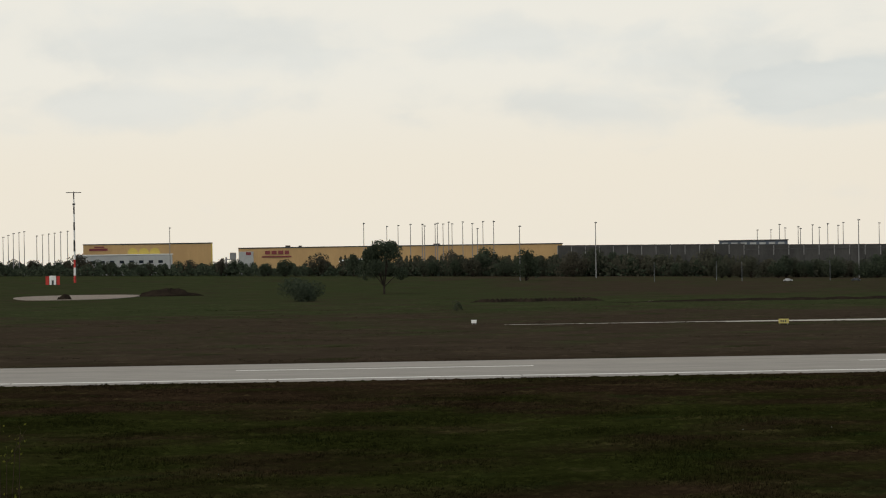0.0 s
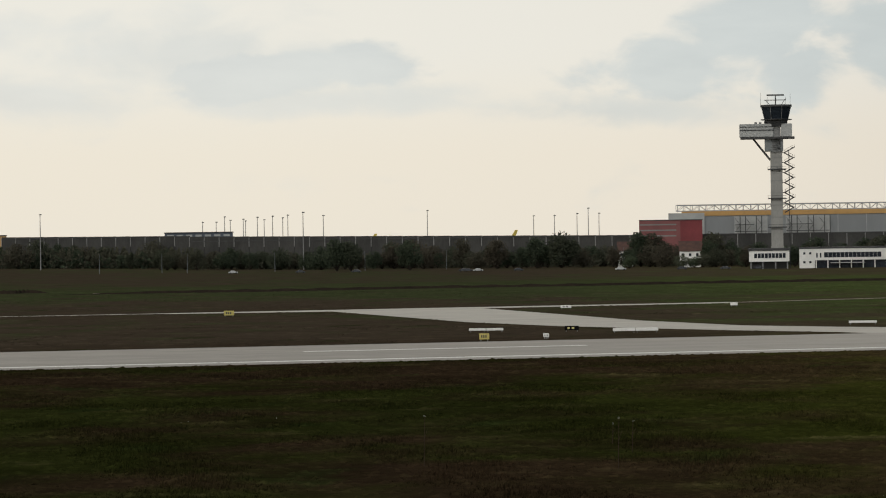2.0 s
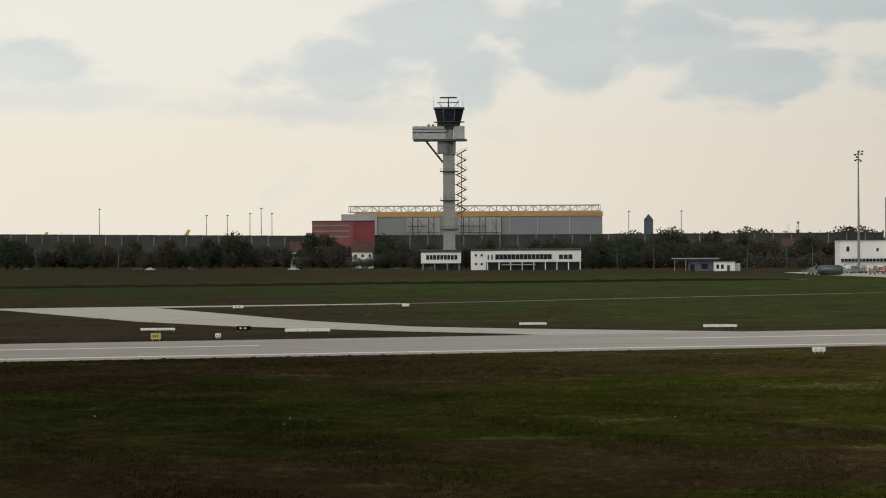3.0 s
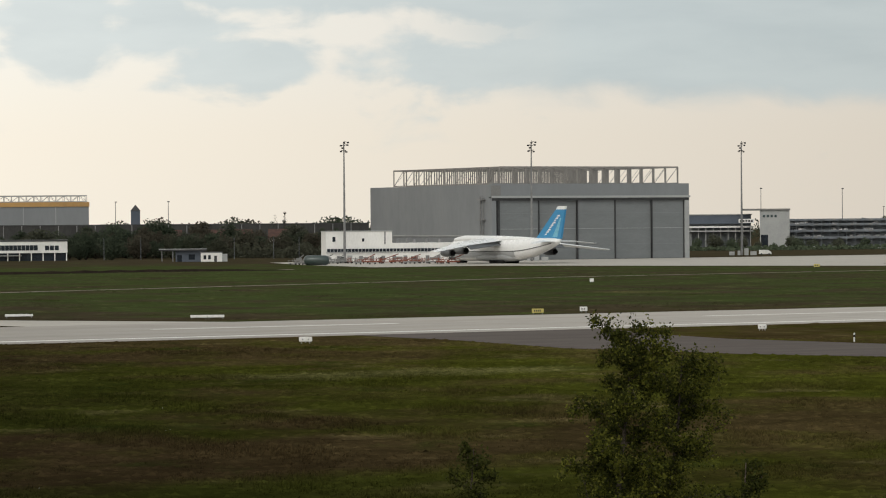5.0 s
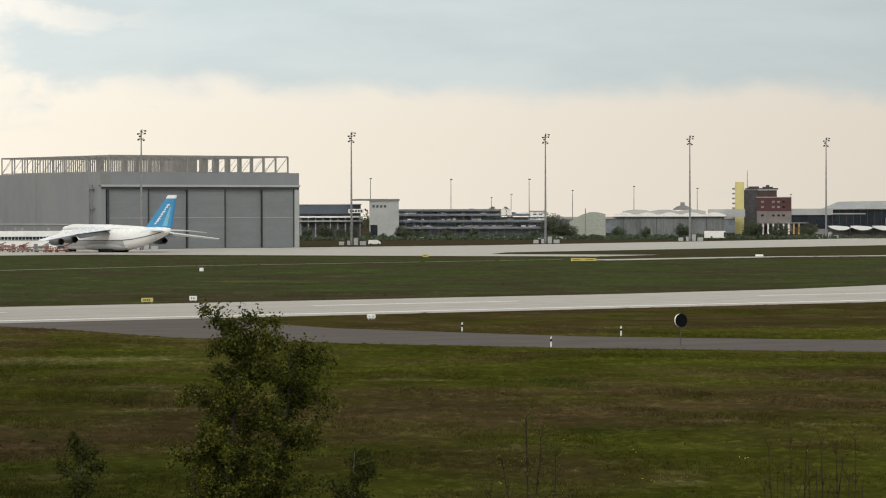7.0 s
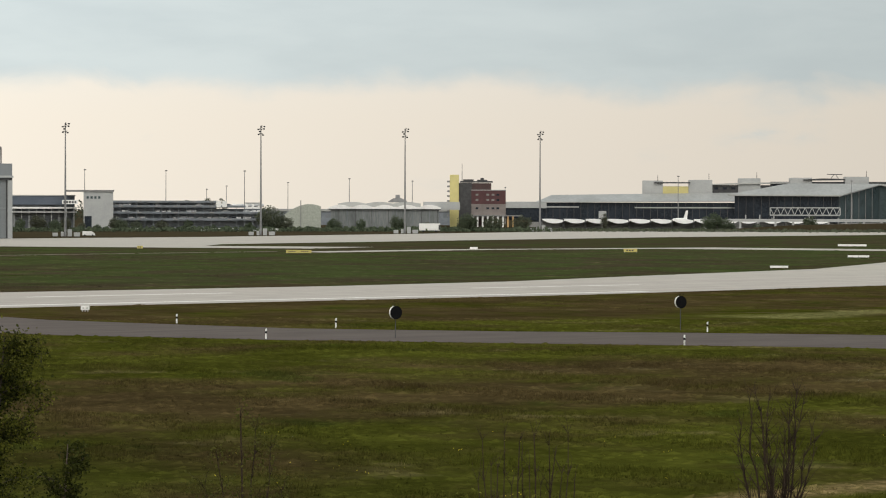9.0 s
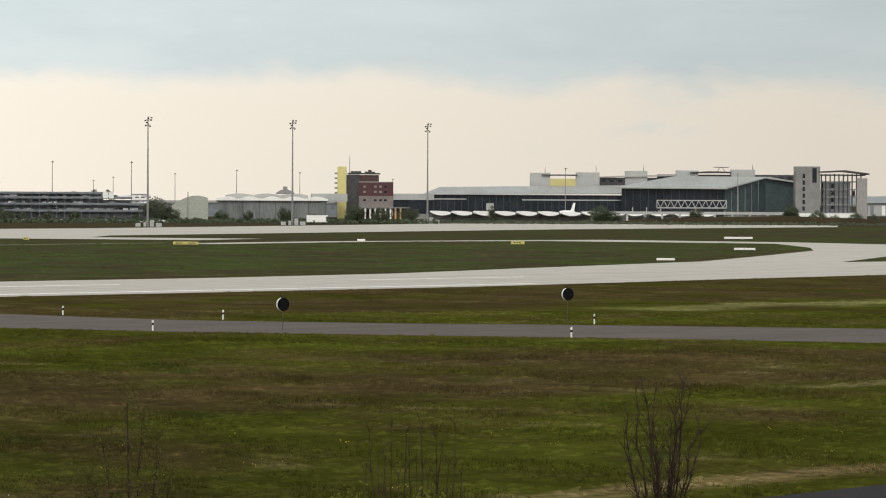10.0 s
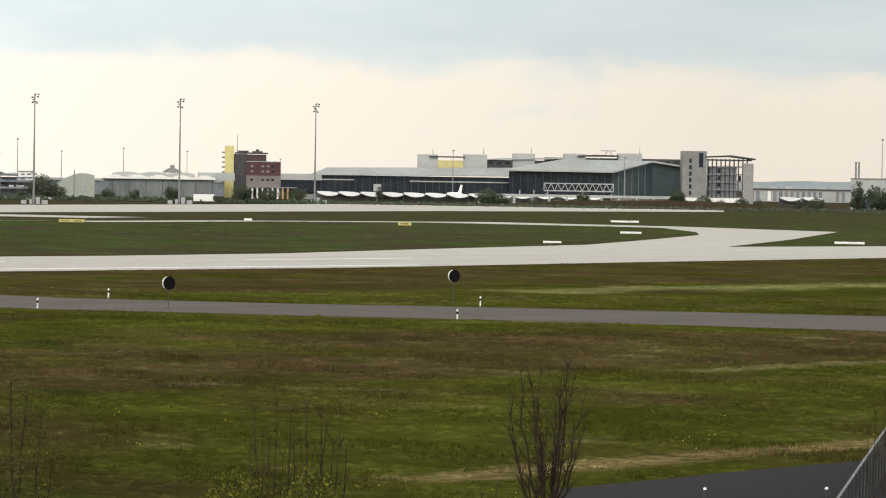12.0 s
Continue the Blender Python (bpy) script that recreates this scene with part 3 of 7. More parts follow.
def bushy(seed, height, width, material):
    """A bush or tree that is leafy almost to the ground, rounded, with an uneven top."""
    rng = np.random.default_rng(seed)
    wood, pts = Form(), []
    for k in range(14):
        a, q = rng.uniform(0, 2 * math.pi), rng.uniform(0, 1) ** 0.6
        c = np.array([q * width * 0.34 * math.cos(a), q * width * 0.34 * math.sin(a), height * (0.2 + (0.66 - 0.34 * q) * rng.uniform(0, 1))])
        r = width * rng.uniform(0.13, 0.22)
        wood.rod((0, 0, -0.2), tuple(c), height * 0.014, height * 0.004, 4)
        v = rng.normal(size=(130, 3))
        pts.append(c + v / np.linalg.norm(v, axis=1)[:, None] * (rng.uniform(0.1, 1, 130) ** 0.45)[:, None] * np.array([r, r, min(r, height * 0.24)]))
    v = rng.normal(size=(600, 3))
    pts.append(v / np.linalg.norm(v, axis=1)[:, None] * (rng.uniform(0.2, 1, 600) ** 0.4)[:, None] * np.array([width * 0.40, width * 0.40, height * 0.40]) + np.array([0, 0, height * 0.46]))
    pts = np.concatenate(pts)
    pts[:, 2] = np.maximum(pts[:, 2], 0.1)
    return wood.mesh("trunk", BARK), leaf_mesh("crown", pts, min(height, width) * 0.07, rng, material)


FAR_TREES = [bushy(10 + i, 10, w, LEAF_FAR) for i, w in enumerate((9.0, 11.5, 8.0, 10.5, 7.0, 13.0))]


def tree_belt(az0, az1, d0, d1, count, low, high, seed, label, group):
    rng = np.random.default_rng(seed)
    for i in range(count):
        k = (i + rng.uniform(-0.4, 0.4)) / count
        az, d = az0 + (az1 - az0) * k, d0 + (d1 - d0) * k + rng.uniform(-40, 40)
        x, y = site(az, d)
        h = rng.uniform(low, high) * (1.35 if rng.uniform() > 0.88 else 1.0)
        plant_tree(FAR_TREES[int(rng.integers(0, 6))], x, y, rng.uniform(0, 360), h / 10, label, group)


def hedge(name, az0, az1, d0, d1, height, count, seed, material, label):
    """Undergrowth too far off to tell its plants apart."""
    rng = np.random.default_rng(seed)
    k = rng.uniform(0, 1, count)
    az, d = az0 + (az1 - az0) * k, d0 + (d1 - d0) * k + rng.normal(0, 14, count)
    top = height * (0.55 + 0.45 * np.sin(k * 190 + 2 * np.sin(k * 71)) ** 2)
    z = rng.uniform(0, 1, count) ** 0.8 * top
    x, y = d * np.sin(np.radians(az)), d * np.cos(np.radians(az))
    g = np.array([ground_z(a, b) for a, b in zip(x, y)])
    v, f = blades(np.stack([x, y, z + g], 1), 1.7, rng)
    me = bpy.data.meshes.new(name)
    me.from_pydata(v.tolist(), [], f.tolist())
    me.materials.append(material)
    return tagged(new(name, me), label, "hedge", kind="stuff")


tree_belt(-5.0, 1.5, 1850, 1775, 46, 6, 11.5, 1, "dark bushy tree in the belt along the airfield edge", "trees along the airfield edge")
tree_belt(1.5, 8.3, 1785, 1712, 66, 9, 14, 11, "dark bushy tree in the belt along the airfield edge", "trees along the airfield edge")
tree_belt(8.0, 24.0, 1640, 1330, 120, 8, 13, 2, "dark bushy tree in the belt along the airfield edge", "trees along the airfield edge")
tree_belt(21.4, 26.7, 1760, 1740, 46, 13.8, 16.4, 21, "dark tree top above the barrier", "trees behind the barrier")
tree_belt(20.5, 26.6, 1440, 1400, 42, 10, 14.5, 3, "dark leafy tree behind the apron huts", "trees behind the apron")
hedge("thicket", 1.3, 8.6, 1795, 1715, 11.0, 20000, 44, LEAF_FAR, "tall dark thicket in front of the barrier")
hedge("western_undergrowth", -5.2, 8.5, 1850, 1715, 6.8, 20000, 46, LEAF_FAR, "dense dark undergrowth along the airfield edge")
hedge("undergrowth", 8.4, 26.5, 1660, 1340, 6.5, 26000, 4, LEAF_FAR, "dense dark undergrowth along the airfield edge")
hedge("far_woods", 21.0, 34.0, 2300, 2300, 16.0, 9000, 5, LEAF_FAR, "distant dark wood on the skyline")
hedge("eastern_hedge", 32.0, 41.8, 1540, 1590, 2.1, 9000, 6, LEAF_SHRUB, "low dark green shrubs behind the apron")
hedge("terminal_hedge", 41.8, 53.5, 1600, 1600, 1.3, 9000, 61, LEAF_SHRUB, "low green scrub in front of the terminal")


BUSHES = [bushy(300 + i, 10, w, LEAF_SHRUB) for i, w in enumerate((9.0, 11.5, 15.0, 5.0))]
EAST_SHRUBS = [(32.42, 1540, 6.0, 0), (32.72, 1545, 7.4, 1), (33.02, 1540, 5.0, 2), (33.22, 1545, 6.4, 0), (34.2, 1545, 5.6, 1), (34.9, 1545, 4.8, 2), (33.5, 1570, 3.8, 1), (33.78, 1570, 3.3, 0), (34.08, 1570, 6.9, 0), (34.45, 1570, 4.4, 2), (35.37, 1570, 5.4, 0), (35.82, 1570, 2.9, 2), (36.45, 1570, 4.1, 1), (36.82, 1570, 11.6, 1), (37.07, 1570, 6.6, 2), (37.96, 1570, 5.9, 1), (38.44, 1570, 6.0, 0), (39.08, 1570, 7.1, 1), (39.6, 1570, 4.4, 1), (40.33, 1570, 8.4, 1), (40.79, 1570, 6.7, 2), (41.31, 1610, 6.9, 2), (42.76, 1610, 8.8, 3), (44.69, 1610, 8.7, 1), (44.92, 1610, 5.9, 2), (46.41, 1610, 7.7, 0), (48.06, 1610, 9.9, 0), (48.53, 1610, 6.3, 2), (45.47, 1610, 3.4, 2), (47.26, 1610, 4.1, 2), (48.58, 1620, 5.8, 0), (48.83, 1620, 4.4, 2), (49.2, 1620, 5.7, 2), (50.2, 1620, 5.1, 0), (50.52, 1620, 6.3, 2), (51.23, 1620, 15.3, 3), (51.59, 1620, 12.5, 1), (51.88, 1620, 11.6, 0), (47.58, 1620, 3.3, 2), (49.5, 1620, 4.7, 2)]
for az, d, h, kind in EAST_SHRUBS:
    x, y = site(az, d)
    plant_tree(BUSHES[kind], x, y, 60 * h, h / 8.2, "dark green bushy tree leafy to the ground" if h > 6 else "dark green shrub on the verge", "bushes beyond the apron", "tree" if h > 6 else "shrub", "tree" if h > 6 else "shrub")

x, y = site(2.10, 1190)
plant_tree(broad_tree(41, 21, 21, 0.75, 8000, LEAF_FAR, trunk=0.15), x, y, 30, 1, "lone round-crowned dark tree in the field")
x, y = site(0.62, 1030)
plant_tree(broad_tree(42, 6.2, 19, 0.6, 5200, LEAF_FAR, trunk=0.05), x, y, 0, 1, "wide low dark bush in the field", name="bush", category="bush")
x, y = site(3.39, 817)
plant_tree(broad_tree(43, 2.6, 3.4, 0.35, 300, LEAF_FAR, trunk=0.05), x, y, 0, 1, "small dark bush in the field", name="bush", category="bush")

heap = Form()
rng = np.random.default_rng(9)
ring = [[(13 * k * math.cos(a) * (1 + 0.15 * math.sin(5 * a + 9 * k)), 9 * k * math.sin(a), 3.0 * (1 - k * k) * (0.8 + 0.3 * math.sin(3 * a + 7 * k)) - 0.1) for a in [2 * math.pi * i / 20 for i in range(20)]] for k in (1.0, 0.75, 0.5, 0.25, 0.05)]
heap.loft(ring)
hx, hy = site(-1.72, 1235)
ob = solid("earth_mound", heap, SOIL, "low dark mound of bare earth", "mound", soft=True)
ob.matrix_world = pose(hx, hy, ground_z(hx, hy), 0, 0, 0)
hx, hy = site(-3.55, 1170)
ob = copy_thing(ob, pose(hx, hy, ground_z(hx, hy), 0, 0, 40))
ob.scale = (0.25, 0.25, 0.7)
tagged(ob, "small dark mound of earth on the gravel")


# ---- hangar ----
def build_hangar():
    X0, X1, Y0, Y1, Z = 578.0, 664.0, 1052.0, 1153.0, 28.4
    h = thing("hangar", X0, Y0, 0, 0, label="huge grey metal aircraft hangar with sliding doors and roof trusses", category="hangar")
    W, D = X1 - X0, Y1 - Y0
    part("wall", Form().box(0, 0.6, 2, D, 0, Z), GREY, h, "grey clad side wall")
    part("wall", Form().box(0.6, W - 0.6, D - 0.6, D, 0, Z), GREY, h)
    part("wall", Form().box(W - 0.6, W, 2, D, 0, Z), GREY, h)
    part("roof", Form().box(0.6, W - 0.6, 2.6, D - 0.6, Z - 0.8, Z - 0.2), PALE_METAL, h)
    part("fascia", Form().box(-0.3, W + 0.3, -0.4, 2, 23.8, Z + 0.3), GREY, h, "deep grey fascia above the doors")
    part("door_rail", Form().box(-0.5, W + 0.5, -1.0, -0.4, 23.3, 24.1), LIGHT_GREY, h, "pale door rail")
    part("door_head", Form().box(-0.2, W + 0.2, -0.5, 0.2, 22.3, 23.3), DARK_STEEL, h, "dark gap over the doors")
    part("corner_pillar", Form().box(-0.4, 1.6, -0.4, 2, 0, 23.3), GREY, h)
    part("pillar_edge", Form().box(2.2, 3.2, -0.2, 1, 0, 22.6), DARK_STEEL, h, "dark slot beside the doors")
    part("fascia_end", Form().box(-0.6, 3.4, -0.7, -0.42, 24.2, Z - 0.4), PANEL_GREY, h, "weathered panel at the fascia end")
    part("corner_pillar", Form().box(W - 1.6, W + 0.4, -0.4, 2, 0, 23.8), LIGHT_GREY, h)
    edges = [3.2, 20.2, 37.0, 53.6, 70.0, W - 1.6]
    for i in range(5):
        a, b = edges[i] + 0.25, edges[i + 1] - 0.25
        door = part("door", Form().box(a, b, 0.4 + 0.5 * (i % 2), 0.8 + 0.5 * (i % 2), 0.1, 22.8), MID_GREY, h, "tall grey sliding hangar door")
        for z in (5.6, 11.6, 17.4):
            part("door_seam", Form().box(a + 0.2, b - 0.2, 0.3 + 0.5 * (i % 2), 0.4 + 0.5 * (i % 2), z, z + 0.16), LIGHT_GREY if z == 11.6 else GREY, door)
        part("door_edge", Form().box(b - 0.05, b + 0.42, 0.05, 0.5, 0.1, 22.8), DARK_STEEL, door, "dark vertical door edge")
    part("wall_band", Form().box(-0.3, 0, 6, D - 0.5, 9.0, 9.45), LIGHT_GREY, h, "pale band along the side wall")
    for k in range(1, 4):
        part("wall_rib", Form().box(-0.05, 0, 2 + k * 24.7, 2.1 + k * 24.7, 0, Z), GREY, h)
    part("ladder", Form().beam((-0.6, 6, 0), (-0.6, 6, 24), 0.3).beam((-0.6, 8, 0), (-0.6, 8, 24), 0.3).box(-1.4, 0, 5, 9, 22.5, 23).box(-1.4, 0, 5, 9, 15, 15.4).box(-1.4, 0, 5, 9, 7.6, 8), STEEL, h, "caged access ladder with landings")
    # roof trusses: open frames that run from front to back
    T0, T1 = Z, Z + 6.5
    xs = [4.0 + i * 5.6 for i in range(15)]
    for q, x in enumerate(xs):
        t = Form()
        t.beam((x, 1.5, T1), (x, D - 13, T1), 0.45)
        t.beam((x, 1.5, T0 + 0.4), (x, D - 13, T0 + 0.4), 0.4)
        n = 10
        for j in range(n + 1):
            yy = 1.5 + (D - 14.5) * j / n
            t.beam((x, yy, T0 - 0.3), (x, yy, T1), 0.5 if j == 0 else 0.36)
            if j < n and q in (0, 14):
                y2 = 1.5 + (D - 14.5) * (j + 1) / n
                t.beam((x, yy, T1), (x, y2, T0 + 0.4), 0.16)
        part("roof_truss", t, TRUSS_GREY, h, "open steel roof truss")
    for yy in (1.5, D - 13):
        t = Form()
        t.beam((xs[0], yy, T1), (xs[-1], yy, T1), 0.6)
        for a, b in zip(xs, xs[1:]):
            t.beam((a, yy, T0 + 0.3), (b, yy, T1), 0.1)
        part("edge_beam", t, TRUSS_GREY, h)


build_hangar()


def grass_bank(x0, x1, y, h, w, label):
    form = Form()
    n = 60
    top = [(x0 + (x1 - x0) * i / n, y + 3 * math.sin(i * 0.4), h * (0.6 + 0.4 * math.sin(i * 1.7) ** 2) * min(1.0, i / 6, (n - i) / 6)) for i in range(n + 1)]
    form.loft([[(x, yy - w, -0.1), (x, yy, z), (x, yy + w, -0.1)] for x, yy, z in top])
    solid("grass_bank", form, SOIL, label, "bank", kind="structure")


grass_bank(95, 430, 905, 0.9, 2.5, "long low dark bank across the grass")
grass_bank(60, 100, 950, 1.2, 2.0, "short low dark bank across the grass")
sheet("field_track", [(110, 921), (430, 911), (430, 915), (110, 926)], 0.06, GRAVEL, "pale gravel track behind the low bank", "track")


# ---- far lamps ----
def lamp_mast(height, label, group):
    ob = thing("light_mast", 0, 0, 0, 0, label=label, category="lamp mast", group=group)
    part("pole", Form().rod((0, 0, -0.5), (0, 0, height), 0.32, 0.16, 6), STEEL, ob)
    part("lamp_head", Form().box(-0.5, 0.9, -0.35, 0.35, height - 0.4, height + 0.15, 0.1).rod((0, 0, height), (0, 0, height + 0.5), 0.12, 0.05, 5), STEEL, ob)
    return ob


FAR_MASTS = ((-4.62, 27), (-4.53, 28), (-4.44, 29), (-4.34, 29.5), (-4.25, 30), (-4.03, 27.5), (-3.93, 28), (-3.82, 28.5), (-3.72, 29), (-3.61, 29.5), (-3.49, 30),
             (-1.69, 31), (1.75, 32), (2.16, 30), (2.36, 30.5), (2.58, 31), (2.79, 31), (2.83, 30), (3.02, 31), (3.06, 31.5), (3.16, 31), (3.26, 32), (3.32, 31),
             (3.51, 32), (3.68, 31), (3.77, 28), (3.87, 32), (4.06, 32), (8.73, 26), (8.97, 26), (9.12, 29), (9.22, 27), (9.45, 27.5), (9.49, 26.5), (9.70, 28.5), (9.82, 27),
             (9.97, 29), (10.15, 28), (10.24, 29.5), (10.87, 29), (12.72, 31), (14.61, 27), (14.98, 27), (15.38, 28), (15.58, 31), (15.77, 28), (22.11, 28), (23.04, 28))
proto = lamp_mast(30.0, "slim grey lamp mast on the far cargo apron", "lamp masts on the far apron")
for k, (az, h) in enumerate(FAR_MASTS):
    x, y = site(az, 1860)
    z = ground_z(x, y)
    ob = proto if k == 0 else copy_thing(proto, pose(x, y, z))
    ob.matrix_world = pose(x, y, z) @ Matrix.Diagonal((1, 1, (h + (0.9 if az < 6 else -0.4) - z) / 30.0, 1))
proto = lamp_mast(30.0, "tall grey lamp mast behind the belt of trees", "lamp masts behind the trees")
for k, (az, d, h) in enumerate(((4.52, 1560, 26.5), (5.87, 1650, 28.3), (10.51, 1560, 28))):
    x, y = site(az, d)
    ob = proto if k == 0 else copy_thing(proto, pose(x, y, ground_z(x, y)))
    ob.matrix_world = pose(x, y, ground_z(x, y)) @ Matrix.Diagonal((1, 1, h / 30.0, 1))
proto = lamp_mast(30.0, "grey double-headed lamp mast beyond the apron", "lamp masts beyond the apron")
for k, (az, d, h) in enumerate(((33.55, 1750, 31.5), (34.98, 1750, 31), (36.37, 1750, 31), (37.14, 1950, 26), (38.23, 1900, 28), (39.35, 1950, 27), (40.3, 2100, 22), (41.0, 2100, 24), (44.07, 1790, 29), (47.12, 1720, 26), (51.65, 1750, 38), (36.05, 2000, 24), (35.7, 2000, 22))):
    x, y = site(az, d)
    ob = proto if k == 0 else copy_thing(proto, pose(x, y, 0))
    ob.matrix_world = pose(x, y, 0) @ Matrix.Diagonal((1, 1, h / 30.0, 1))


def fence_posts():
    """Pale slim posts that stand in the tree belt."""
    base = thing("fence_mast", *site(8.0, 1500), label="slim pale pole standing in the tree belt", category="pole", group="poles in the tree belt")
    part("pole", Form().rod((0, 0, -0.3), (0, 0, 9), 0.13, 0.08, 5), DECK_SHADE, base)
    for az in (6.9, 8.45, 10.0, 11.6, 13.05, 14.75, 16.2, 21.9, 22.55, 23.4, 24.2, 24.9, 25.35):
        x, y = site(az, 1480 if az < 20 else 1330)
        copy_thing(base, pose(x, y, ground_z(x, y)))


fence_posts()


# ---- cargo area far to the west ----
def warehouse(name, az, dist, width, height, label, bays):
    ob = facing(name, az, dist, z=0, label=label, category="warehouse")
    w = width / 2
    part("wall", Form().box(-w, w, 0, 60, 0, height - 0.6), YELLOW, ob, "ochre metal cladding")
    part("roof", Form().box(-w - 0.3, w + 0.3, -0.3, 60.3, height - 0.6, height), DARK_STEEL, ob, "thin dark roof edge")
    for i in range(1, bays):
        x = -w + width * i / bays
        part("panel_rib", Form().box(x - 0.12, x + 0.12, -0.15, 0, 0, height - 0.6), YELLOW, ob)
    return ob


wh = warehouse("warehouse", -2.08, 1940, 77, 23.5, "ochre yellow cargo warehouse with a dark roof edge", 10)
part("sign_panel", Form().box(-35, -24, -0.3, -0.1, 19.4, 20.8).box(-32, -26, -0.3, -0.1, 21.2, 22.0), DULL_RED, wh, "faded red lettering bars")
part("corner_trim", Form().box(37.9, 38.7, -0.2, 0, 0, 22.8), BRIGHT_YELLOW, wh)
wh = warehouse("warehouse", 2.40, 1950, 196, 20.1, "long ochre yellow cargo warehouse with red sign", 20)
part("end_panel", Form().box(-97.9, -89, -0.3, 0, 0, 17.7), LIGHT_GREY, wh, "pale grey end panel")
for i, (a, b, z0, z1) in enumerate(((-93.5, -90.5, 15.6, 17.4), (-82, -79, 15.8, 18.0), (-78, -75, 15.8, 18.0), (-74, -71, 15.8, 18.0), (-70, -67.5, 15.8, 18.0), (-84, -66, 14.0, 14.8))):
    part("sign_bar", Form().box(a, b, -0.55, -0.3, z0, z1), DULL_RED, wh, "red sign bar")
part("roof_vent", Form().box(-70, -67, 10, 13, 20.1, 21.1).box(-62, -60, 10, 12, 20.1, 20.9).box(20, 24, 10, 13, 20.1, 20.9), DARK_STEEL, wh)

low = facing("office_block", -2.50, 1880, z=0, label="low whitish office block behind the trees", category="building")
part("wall", Form().box(-28, 28, 0, 20, 0, 16.6), LIGHT_GREY, low)
part("roof", Form().box(-28.4, 28.4, -0.4, 20.4, 16.6, 17.1), WHITE, low)
for i in range(9):
    part("window", Form().box(-25 + i * 5.6, -22.4 + i * 5.6, -0.12, 0.02, 11.8, 13.4), DARK_GLASS, low)
for i in range(3):
    arcs = [(2 + i * 6.4 + 3.1 + 3.1 * math.cos(radians(a)), 17.1 + 3.6 * math.sin(radians(a))) for a in range(0, 181, 20)]
    part("roof_gable", Form().slab_xz(arcs, 4, 16), BRIGHT_YELLOW, low, "bright yellow curved roof light")

gantry = facing("service_gantry", -0.62, 1800, z=0, label="grey steel service gantry with a platform", category="gantry")
part("leg", Form().beam((-2.4, 0, 0), (-2.4, 0, 14.5), 0.9), STEEL, gantry)
part("leg", Form().beam((2.4, 0, 0), (2.4, 0, 14.5), 0.9), STEEL, gantry)
part("platform", Form().box(-3.2, 3.2, -1.5, 1.5, 8, 8.5).box(-3.2, 3.2, -1.5, 1.5, 13, 13.5), STEEL, gantry)
part("cabin", Form().box(-0.4, 3.2, -1.4, 1.4, 13.5, 17.0, 0.15), STEEL, gantry)

box = facing("plant_room", 8.66, 1800, z=0, label="blue-grey rooftop block above the barrier", category="building")
part("wall", Form().box(-19, 19, 0, 12, 0, 19.2), BLUE_GREY, box)
part("roof", Form().box(-19.4, 19.4, -0.4, 12.4, 19.2, 19.8), DARK_STEEL, box)
for i in range(7):
    part("window", Form().box(-17.5 + i * 5.2, -14 + i * 5.2, -0.1, 0.02, 17.3, 18.4), LIGHT_GREY, box)


def barrier(points, top0, top1, label):
    """A long dark noise barrier in bays between pale posts."""
    (xa, ya), (xb, yb) = points
    length = math.hypot(xb - xa, yb - ya)
    turn = math.degrees(math.atan2(yb - ya, xb - xa))
    ob = thing("noise_barrier", xa, ya, turn, 0, label=label, category="barrier")
    n = int(length / 9.0)
    for i in range(n):
        a, b = length * i / n, length * (i + 1) / n
        t = top0 + (top1 - top0) * (i + 0.5) / n
        part("panel", Form().box(a + 0.1, b - 0.1, -0.25, 0.25, 0, t), DARK_WALL, ob)
        part("post", Form().box(a - 0.2, a + 0.2, -0.5, -0.2, t - 5.5, t - 0.4), STEEL, ob)
    part("coping", Form().box(0, length, -0.5, 0.5, min(top0, top1) - 0.4, min(top0, top1) + 0.05), DARK_STEEL, ob)


barrier((site(5.2, 1810), site(8.5, 1745)), 18.4, 17.6, "long dark noise barrier with pale posts")
barrier((site(8.5, 1742), site(16.0, 1640)), 17.2, 14.7, "long dark noise barrier with pale posts")
barrier((site(16.0, 1640), site(26.6, 1620)), 14.7, 14.5, "long dark noise barrier with pale posts")

mast = facing("striped_mast", -3.37, 1600, label="tall red and white banded mast with a crossbar", category="mast")
zs = [0, 3.6, 7.6, 11.5, 15.5, 21, 26, 30, 34, 38, 41.5, 44.8]
for i, (a, b) in enumerate(zip(zs, zs[1:])):
    part("band", Form().rod((0, 0, a), (0, 0, b), 0.62 - 0.03 * i, 0.59 - 0.03 * i, 8), (RED, WHITE)[i % 2] if i < 4 else (DARK_STEEL, WHITE)[i % 2], mast)
part("crossbar", Form().beam((-3.8, 0, 44.6), (3.8, 0, 44.6), 0.35).rod((0, 0, 44), (0, 0, 45.2), 0.3, 0.1).box(-0.7, 0.7, -0.7, 0.7, 38.5, 39.2), DARK_STEEL, mast)
hut = facing("equipment_hut", -3.76, 1560, label="white equipment hut between red panels", category="hut")
part("body", Form().box(-1.6, 1.6, 0, 3, 0.0, 4.4, 0.1), WHITE, hut)
part("door", Form().box(-0.5, 0.5, -0.08, 0.02, 0.0, 2.2), DARK_STEEL, hut)
for s in (-1, 1):
    part("red_panel", Form().box(s * 2.6 - 0.8, s * 2.6 + 0.8, 0.4, 0.8, 0, 4.2), RED, hut)

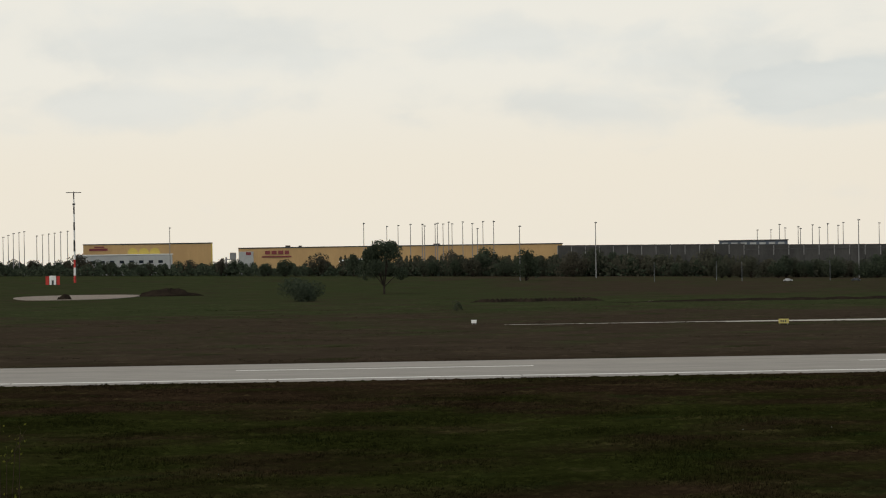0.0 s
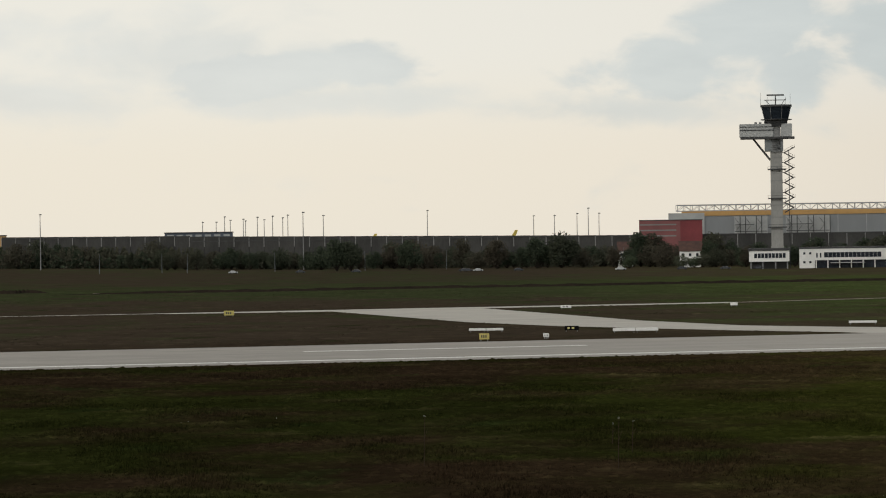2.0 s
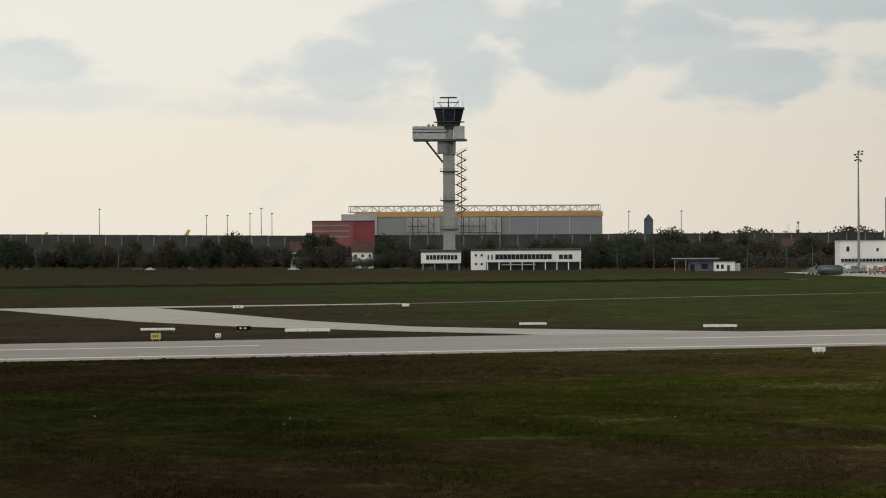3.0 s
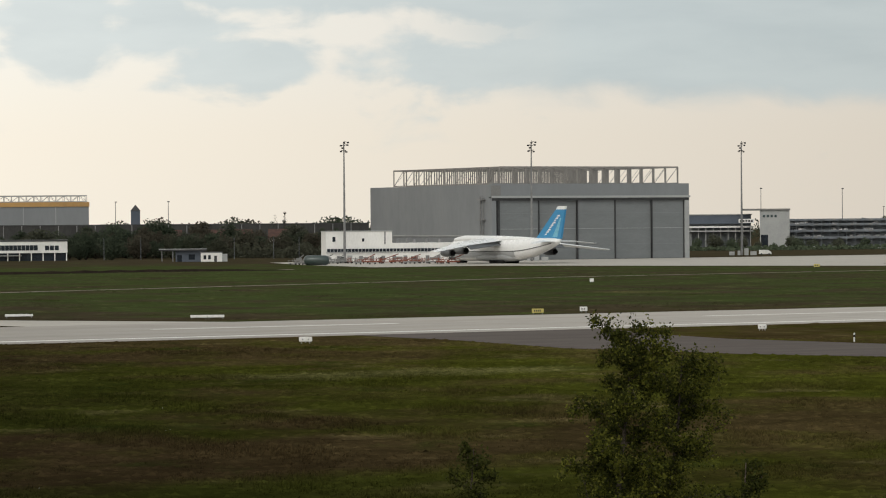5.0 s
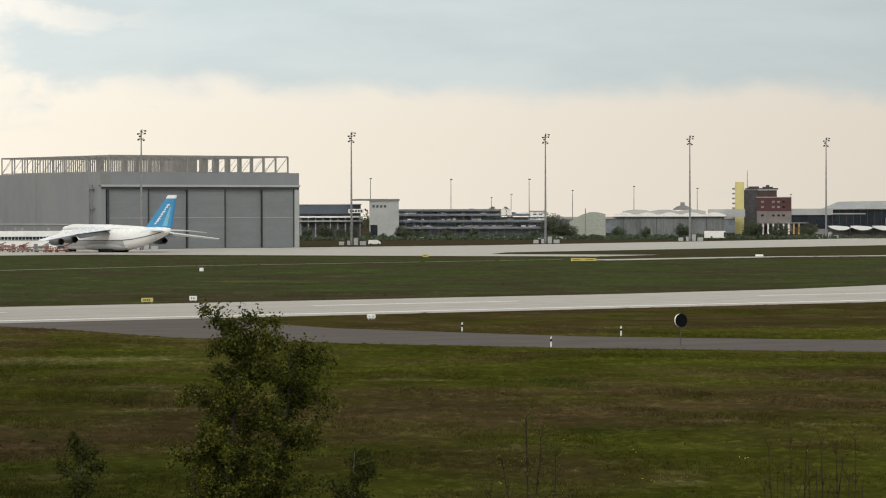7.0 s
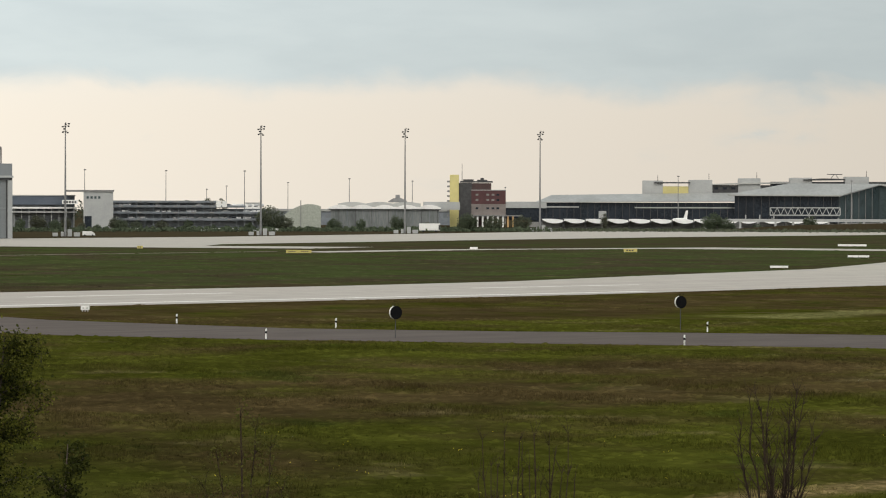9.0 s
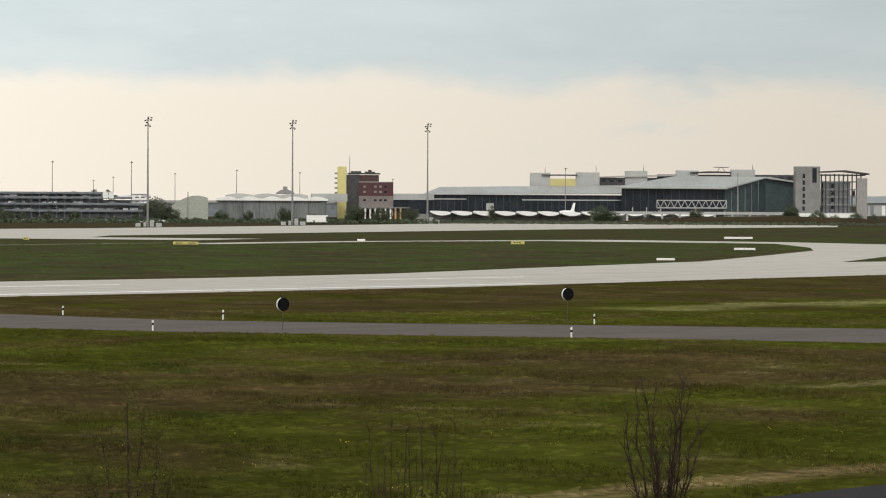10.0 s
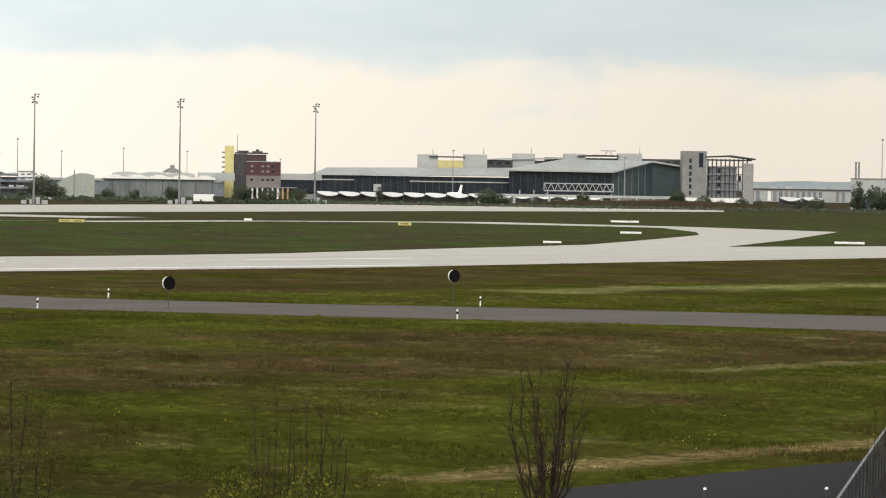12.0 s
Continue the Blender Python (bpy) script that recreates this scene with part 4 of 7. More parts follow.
white_plane = facing("parked_jet", 1.58, 1870, z=0, label="white nose of a jet half hidden by trees", category="aeroplane")
part("fuselage", Form().loft([[(x, r * math.cos(a), 11.0 + r * math.sin(a)) for a in [2 * math.pi * i / 10 for i in range(10)]] for x, r in ((-9, 0.2), (-8, 0.9), (-6, 1.4), (0, 1.6), (10, 1.6), (16, 0.6))]), WHITE_GLOSS, white_plane, soft=True)
part("gear", Form().box(-4, -3.4, -0.3, 0.3, 0, 9.8).box(5, 5.6, -0.3, 0.3, 0, 9.8), DARK_STEEL, white_plane)
for k, (az, d, z, s) in enumerate(((14.25, 1900, 16.0, 1), (17.0, 1900, 15.5, -1), (11.75, 1900, 15.0, 1))):
    tail = facing("tail_fin", az, d, z=0, label="yellow aeroplane tail fin above the barrier", category="aeroplane", group="yellow tail fins")
    part("fin", Form().slab_xz([(-2.5 * s, z - 3), (0.4 * s, z - 3), (2.6 * s, z + 2.6), (0.9 * s, z + 2.6)], -0.3, 0.3), BRIGHT_YELLOW, tail)
    part("hull", Form().box(-9, 2, -2, 2, 0, z - 3, 0.5), WHITE_GLOSS, tail)


# ---- control tower ----
def build_tower():
    t = facing("control_tower", 18.92, 1335, label="tall concrete airport control tower with a dark glazed cab", category="control tower")
    part("shaft", Form().box(-2.6, 2.6, 0, 5.2, 0, 9).box(-2.45, 2.45, 0.1, 5, 9, 50), RAW_CONCRETE, t, "pale concrete shaft")
    for z in (16.8, 21, 26, 31, 36, 41, 45.5):
        part("shaft_joint", Form().box(-2.55, 2.55, 0.0, 5.1, z, z + 0.18), STEEL, t)
    part("upper_shaft", Form().box(-1.6, 1.9, -0.6, 5.6, 48, 62), STEEL, t)
    part("service_block", Form().box(-4.7, 2.9, -0.6, 5.8, 48.2, 53.6, 0.1), MID_GREY, t)
    part("gallery_box", Form().box(-15, -1.0, -1.5, 7, 54.2, 59.6, 0.15), LIGHT_GREY, t, "long pale cantilevered gallery box")
    part("gallery_box", Form().box(2.0, 6.6, -1.5, 7, 54.2, 59.6, 0.15), LIGHT_GREY, t)
    part("gallery_band", Form().box(-14.8, -1.0, -1.62, -1.5, 56.8, 57.2).box(-14.8, -1.0, -1.6, -1.5, 58.2, 58.5), DARK_STEEL, t)
    part("floor_slab", Form().box(-14.6, 7.6, -2, 7.4, 53.4, 54.2), DARK_STEEL, t)
    for x in (-8.8, -7.0, -4.8, -2.2):
        part("roof_vent", Form().box(x, x + 1.1, 1, 3, 59.6, 60.6 + 0.3 * math.sin(x)), STEEL, t)
    part("strut", Form().beam((-9.4, 2.5, 53.5), (-2.4, 2.5, 44.6), 0.75), DARK_STEEL, t, "diagonal steel strut")
    ring = lambda r, z: [(0.2 + r * math.cos(radians(22.5 + 45 * i)), 2.6 + r * math.sin(radians(22.5 + 45 * i)), z) for i in range(8)]
    part("cab_base", Form().loft([ring(4.6, 58.5), ring(5.1, 61.2)]), DARK_STEEL, t)
    part("cab_gallery", Form().loft([ring(6.9, 61.2), ring(6.9, 61.5)]), DARK_STEEL, t)
    part("cab_glass", Form().loft([ring(5.2, 61.5), ring(6.5, 66.6)]), DARK_GLASS, t, "outward-leaning dark cab windows")
    part("cab_roof", Form().loft([ring(7.0, 66.6), ring(6.9, 67.4)]), DARK_STEEL, t)
    for i in range(8):
        a = radians(22.5 + 45 * i)
        part("mullion", Form().beam((0.2 + 5.25 * math.cos(a), 2.6 + 5.25 * math.sin(a), 61.5), (0.2 + 6.55 * math.cos(a), 2.6 + 6.55 * math.sin(a), 66.6), 0.18), STEEL, t)
    part("radar", Form().rod((0, 2.6, 67.4), (0, 2.6, 71.4), 0.3, 0.2).box(-3.6, 3.6, 2.2, 3.0, 71.2, 71.8).box(-4.6, 4.4, 2.4, 2.8, 69.3, 69.6).beam((-2.4, 2.6, 67.4), (-4.2, 2.6, 69.4), 0.2).beam((2.4, 2.6, 67.4), (4.2, 2.6, 70.3), 0.2), DARK_STEEL, t, "rooftop radar bar on a frame")
    for x in (-6.1, 6.0, -3.2, 4.0):
        part("aerial", Form().rod((x, 2.6, 67.2), (x, 2.6, 70.8 if abs(x) < 5 else 72.5), 0.1, 0.05, 4), DARK_STEEL, t)
    for z in (40.6, 28.6, 16.7):
        part("ring_walk", Form().box(-3.6, 4.0, -0.9, 6, z, z + 0.45).box(-3.6, -3.5, -0.9, 6, z, z + 1.4).box(-3.6, 4, -0.9, -0.8, z + 1.3, z + 1.4), DARK_STEEL, t, "dark maintenance walkway")
    z, s = 23.0, 1
    while z < 48:
        part("stair_flight", Form().beam((3.2 if s > 0 else 7.0, 2.4, z), (7.0 if s > 0 else 3.2, 2.4, z + 2.05), 0.45).beam((3.2 if s > 0 else 7.0, 2.4, z + 1.1), (7.0 if s > 0 else 3.2, 2.4, z + 3.1), 0.12), DARK_STEEL, t, "zigzag outside stair")
        part("stair_landing", Form().box(6.4 if s > 0 else 2.4, 7.6 if s > 0 else 3.6, 1.4, 3.4, z + 2.0, z + 2.25).box(7.5 if s > 0 else 2.4, 7.6 if s > 0 else 2.5, 1.4, 3.4, z + 2.2, z + 3.3), DARK_STEEL, t)
        z += 2.05
        s = -s
    part("stair_mast", Form().rod((5.2, 3.4, 0), (5.2, 3.4, 49), 0.16, 0.16, 5), DARK_STEEL, t)


build_tower()


def ribbon(ob, x0, x1, z0, z1, n, y=-0.08, gap=0.25):
    for i in range(n):
        a, b = x0 + (x1 - x0) * i / n, x0 + (x1 - x0) * (i + 1) / n
        part("window", Form().box(a + gap / 2, b - gap / 2, y, y + 0.1, z0, z1), DARK_GLASS, ob)


ob = facing("tower_annex", 18.77, 1320, z=0, label="small white flat-roofed block raised on posts", category="building")
part("body", Form().box(-8.2, 8.2, 0, 9, 2.9, 7.4, 0.08), WHITE, ob)
part("roof", Form().box(-8.5, 8.5, -0.3, 9.3, 7.4, 8.4), DARK_STEEL, ob)
ribbon(ob, -6.2, 6.8, 4.4, 6.3, 9)
for x in (-7.4, -2.6, 2.6, 7.4):
    part("post", Form().box(x - 0.25, x + 0.25, 0.4, 0.9, 0, 2.9), STEEL, ob)
part("infill", Form().box(-7, 7, 3, 8.5, 0, 2.9), DARK_WALL, ob)
ob = facing("tower_offices", 20.28, 1322, z=0, label="long white two-storey office block with ribbon windows", category="building")
part("body", Form().box(-22.6, -16.4, 0, 12, 0, 7.9, 0.08).box(-16.4, 22.6, 0, 12, 3.2, 7.9, 0.08), WHITE, ob)
part("roof", Form().box(-22.6, 22.6, -0.2, 12.2, 7.9, 8.6), DARK_STEEL, ob)
part("ground_floor", Form().box(-16.2, 22.2, 1.4, 11.8, 0, 3.2), DARK_GLASS, ob, "set-back dark ground floor")
ribbon(ob, -16.2, -13.2, 4.3, 6.2, 2, gap=0.9)
ribbon(ob, -12.6, 10.6, 4.3, 6.4, 14, gap=0.1)
ribbon(ob, 13.4, 19.2, 4.3, 6.2, 3)
for x, z in ((-21.0, 2.0), (-18.6, 2.0), (-21.0, 5.6), (-18.6, 5.6)):
    part("window", Form().box(x, x + 0.9, -0.08, 0.04, z, z + 0.9), DARK_GLASS, ob)
for i in range(9):
    part("column", Form().box(-16 + i * 4.75, -15.6 + i * 4.75, 0.3, 0.7, 0, 3.2), WHITE, ob)
part("awning", Form().box(-10, 4, -1.2, 1.4, 2.0, 2.3), LIGHT_GREY, ob)

ob = facing("red_depot", 17.05, 1610, z=0, label="dull red clad depot with pale bands", category="building")
part("wall", Form().box(-16, 15.4, 0, 30, 0, 21.6), DULL_RED, ob)
part("wall_face", Form().box(-16, 4.5, -0.25, 0, 0, 21.4), PINK, ob, "paler red front")
for z in (13.6, 16.4, 19.2):
    part("band", Form().box(-15.6, 2.5, -0.4, -0.25, z, z + 0.7), PANEL_GREY, ob)
part("roof", Form().box(-16.2, 15.6, -0.3, 30.2, 21.6, 22.0), DARK_STEEL, ob)
ob = facing("cargo_hangar", 19.38, 1710, z=0, label="long grey hangar with an orange fascia and open roof truss", category="hangar")
part("wall", Form().box(-60, 67.5, 0, 50, 0, 24.2), GREY, ob)
part("fascia", Form().box(-64, 67.8, -0.4, 50.4, 24.2, 26.6), surface("orange_fascia", (0.46, 0.27, 0.095), (0.36, 0.215, 0.085), 0.5, 0, 0.06), ob, "faded orange fascia")
part("stair_block", Form().box(-71, -52, -1, 20, 0, 25.8), LIGHT_GREY, ob)
for a, b in ((-36, -19), (-9, 14)):
    part("open_bay", Form().box(a, b, -0.25, 0, 0, 23.6), LIGHT_GREY, ob, "pale recessed bay")
    n = int((b - a) / 2.7)
    for k in range(n + 1):
        u = a + (b - a) * k / n
        part("bay_post", Form().box(u - 0.22, u + 0.22, -2.4, -2.0, 0, 23.8), DARK_STEEL if k % 3 else LIGHT_GREY, ob)
        if k < n and k % 2 == 0:
            part("bay_brace", Form().beam((u, -2.2, 15), ((u + (b - a) / n), -2.2, 19), 0.2).beam((u, -2.2, 23), ((u + (b - a) / n), -2.2, 19), 0.2), DARK_STEEL, ob)
    for z in (15.5, 19.0):
        part("bay_landing", Form().box(a, b - (b - a) * 0.4 * (z > 16), -2.6, -1.8, z, z + 0.35), DARK_STEEL, ob)
for a in (-20, 18, 33, 50):
    part("wall_rib", Form().box(a, a + 0.3, -0.2, 0, 0, 24.2), LIGHT_GREY, ob)
for k, yy in enumerate((0.5, 24.0)):
    tr = Form().beam((-67, yy, 30.0), (66.5, yy, 30.0), 0.5).beam((-67, yy, 26.9), (66.5, yy, 26.9), 0.4)
    n = 34
    for i in range(n + 1):
        x = -67 + 133.5 * i / n
        tr.beam((x, yy, 26.4), (x, yy, 30), 0.3)
        if i < n:
            tr.beam((x, yy, 30 if i % 2 else 26.9), (x + 133.5 / n, yy, 26.9 if i % 2 else 30), 0.2)
    part("roof_truss", tr, LIGHT_GREY if k == 0 else STEEL, ob, "open pale roof truss")


def house(az, dist, w, h, label):
    ob = facing("house", az, dist, label=label, category="house", group="village houses")
    part("wall", Form().box(-w / 2, w / 2, 0, 8, 0, h), WHITE, ob)
    part("roof", Form().add([(-w / 2 - 0.4, -0.4, h), (w / 2 + 0.4, -0.4, h), (w / 2 + 0.4, 8.4, h), (-w / 2 - 0.4, 8.4, h), (-w / 2 - 0.4, 4, h + 4.6), (w / 2 + 0.4, 4, h + 4.6)],
                            [(0, 1, 5, 4), (2, 3, 4, 5), (0, 4, 3), (1, 2, 5), (0, 3, 2, 1)]), ROOF_RED, ob, "clay tile roof")
    n = max(2, int(w / 2.6))
    for i in range(n):
        for z in (1.2, h - 2.2):
            part("window", Form().box(-w / 2 + (i + 0.3) * w / n, -w / 2 + (i + 0.65) * w / n, -0.06, 0.05, z, z + 1.3), DARK_GLASS, ob)


for az, h in ((17.22, 5.2), (17.45, 4.6), (17.6, 6.5), (16.3, 6.0), (18.35, 5.0)):
    x, y = site(az, 1405)
    plant_tree(BUSHES[int(h) % 3], x, y, 50 * h, h / 8.2, "dark green bush before the houses", name="bush", category="bush")
house(17.38, 1430, 9.5, 7.0, "white rendered house with a red tiled roof")
house(16.24, 1500, 7.5, 7, "white rendered house with a red tiled roof")
for az, w in ((22.7, 10), (23.1, 9), (24.3, 12), (25.0, 10), (23.9, 8)):
    house(az, 1560, w, 7.2, "distant house with a red roof among trees")
ob = facing("water_tower", 22.46, 1900, label="dark block-shaped water tower with a pointed cap", category="water tower")
part("shaft", Form().box(-2.7, 2.7, -2.7, 2.7, 0, 22.5), BLUE_GREY, ob)
part("cap", Form().add([(-3, -3, 22.5), (3, -3, 22.5), (3, 3, 22.5), (-3, 3, 22.5), (0, 0, 26.2)], [(0, 1, 4), (1, 2, 4), (2, 3, 4), (3, 0, 4), (3, 2, 1, 0)]), DARK_STEEL, ob)
for az, h, w in ((25.1, 19, 4), (24.93, 18, 4), (12.06, 17, 3)):
    x, y = site(az, 1620)
    plant_tree(bushy(60 + int(az * 3), h * 1.26, w, LEAF_FAR), x, y, 0, 1, "slender dark poplar on the skyline")
for az, h in ((11.1, 17.5), (11.35, 16.2), (13.95, 16.6), (15.1, 20.0), (14.65, 17.0), (16.5, 19.0), (16.75, 18.2), (17.8, 18.4), (4.62, 18.6), (12.4, 16.4), (18.1, 13), (21.6, 17), (22.05, 18.5), (22.75, 20.5), (22.95, 19.2), (23.6, 18.5), (24.1, 18)):
    x, y = site(az, 1470 if az > 8 else 1560)
    plant_tree(bushy(70 + int(az), h, h * 0.85, LEAF_FAR), x, y, 0, 1, "broad dark tree rising from the belt")


# ---- apron ----
def apron_mast():
    ob = thing("apron_mast", 0, 0, 0, 0, label="very tall apron floodlight mast with a cluster of lamps", category="floodlight mast", group="apron floodlight masts")
    part("pole", Form().rod((0, 0, 0), (0, 0, 46), 0.52, 0.2, 8), STEEL, ob)
    part("crown_ring", Form().box(-0.9, 0.9, -0.9, 0.9, 42.9, 43.1).box(-0.6, 0.6, -0.6, 0.6, 44.7, 44.9), DARK_STEEL, ob)
    for x, z, s in ((-1.0, 42.3, -1), (0.9, 42.1, 1), (1.3, 44.7, 1), (-1.1, 44.5, -1), (0.1, 45.6, 1), (1.5, 45.7, 1), (-0.5, 43.6, 1)):
        lamp = Form().box(x - 0.42, x + 0.42, -0.5, 0.5, z, z + 0.6, 0.1).beam((x, 0, z + 0.3), (0, 0, z + 0.9), 0.14)
        part("floodlight", lamp, DARK_STEEL, ob)
    for x, w, h in ((-5.2, 2.2, 1.5), (-1.8, 1.2, 1.9), (0.9, 1.8, 2.9), (3.4, 2.6, 1.6)):
        part("base_block", Form().box(x, x + w, -1, 1, 0, h, 0.08), LIGHT_GREY, ob, "pale concrete base block")
    return ob


proto = apron_mast()
for k, (az, d, h) in enumerate(((26.16, 1160, 43.4), (29.49, 1178, 43.4), (33.21, 1323, 45.9), (36.66, 1374, 46.3), (39.22, 1470, 47.5), (41.62, 1580, 48.7))):
    x, y = site(az, d)
    ob = proto if k == 0 else copy_thing(proto, pose(x, y, 0))
    ob.matrix_world = pose(x, y, 0, 0, 0, -az) @ Matrix.Diagonal((1, 1, h / 46.0, 1))

ob = facing("hangar_offices", 26.98, 1180, z=0, extra=8, label="white flat-roofed hangar offices with a window band", category="building")
part("high_block", Form().box(-24, 0.5, 0, 14, 0, 11.3, 0.08), WHITE, ob)
part("low_block", Form().box(0.5, 24, -0.5, 14, 0, 7.0, 0.08), WHITE, ob)
part("grey_panel", Form().box(-2.4, -1.9, -0.1, 0.02, 6.6, 11.2), STEEL, ob)
part("parapet", Form().box(-24.2, 0.7, -0.2, 14.2, 11.3, 11.6), LIGHT_GREY, ob)
ribbon(ob, -23.6, 20, 3.9, 5.0, 34, y=-0.62, gap=0.18)
part("sill_band", Form().box(-23.8, 23.6, -0.66, -0.5, 3.5, 3.8), LIGHT_GREY, ob)
part("window", Form().box(-21.5, -20.4, -0.08, 0.02, 7.6, 9.4), DARK_GLASS, ob)
part("window", Form().box(-10.6, -9.8, -0.1, 0.02, 7.6, 8.8), DARK_GLASS, ob)
for i, x in enumerate((3, 7, 9.5, 14, 19)):
    part("roof_vent", Form().rod((x, 6, 7.0), (x, 6, 8.2 + 0.3 * (i % 2)), 0.6, 0.5, 8), STEEL, ob)
for i in range(10):
    part("ground_door", Form().box(-20 + i * 4.1, -18.6 + i * 4.1, -0.62, -0.5, 0, 2.4), STEEL, ob)

ob = facing("gate_hut", 23.82, 1240, z=0, label="small white gatehouse with dark windows", category="hut")
part("body", Form().box(-4.6, 3.6, 0, 6, 0, 3.4, 0.08), WHITE, ob)
ribbon(ob, -3.9, -0.4, 0.9, 2.5, 2, gap=0.7)
part("door", Form().box(0.5, 1.6, -0.08, 0.04, 0, 2.3), DARK_STEEL, ob)
part("roof", Form().box(-4.8, 3.8, -0.2, 6.2, 3.4, 3.7), STEEL, ob)
part("side_shed", Form().box(3.6, 5.6, 1, 5, 0, 2.9, 0.05), LIGHT_GREY, ob)
ob = facing("canopy", 23.3, 1245, z=0, label="flat dark canopy beside the gatehouse", category="canopy")
part("roof", Form().box(-9.5, 9, 0, 8, 4.2, 5.0), DARK_STEEL, ob)
part("roof_edge", Form().box(-9.5, 9, -0.06, 0, 4.8, 5.02), LIGHT_GREY, ob)
part("wall", Form().box(-3, 8, 2, 7, 0, 4.2), BLUE_GREY, ob, "dark blue-grey wall")
part("door", Form().box(-2.4, -0.6, 1.9, 2.0, 0, 2.6), DARK_GLASS, ob)
part("window", Form().box(2, 4.4, 1.9, 2.0, 0.8, 2.8), DARK_GLASS, ob)
for x in (-8.4, -4.2):
    part("post", Form().box(x, x + 0.3, 0.5, 0.8, 0, 4.2), STEEL, ob)
ob = facing("fuel_tank", 25.66, 1108, z=0, label="dark green horizontal fuel tank on the apron edge", category="tank")
part("shell", Form().loft([[(x, r * math.cos(a), 1.7 + r * math.sin(a)) for a in [2 * math.pi * i / 14 for i in range(14)]] for x, r in ((-4.4, 0.5), (-4.0, 1.4), (-3.2, 1.75), (3.2, 1.75), (4.0, 1.4), (4.4, 0.5))]), surface("dark_green_tank", (0.055, 0.075, 0.07), (0.035, 0.05, 0.048), 0.35, 0.1, 0.3, spec=0.5), ob, soft=True)
part("saddle", Form().box(-2, -1.5, -1.2, 1.2, 0, 0.6).box(1.5, 2, -1.2, 1.2, 0, 0.6), DARK_STEEL, ob)
rng = np.random.default_rng(31)
for i in range(38):
    az, d = 25.2 + 2.95 * (i + rng.uniform(-1.2, 1.2)) / 38, 1135 + rng.uniform(-18, 25)
    ob = facing("ground_gear", az, d, z=0, label=("orange loading dolly with rails" if i % 4 and i > 13 else "pale ground trolley with a rail"), category="trolley", group="ground gear by the hangar")
    c = ORANGE if i % 4 and i > 13 else PANEL_GREY
    L = rng.uniform(0.8, 3.0)
    part("bed", Form().box(-L, L, -0.9, 0.9, 0.5, 0.7 + 0.3 * (i % 2)), c if i % 3 else STEEL, ob)
    frame_bars = Form()
    for q in range(4):
        u = -L + 2 * L * q / 3
        frame_bars.beam((u, -0.8, 0.8), (u, -0.8, rng.uniform(1.2, 2.3)), 0.16)
    frame_bars.beam((-L, -0.8, 1.5), (L, -0.8, rng.uniform(1.3, 2.2)), 0.16)
    if i % 5 == 2:
        frame_bars.beam((-L, 0, 1.0), (L + 1.5, 0, 3.4), 0.3)
    part("rail", frame_bars, c, ob)
    if i % 4 == 1:
        part("load", Form().box(-L * 0.7, L * 0.3, -0.7, 0.7, 1.3, 2.3, 0.08), PANEL_GREY if i % 8 == 1 else DARK_STEEL, ob)
    part("wheel", Form().rod((-L * 0.7, -0.9, 0.3), (-L * 0.7, 0.9, 0.3), 0.3, 0.3, 8).rod((L * 0.7, -0.9, 0.3), (L * 0.7, 0.9, 0.3), 0.3, 0.3, 8), RUBBER, ob)


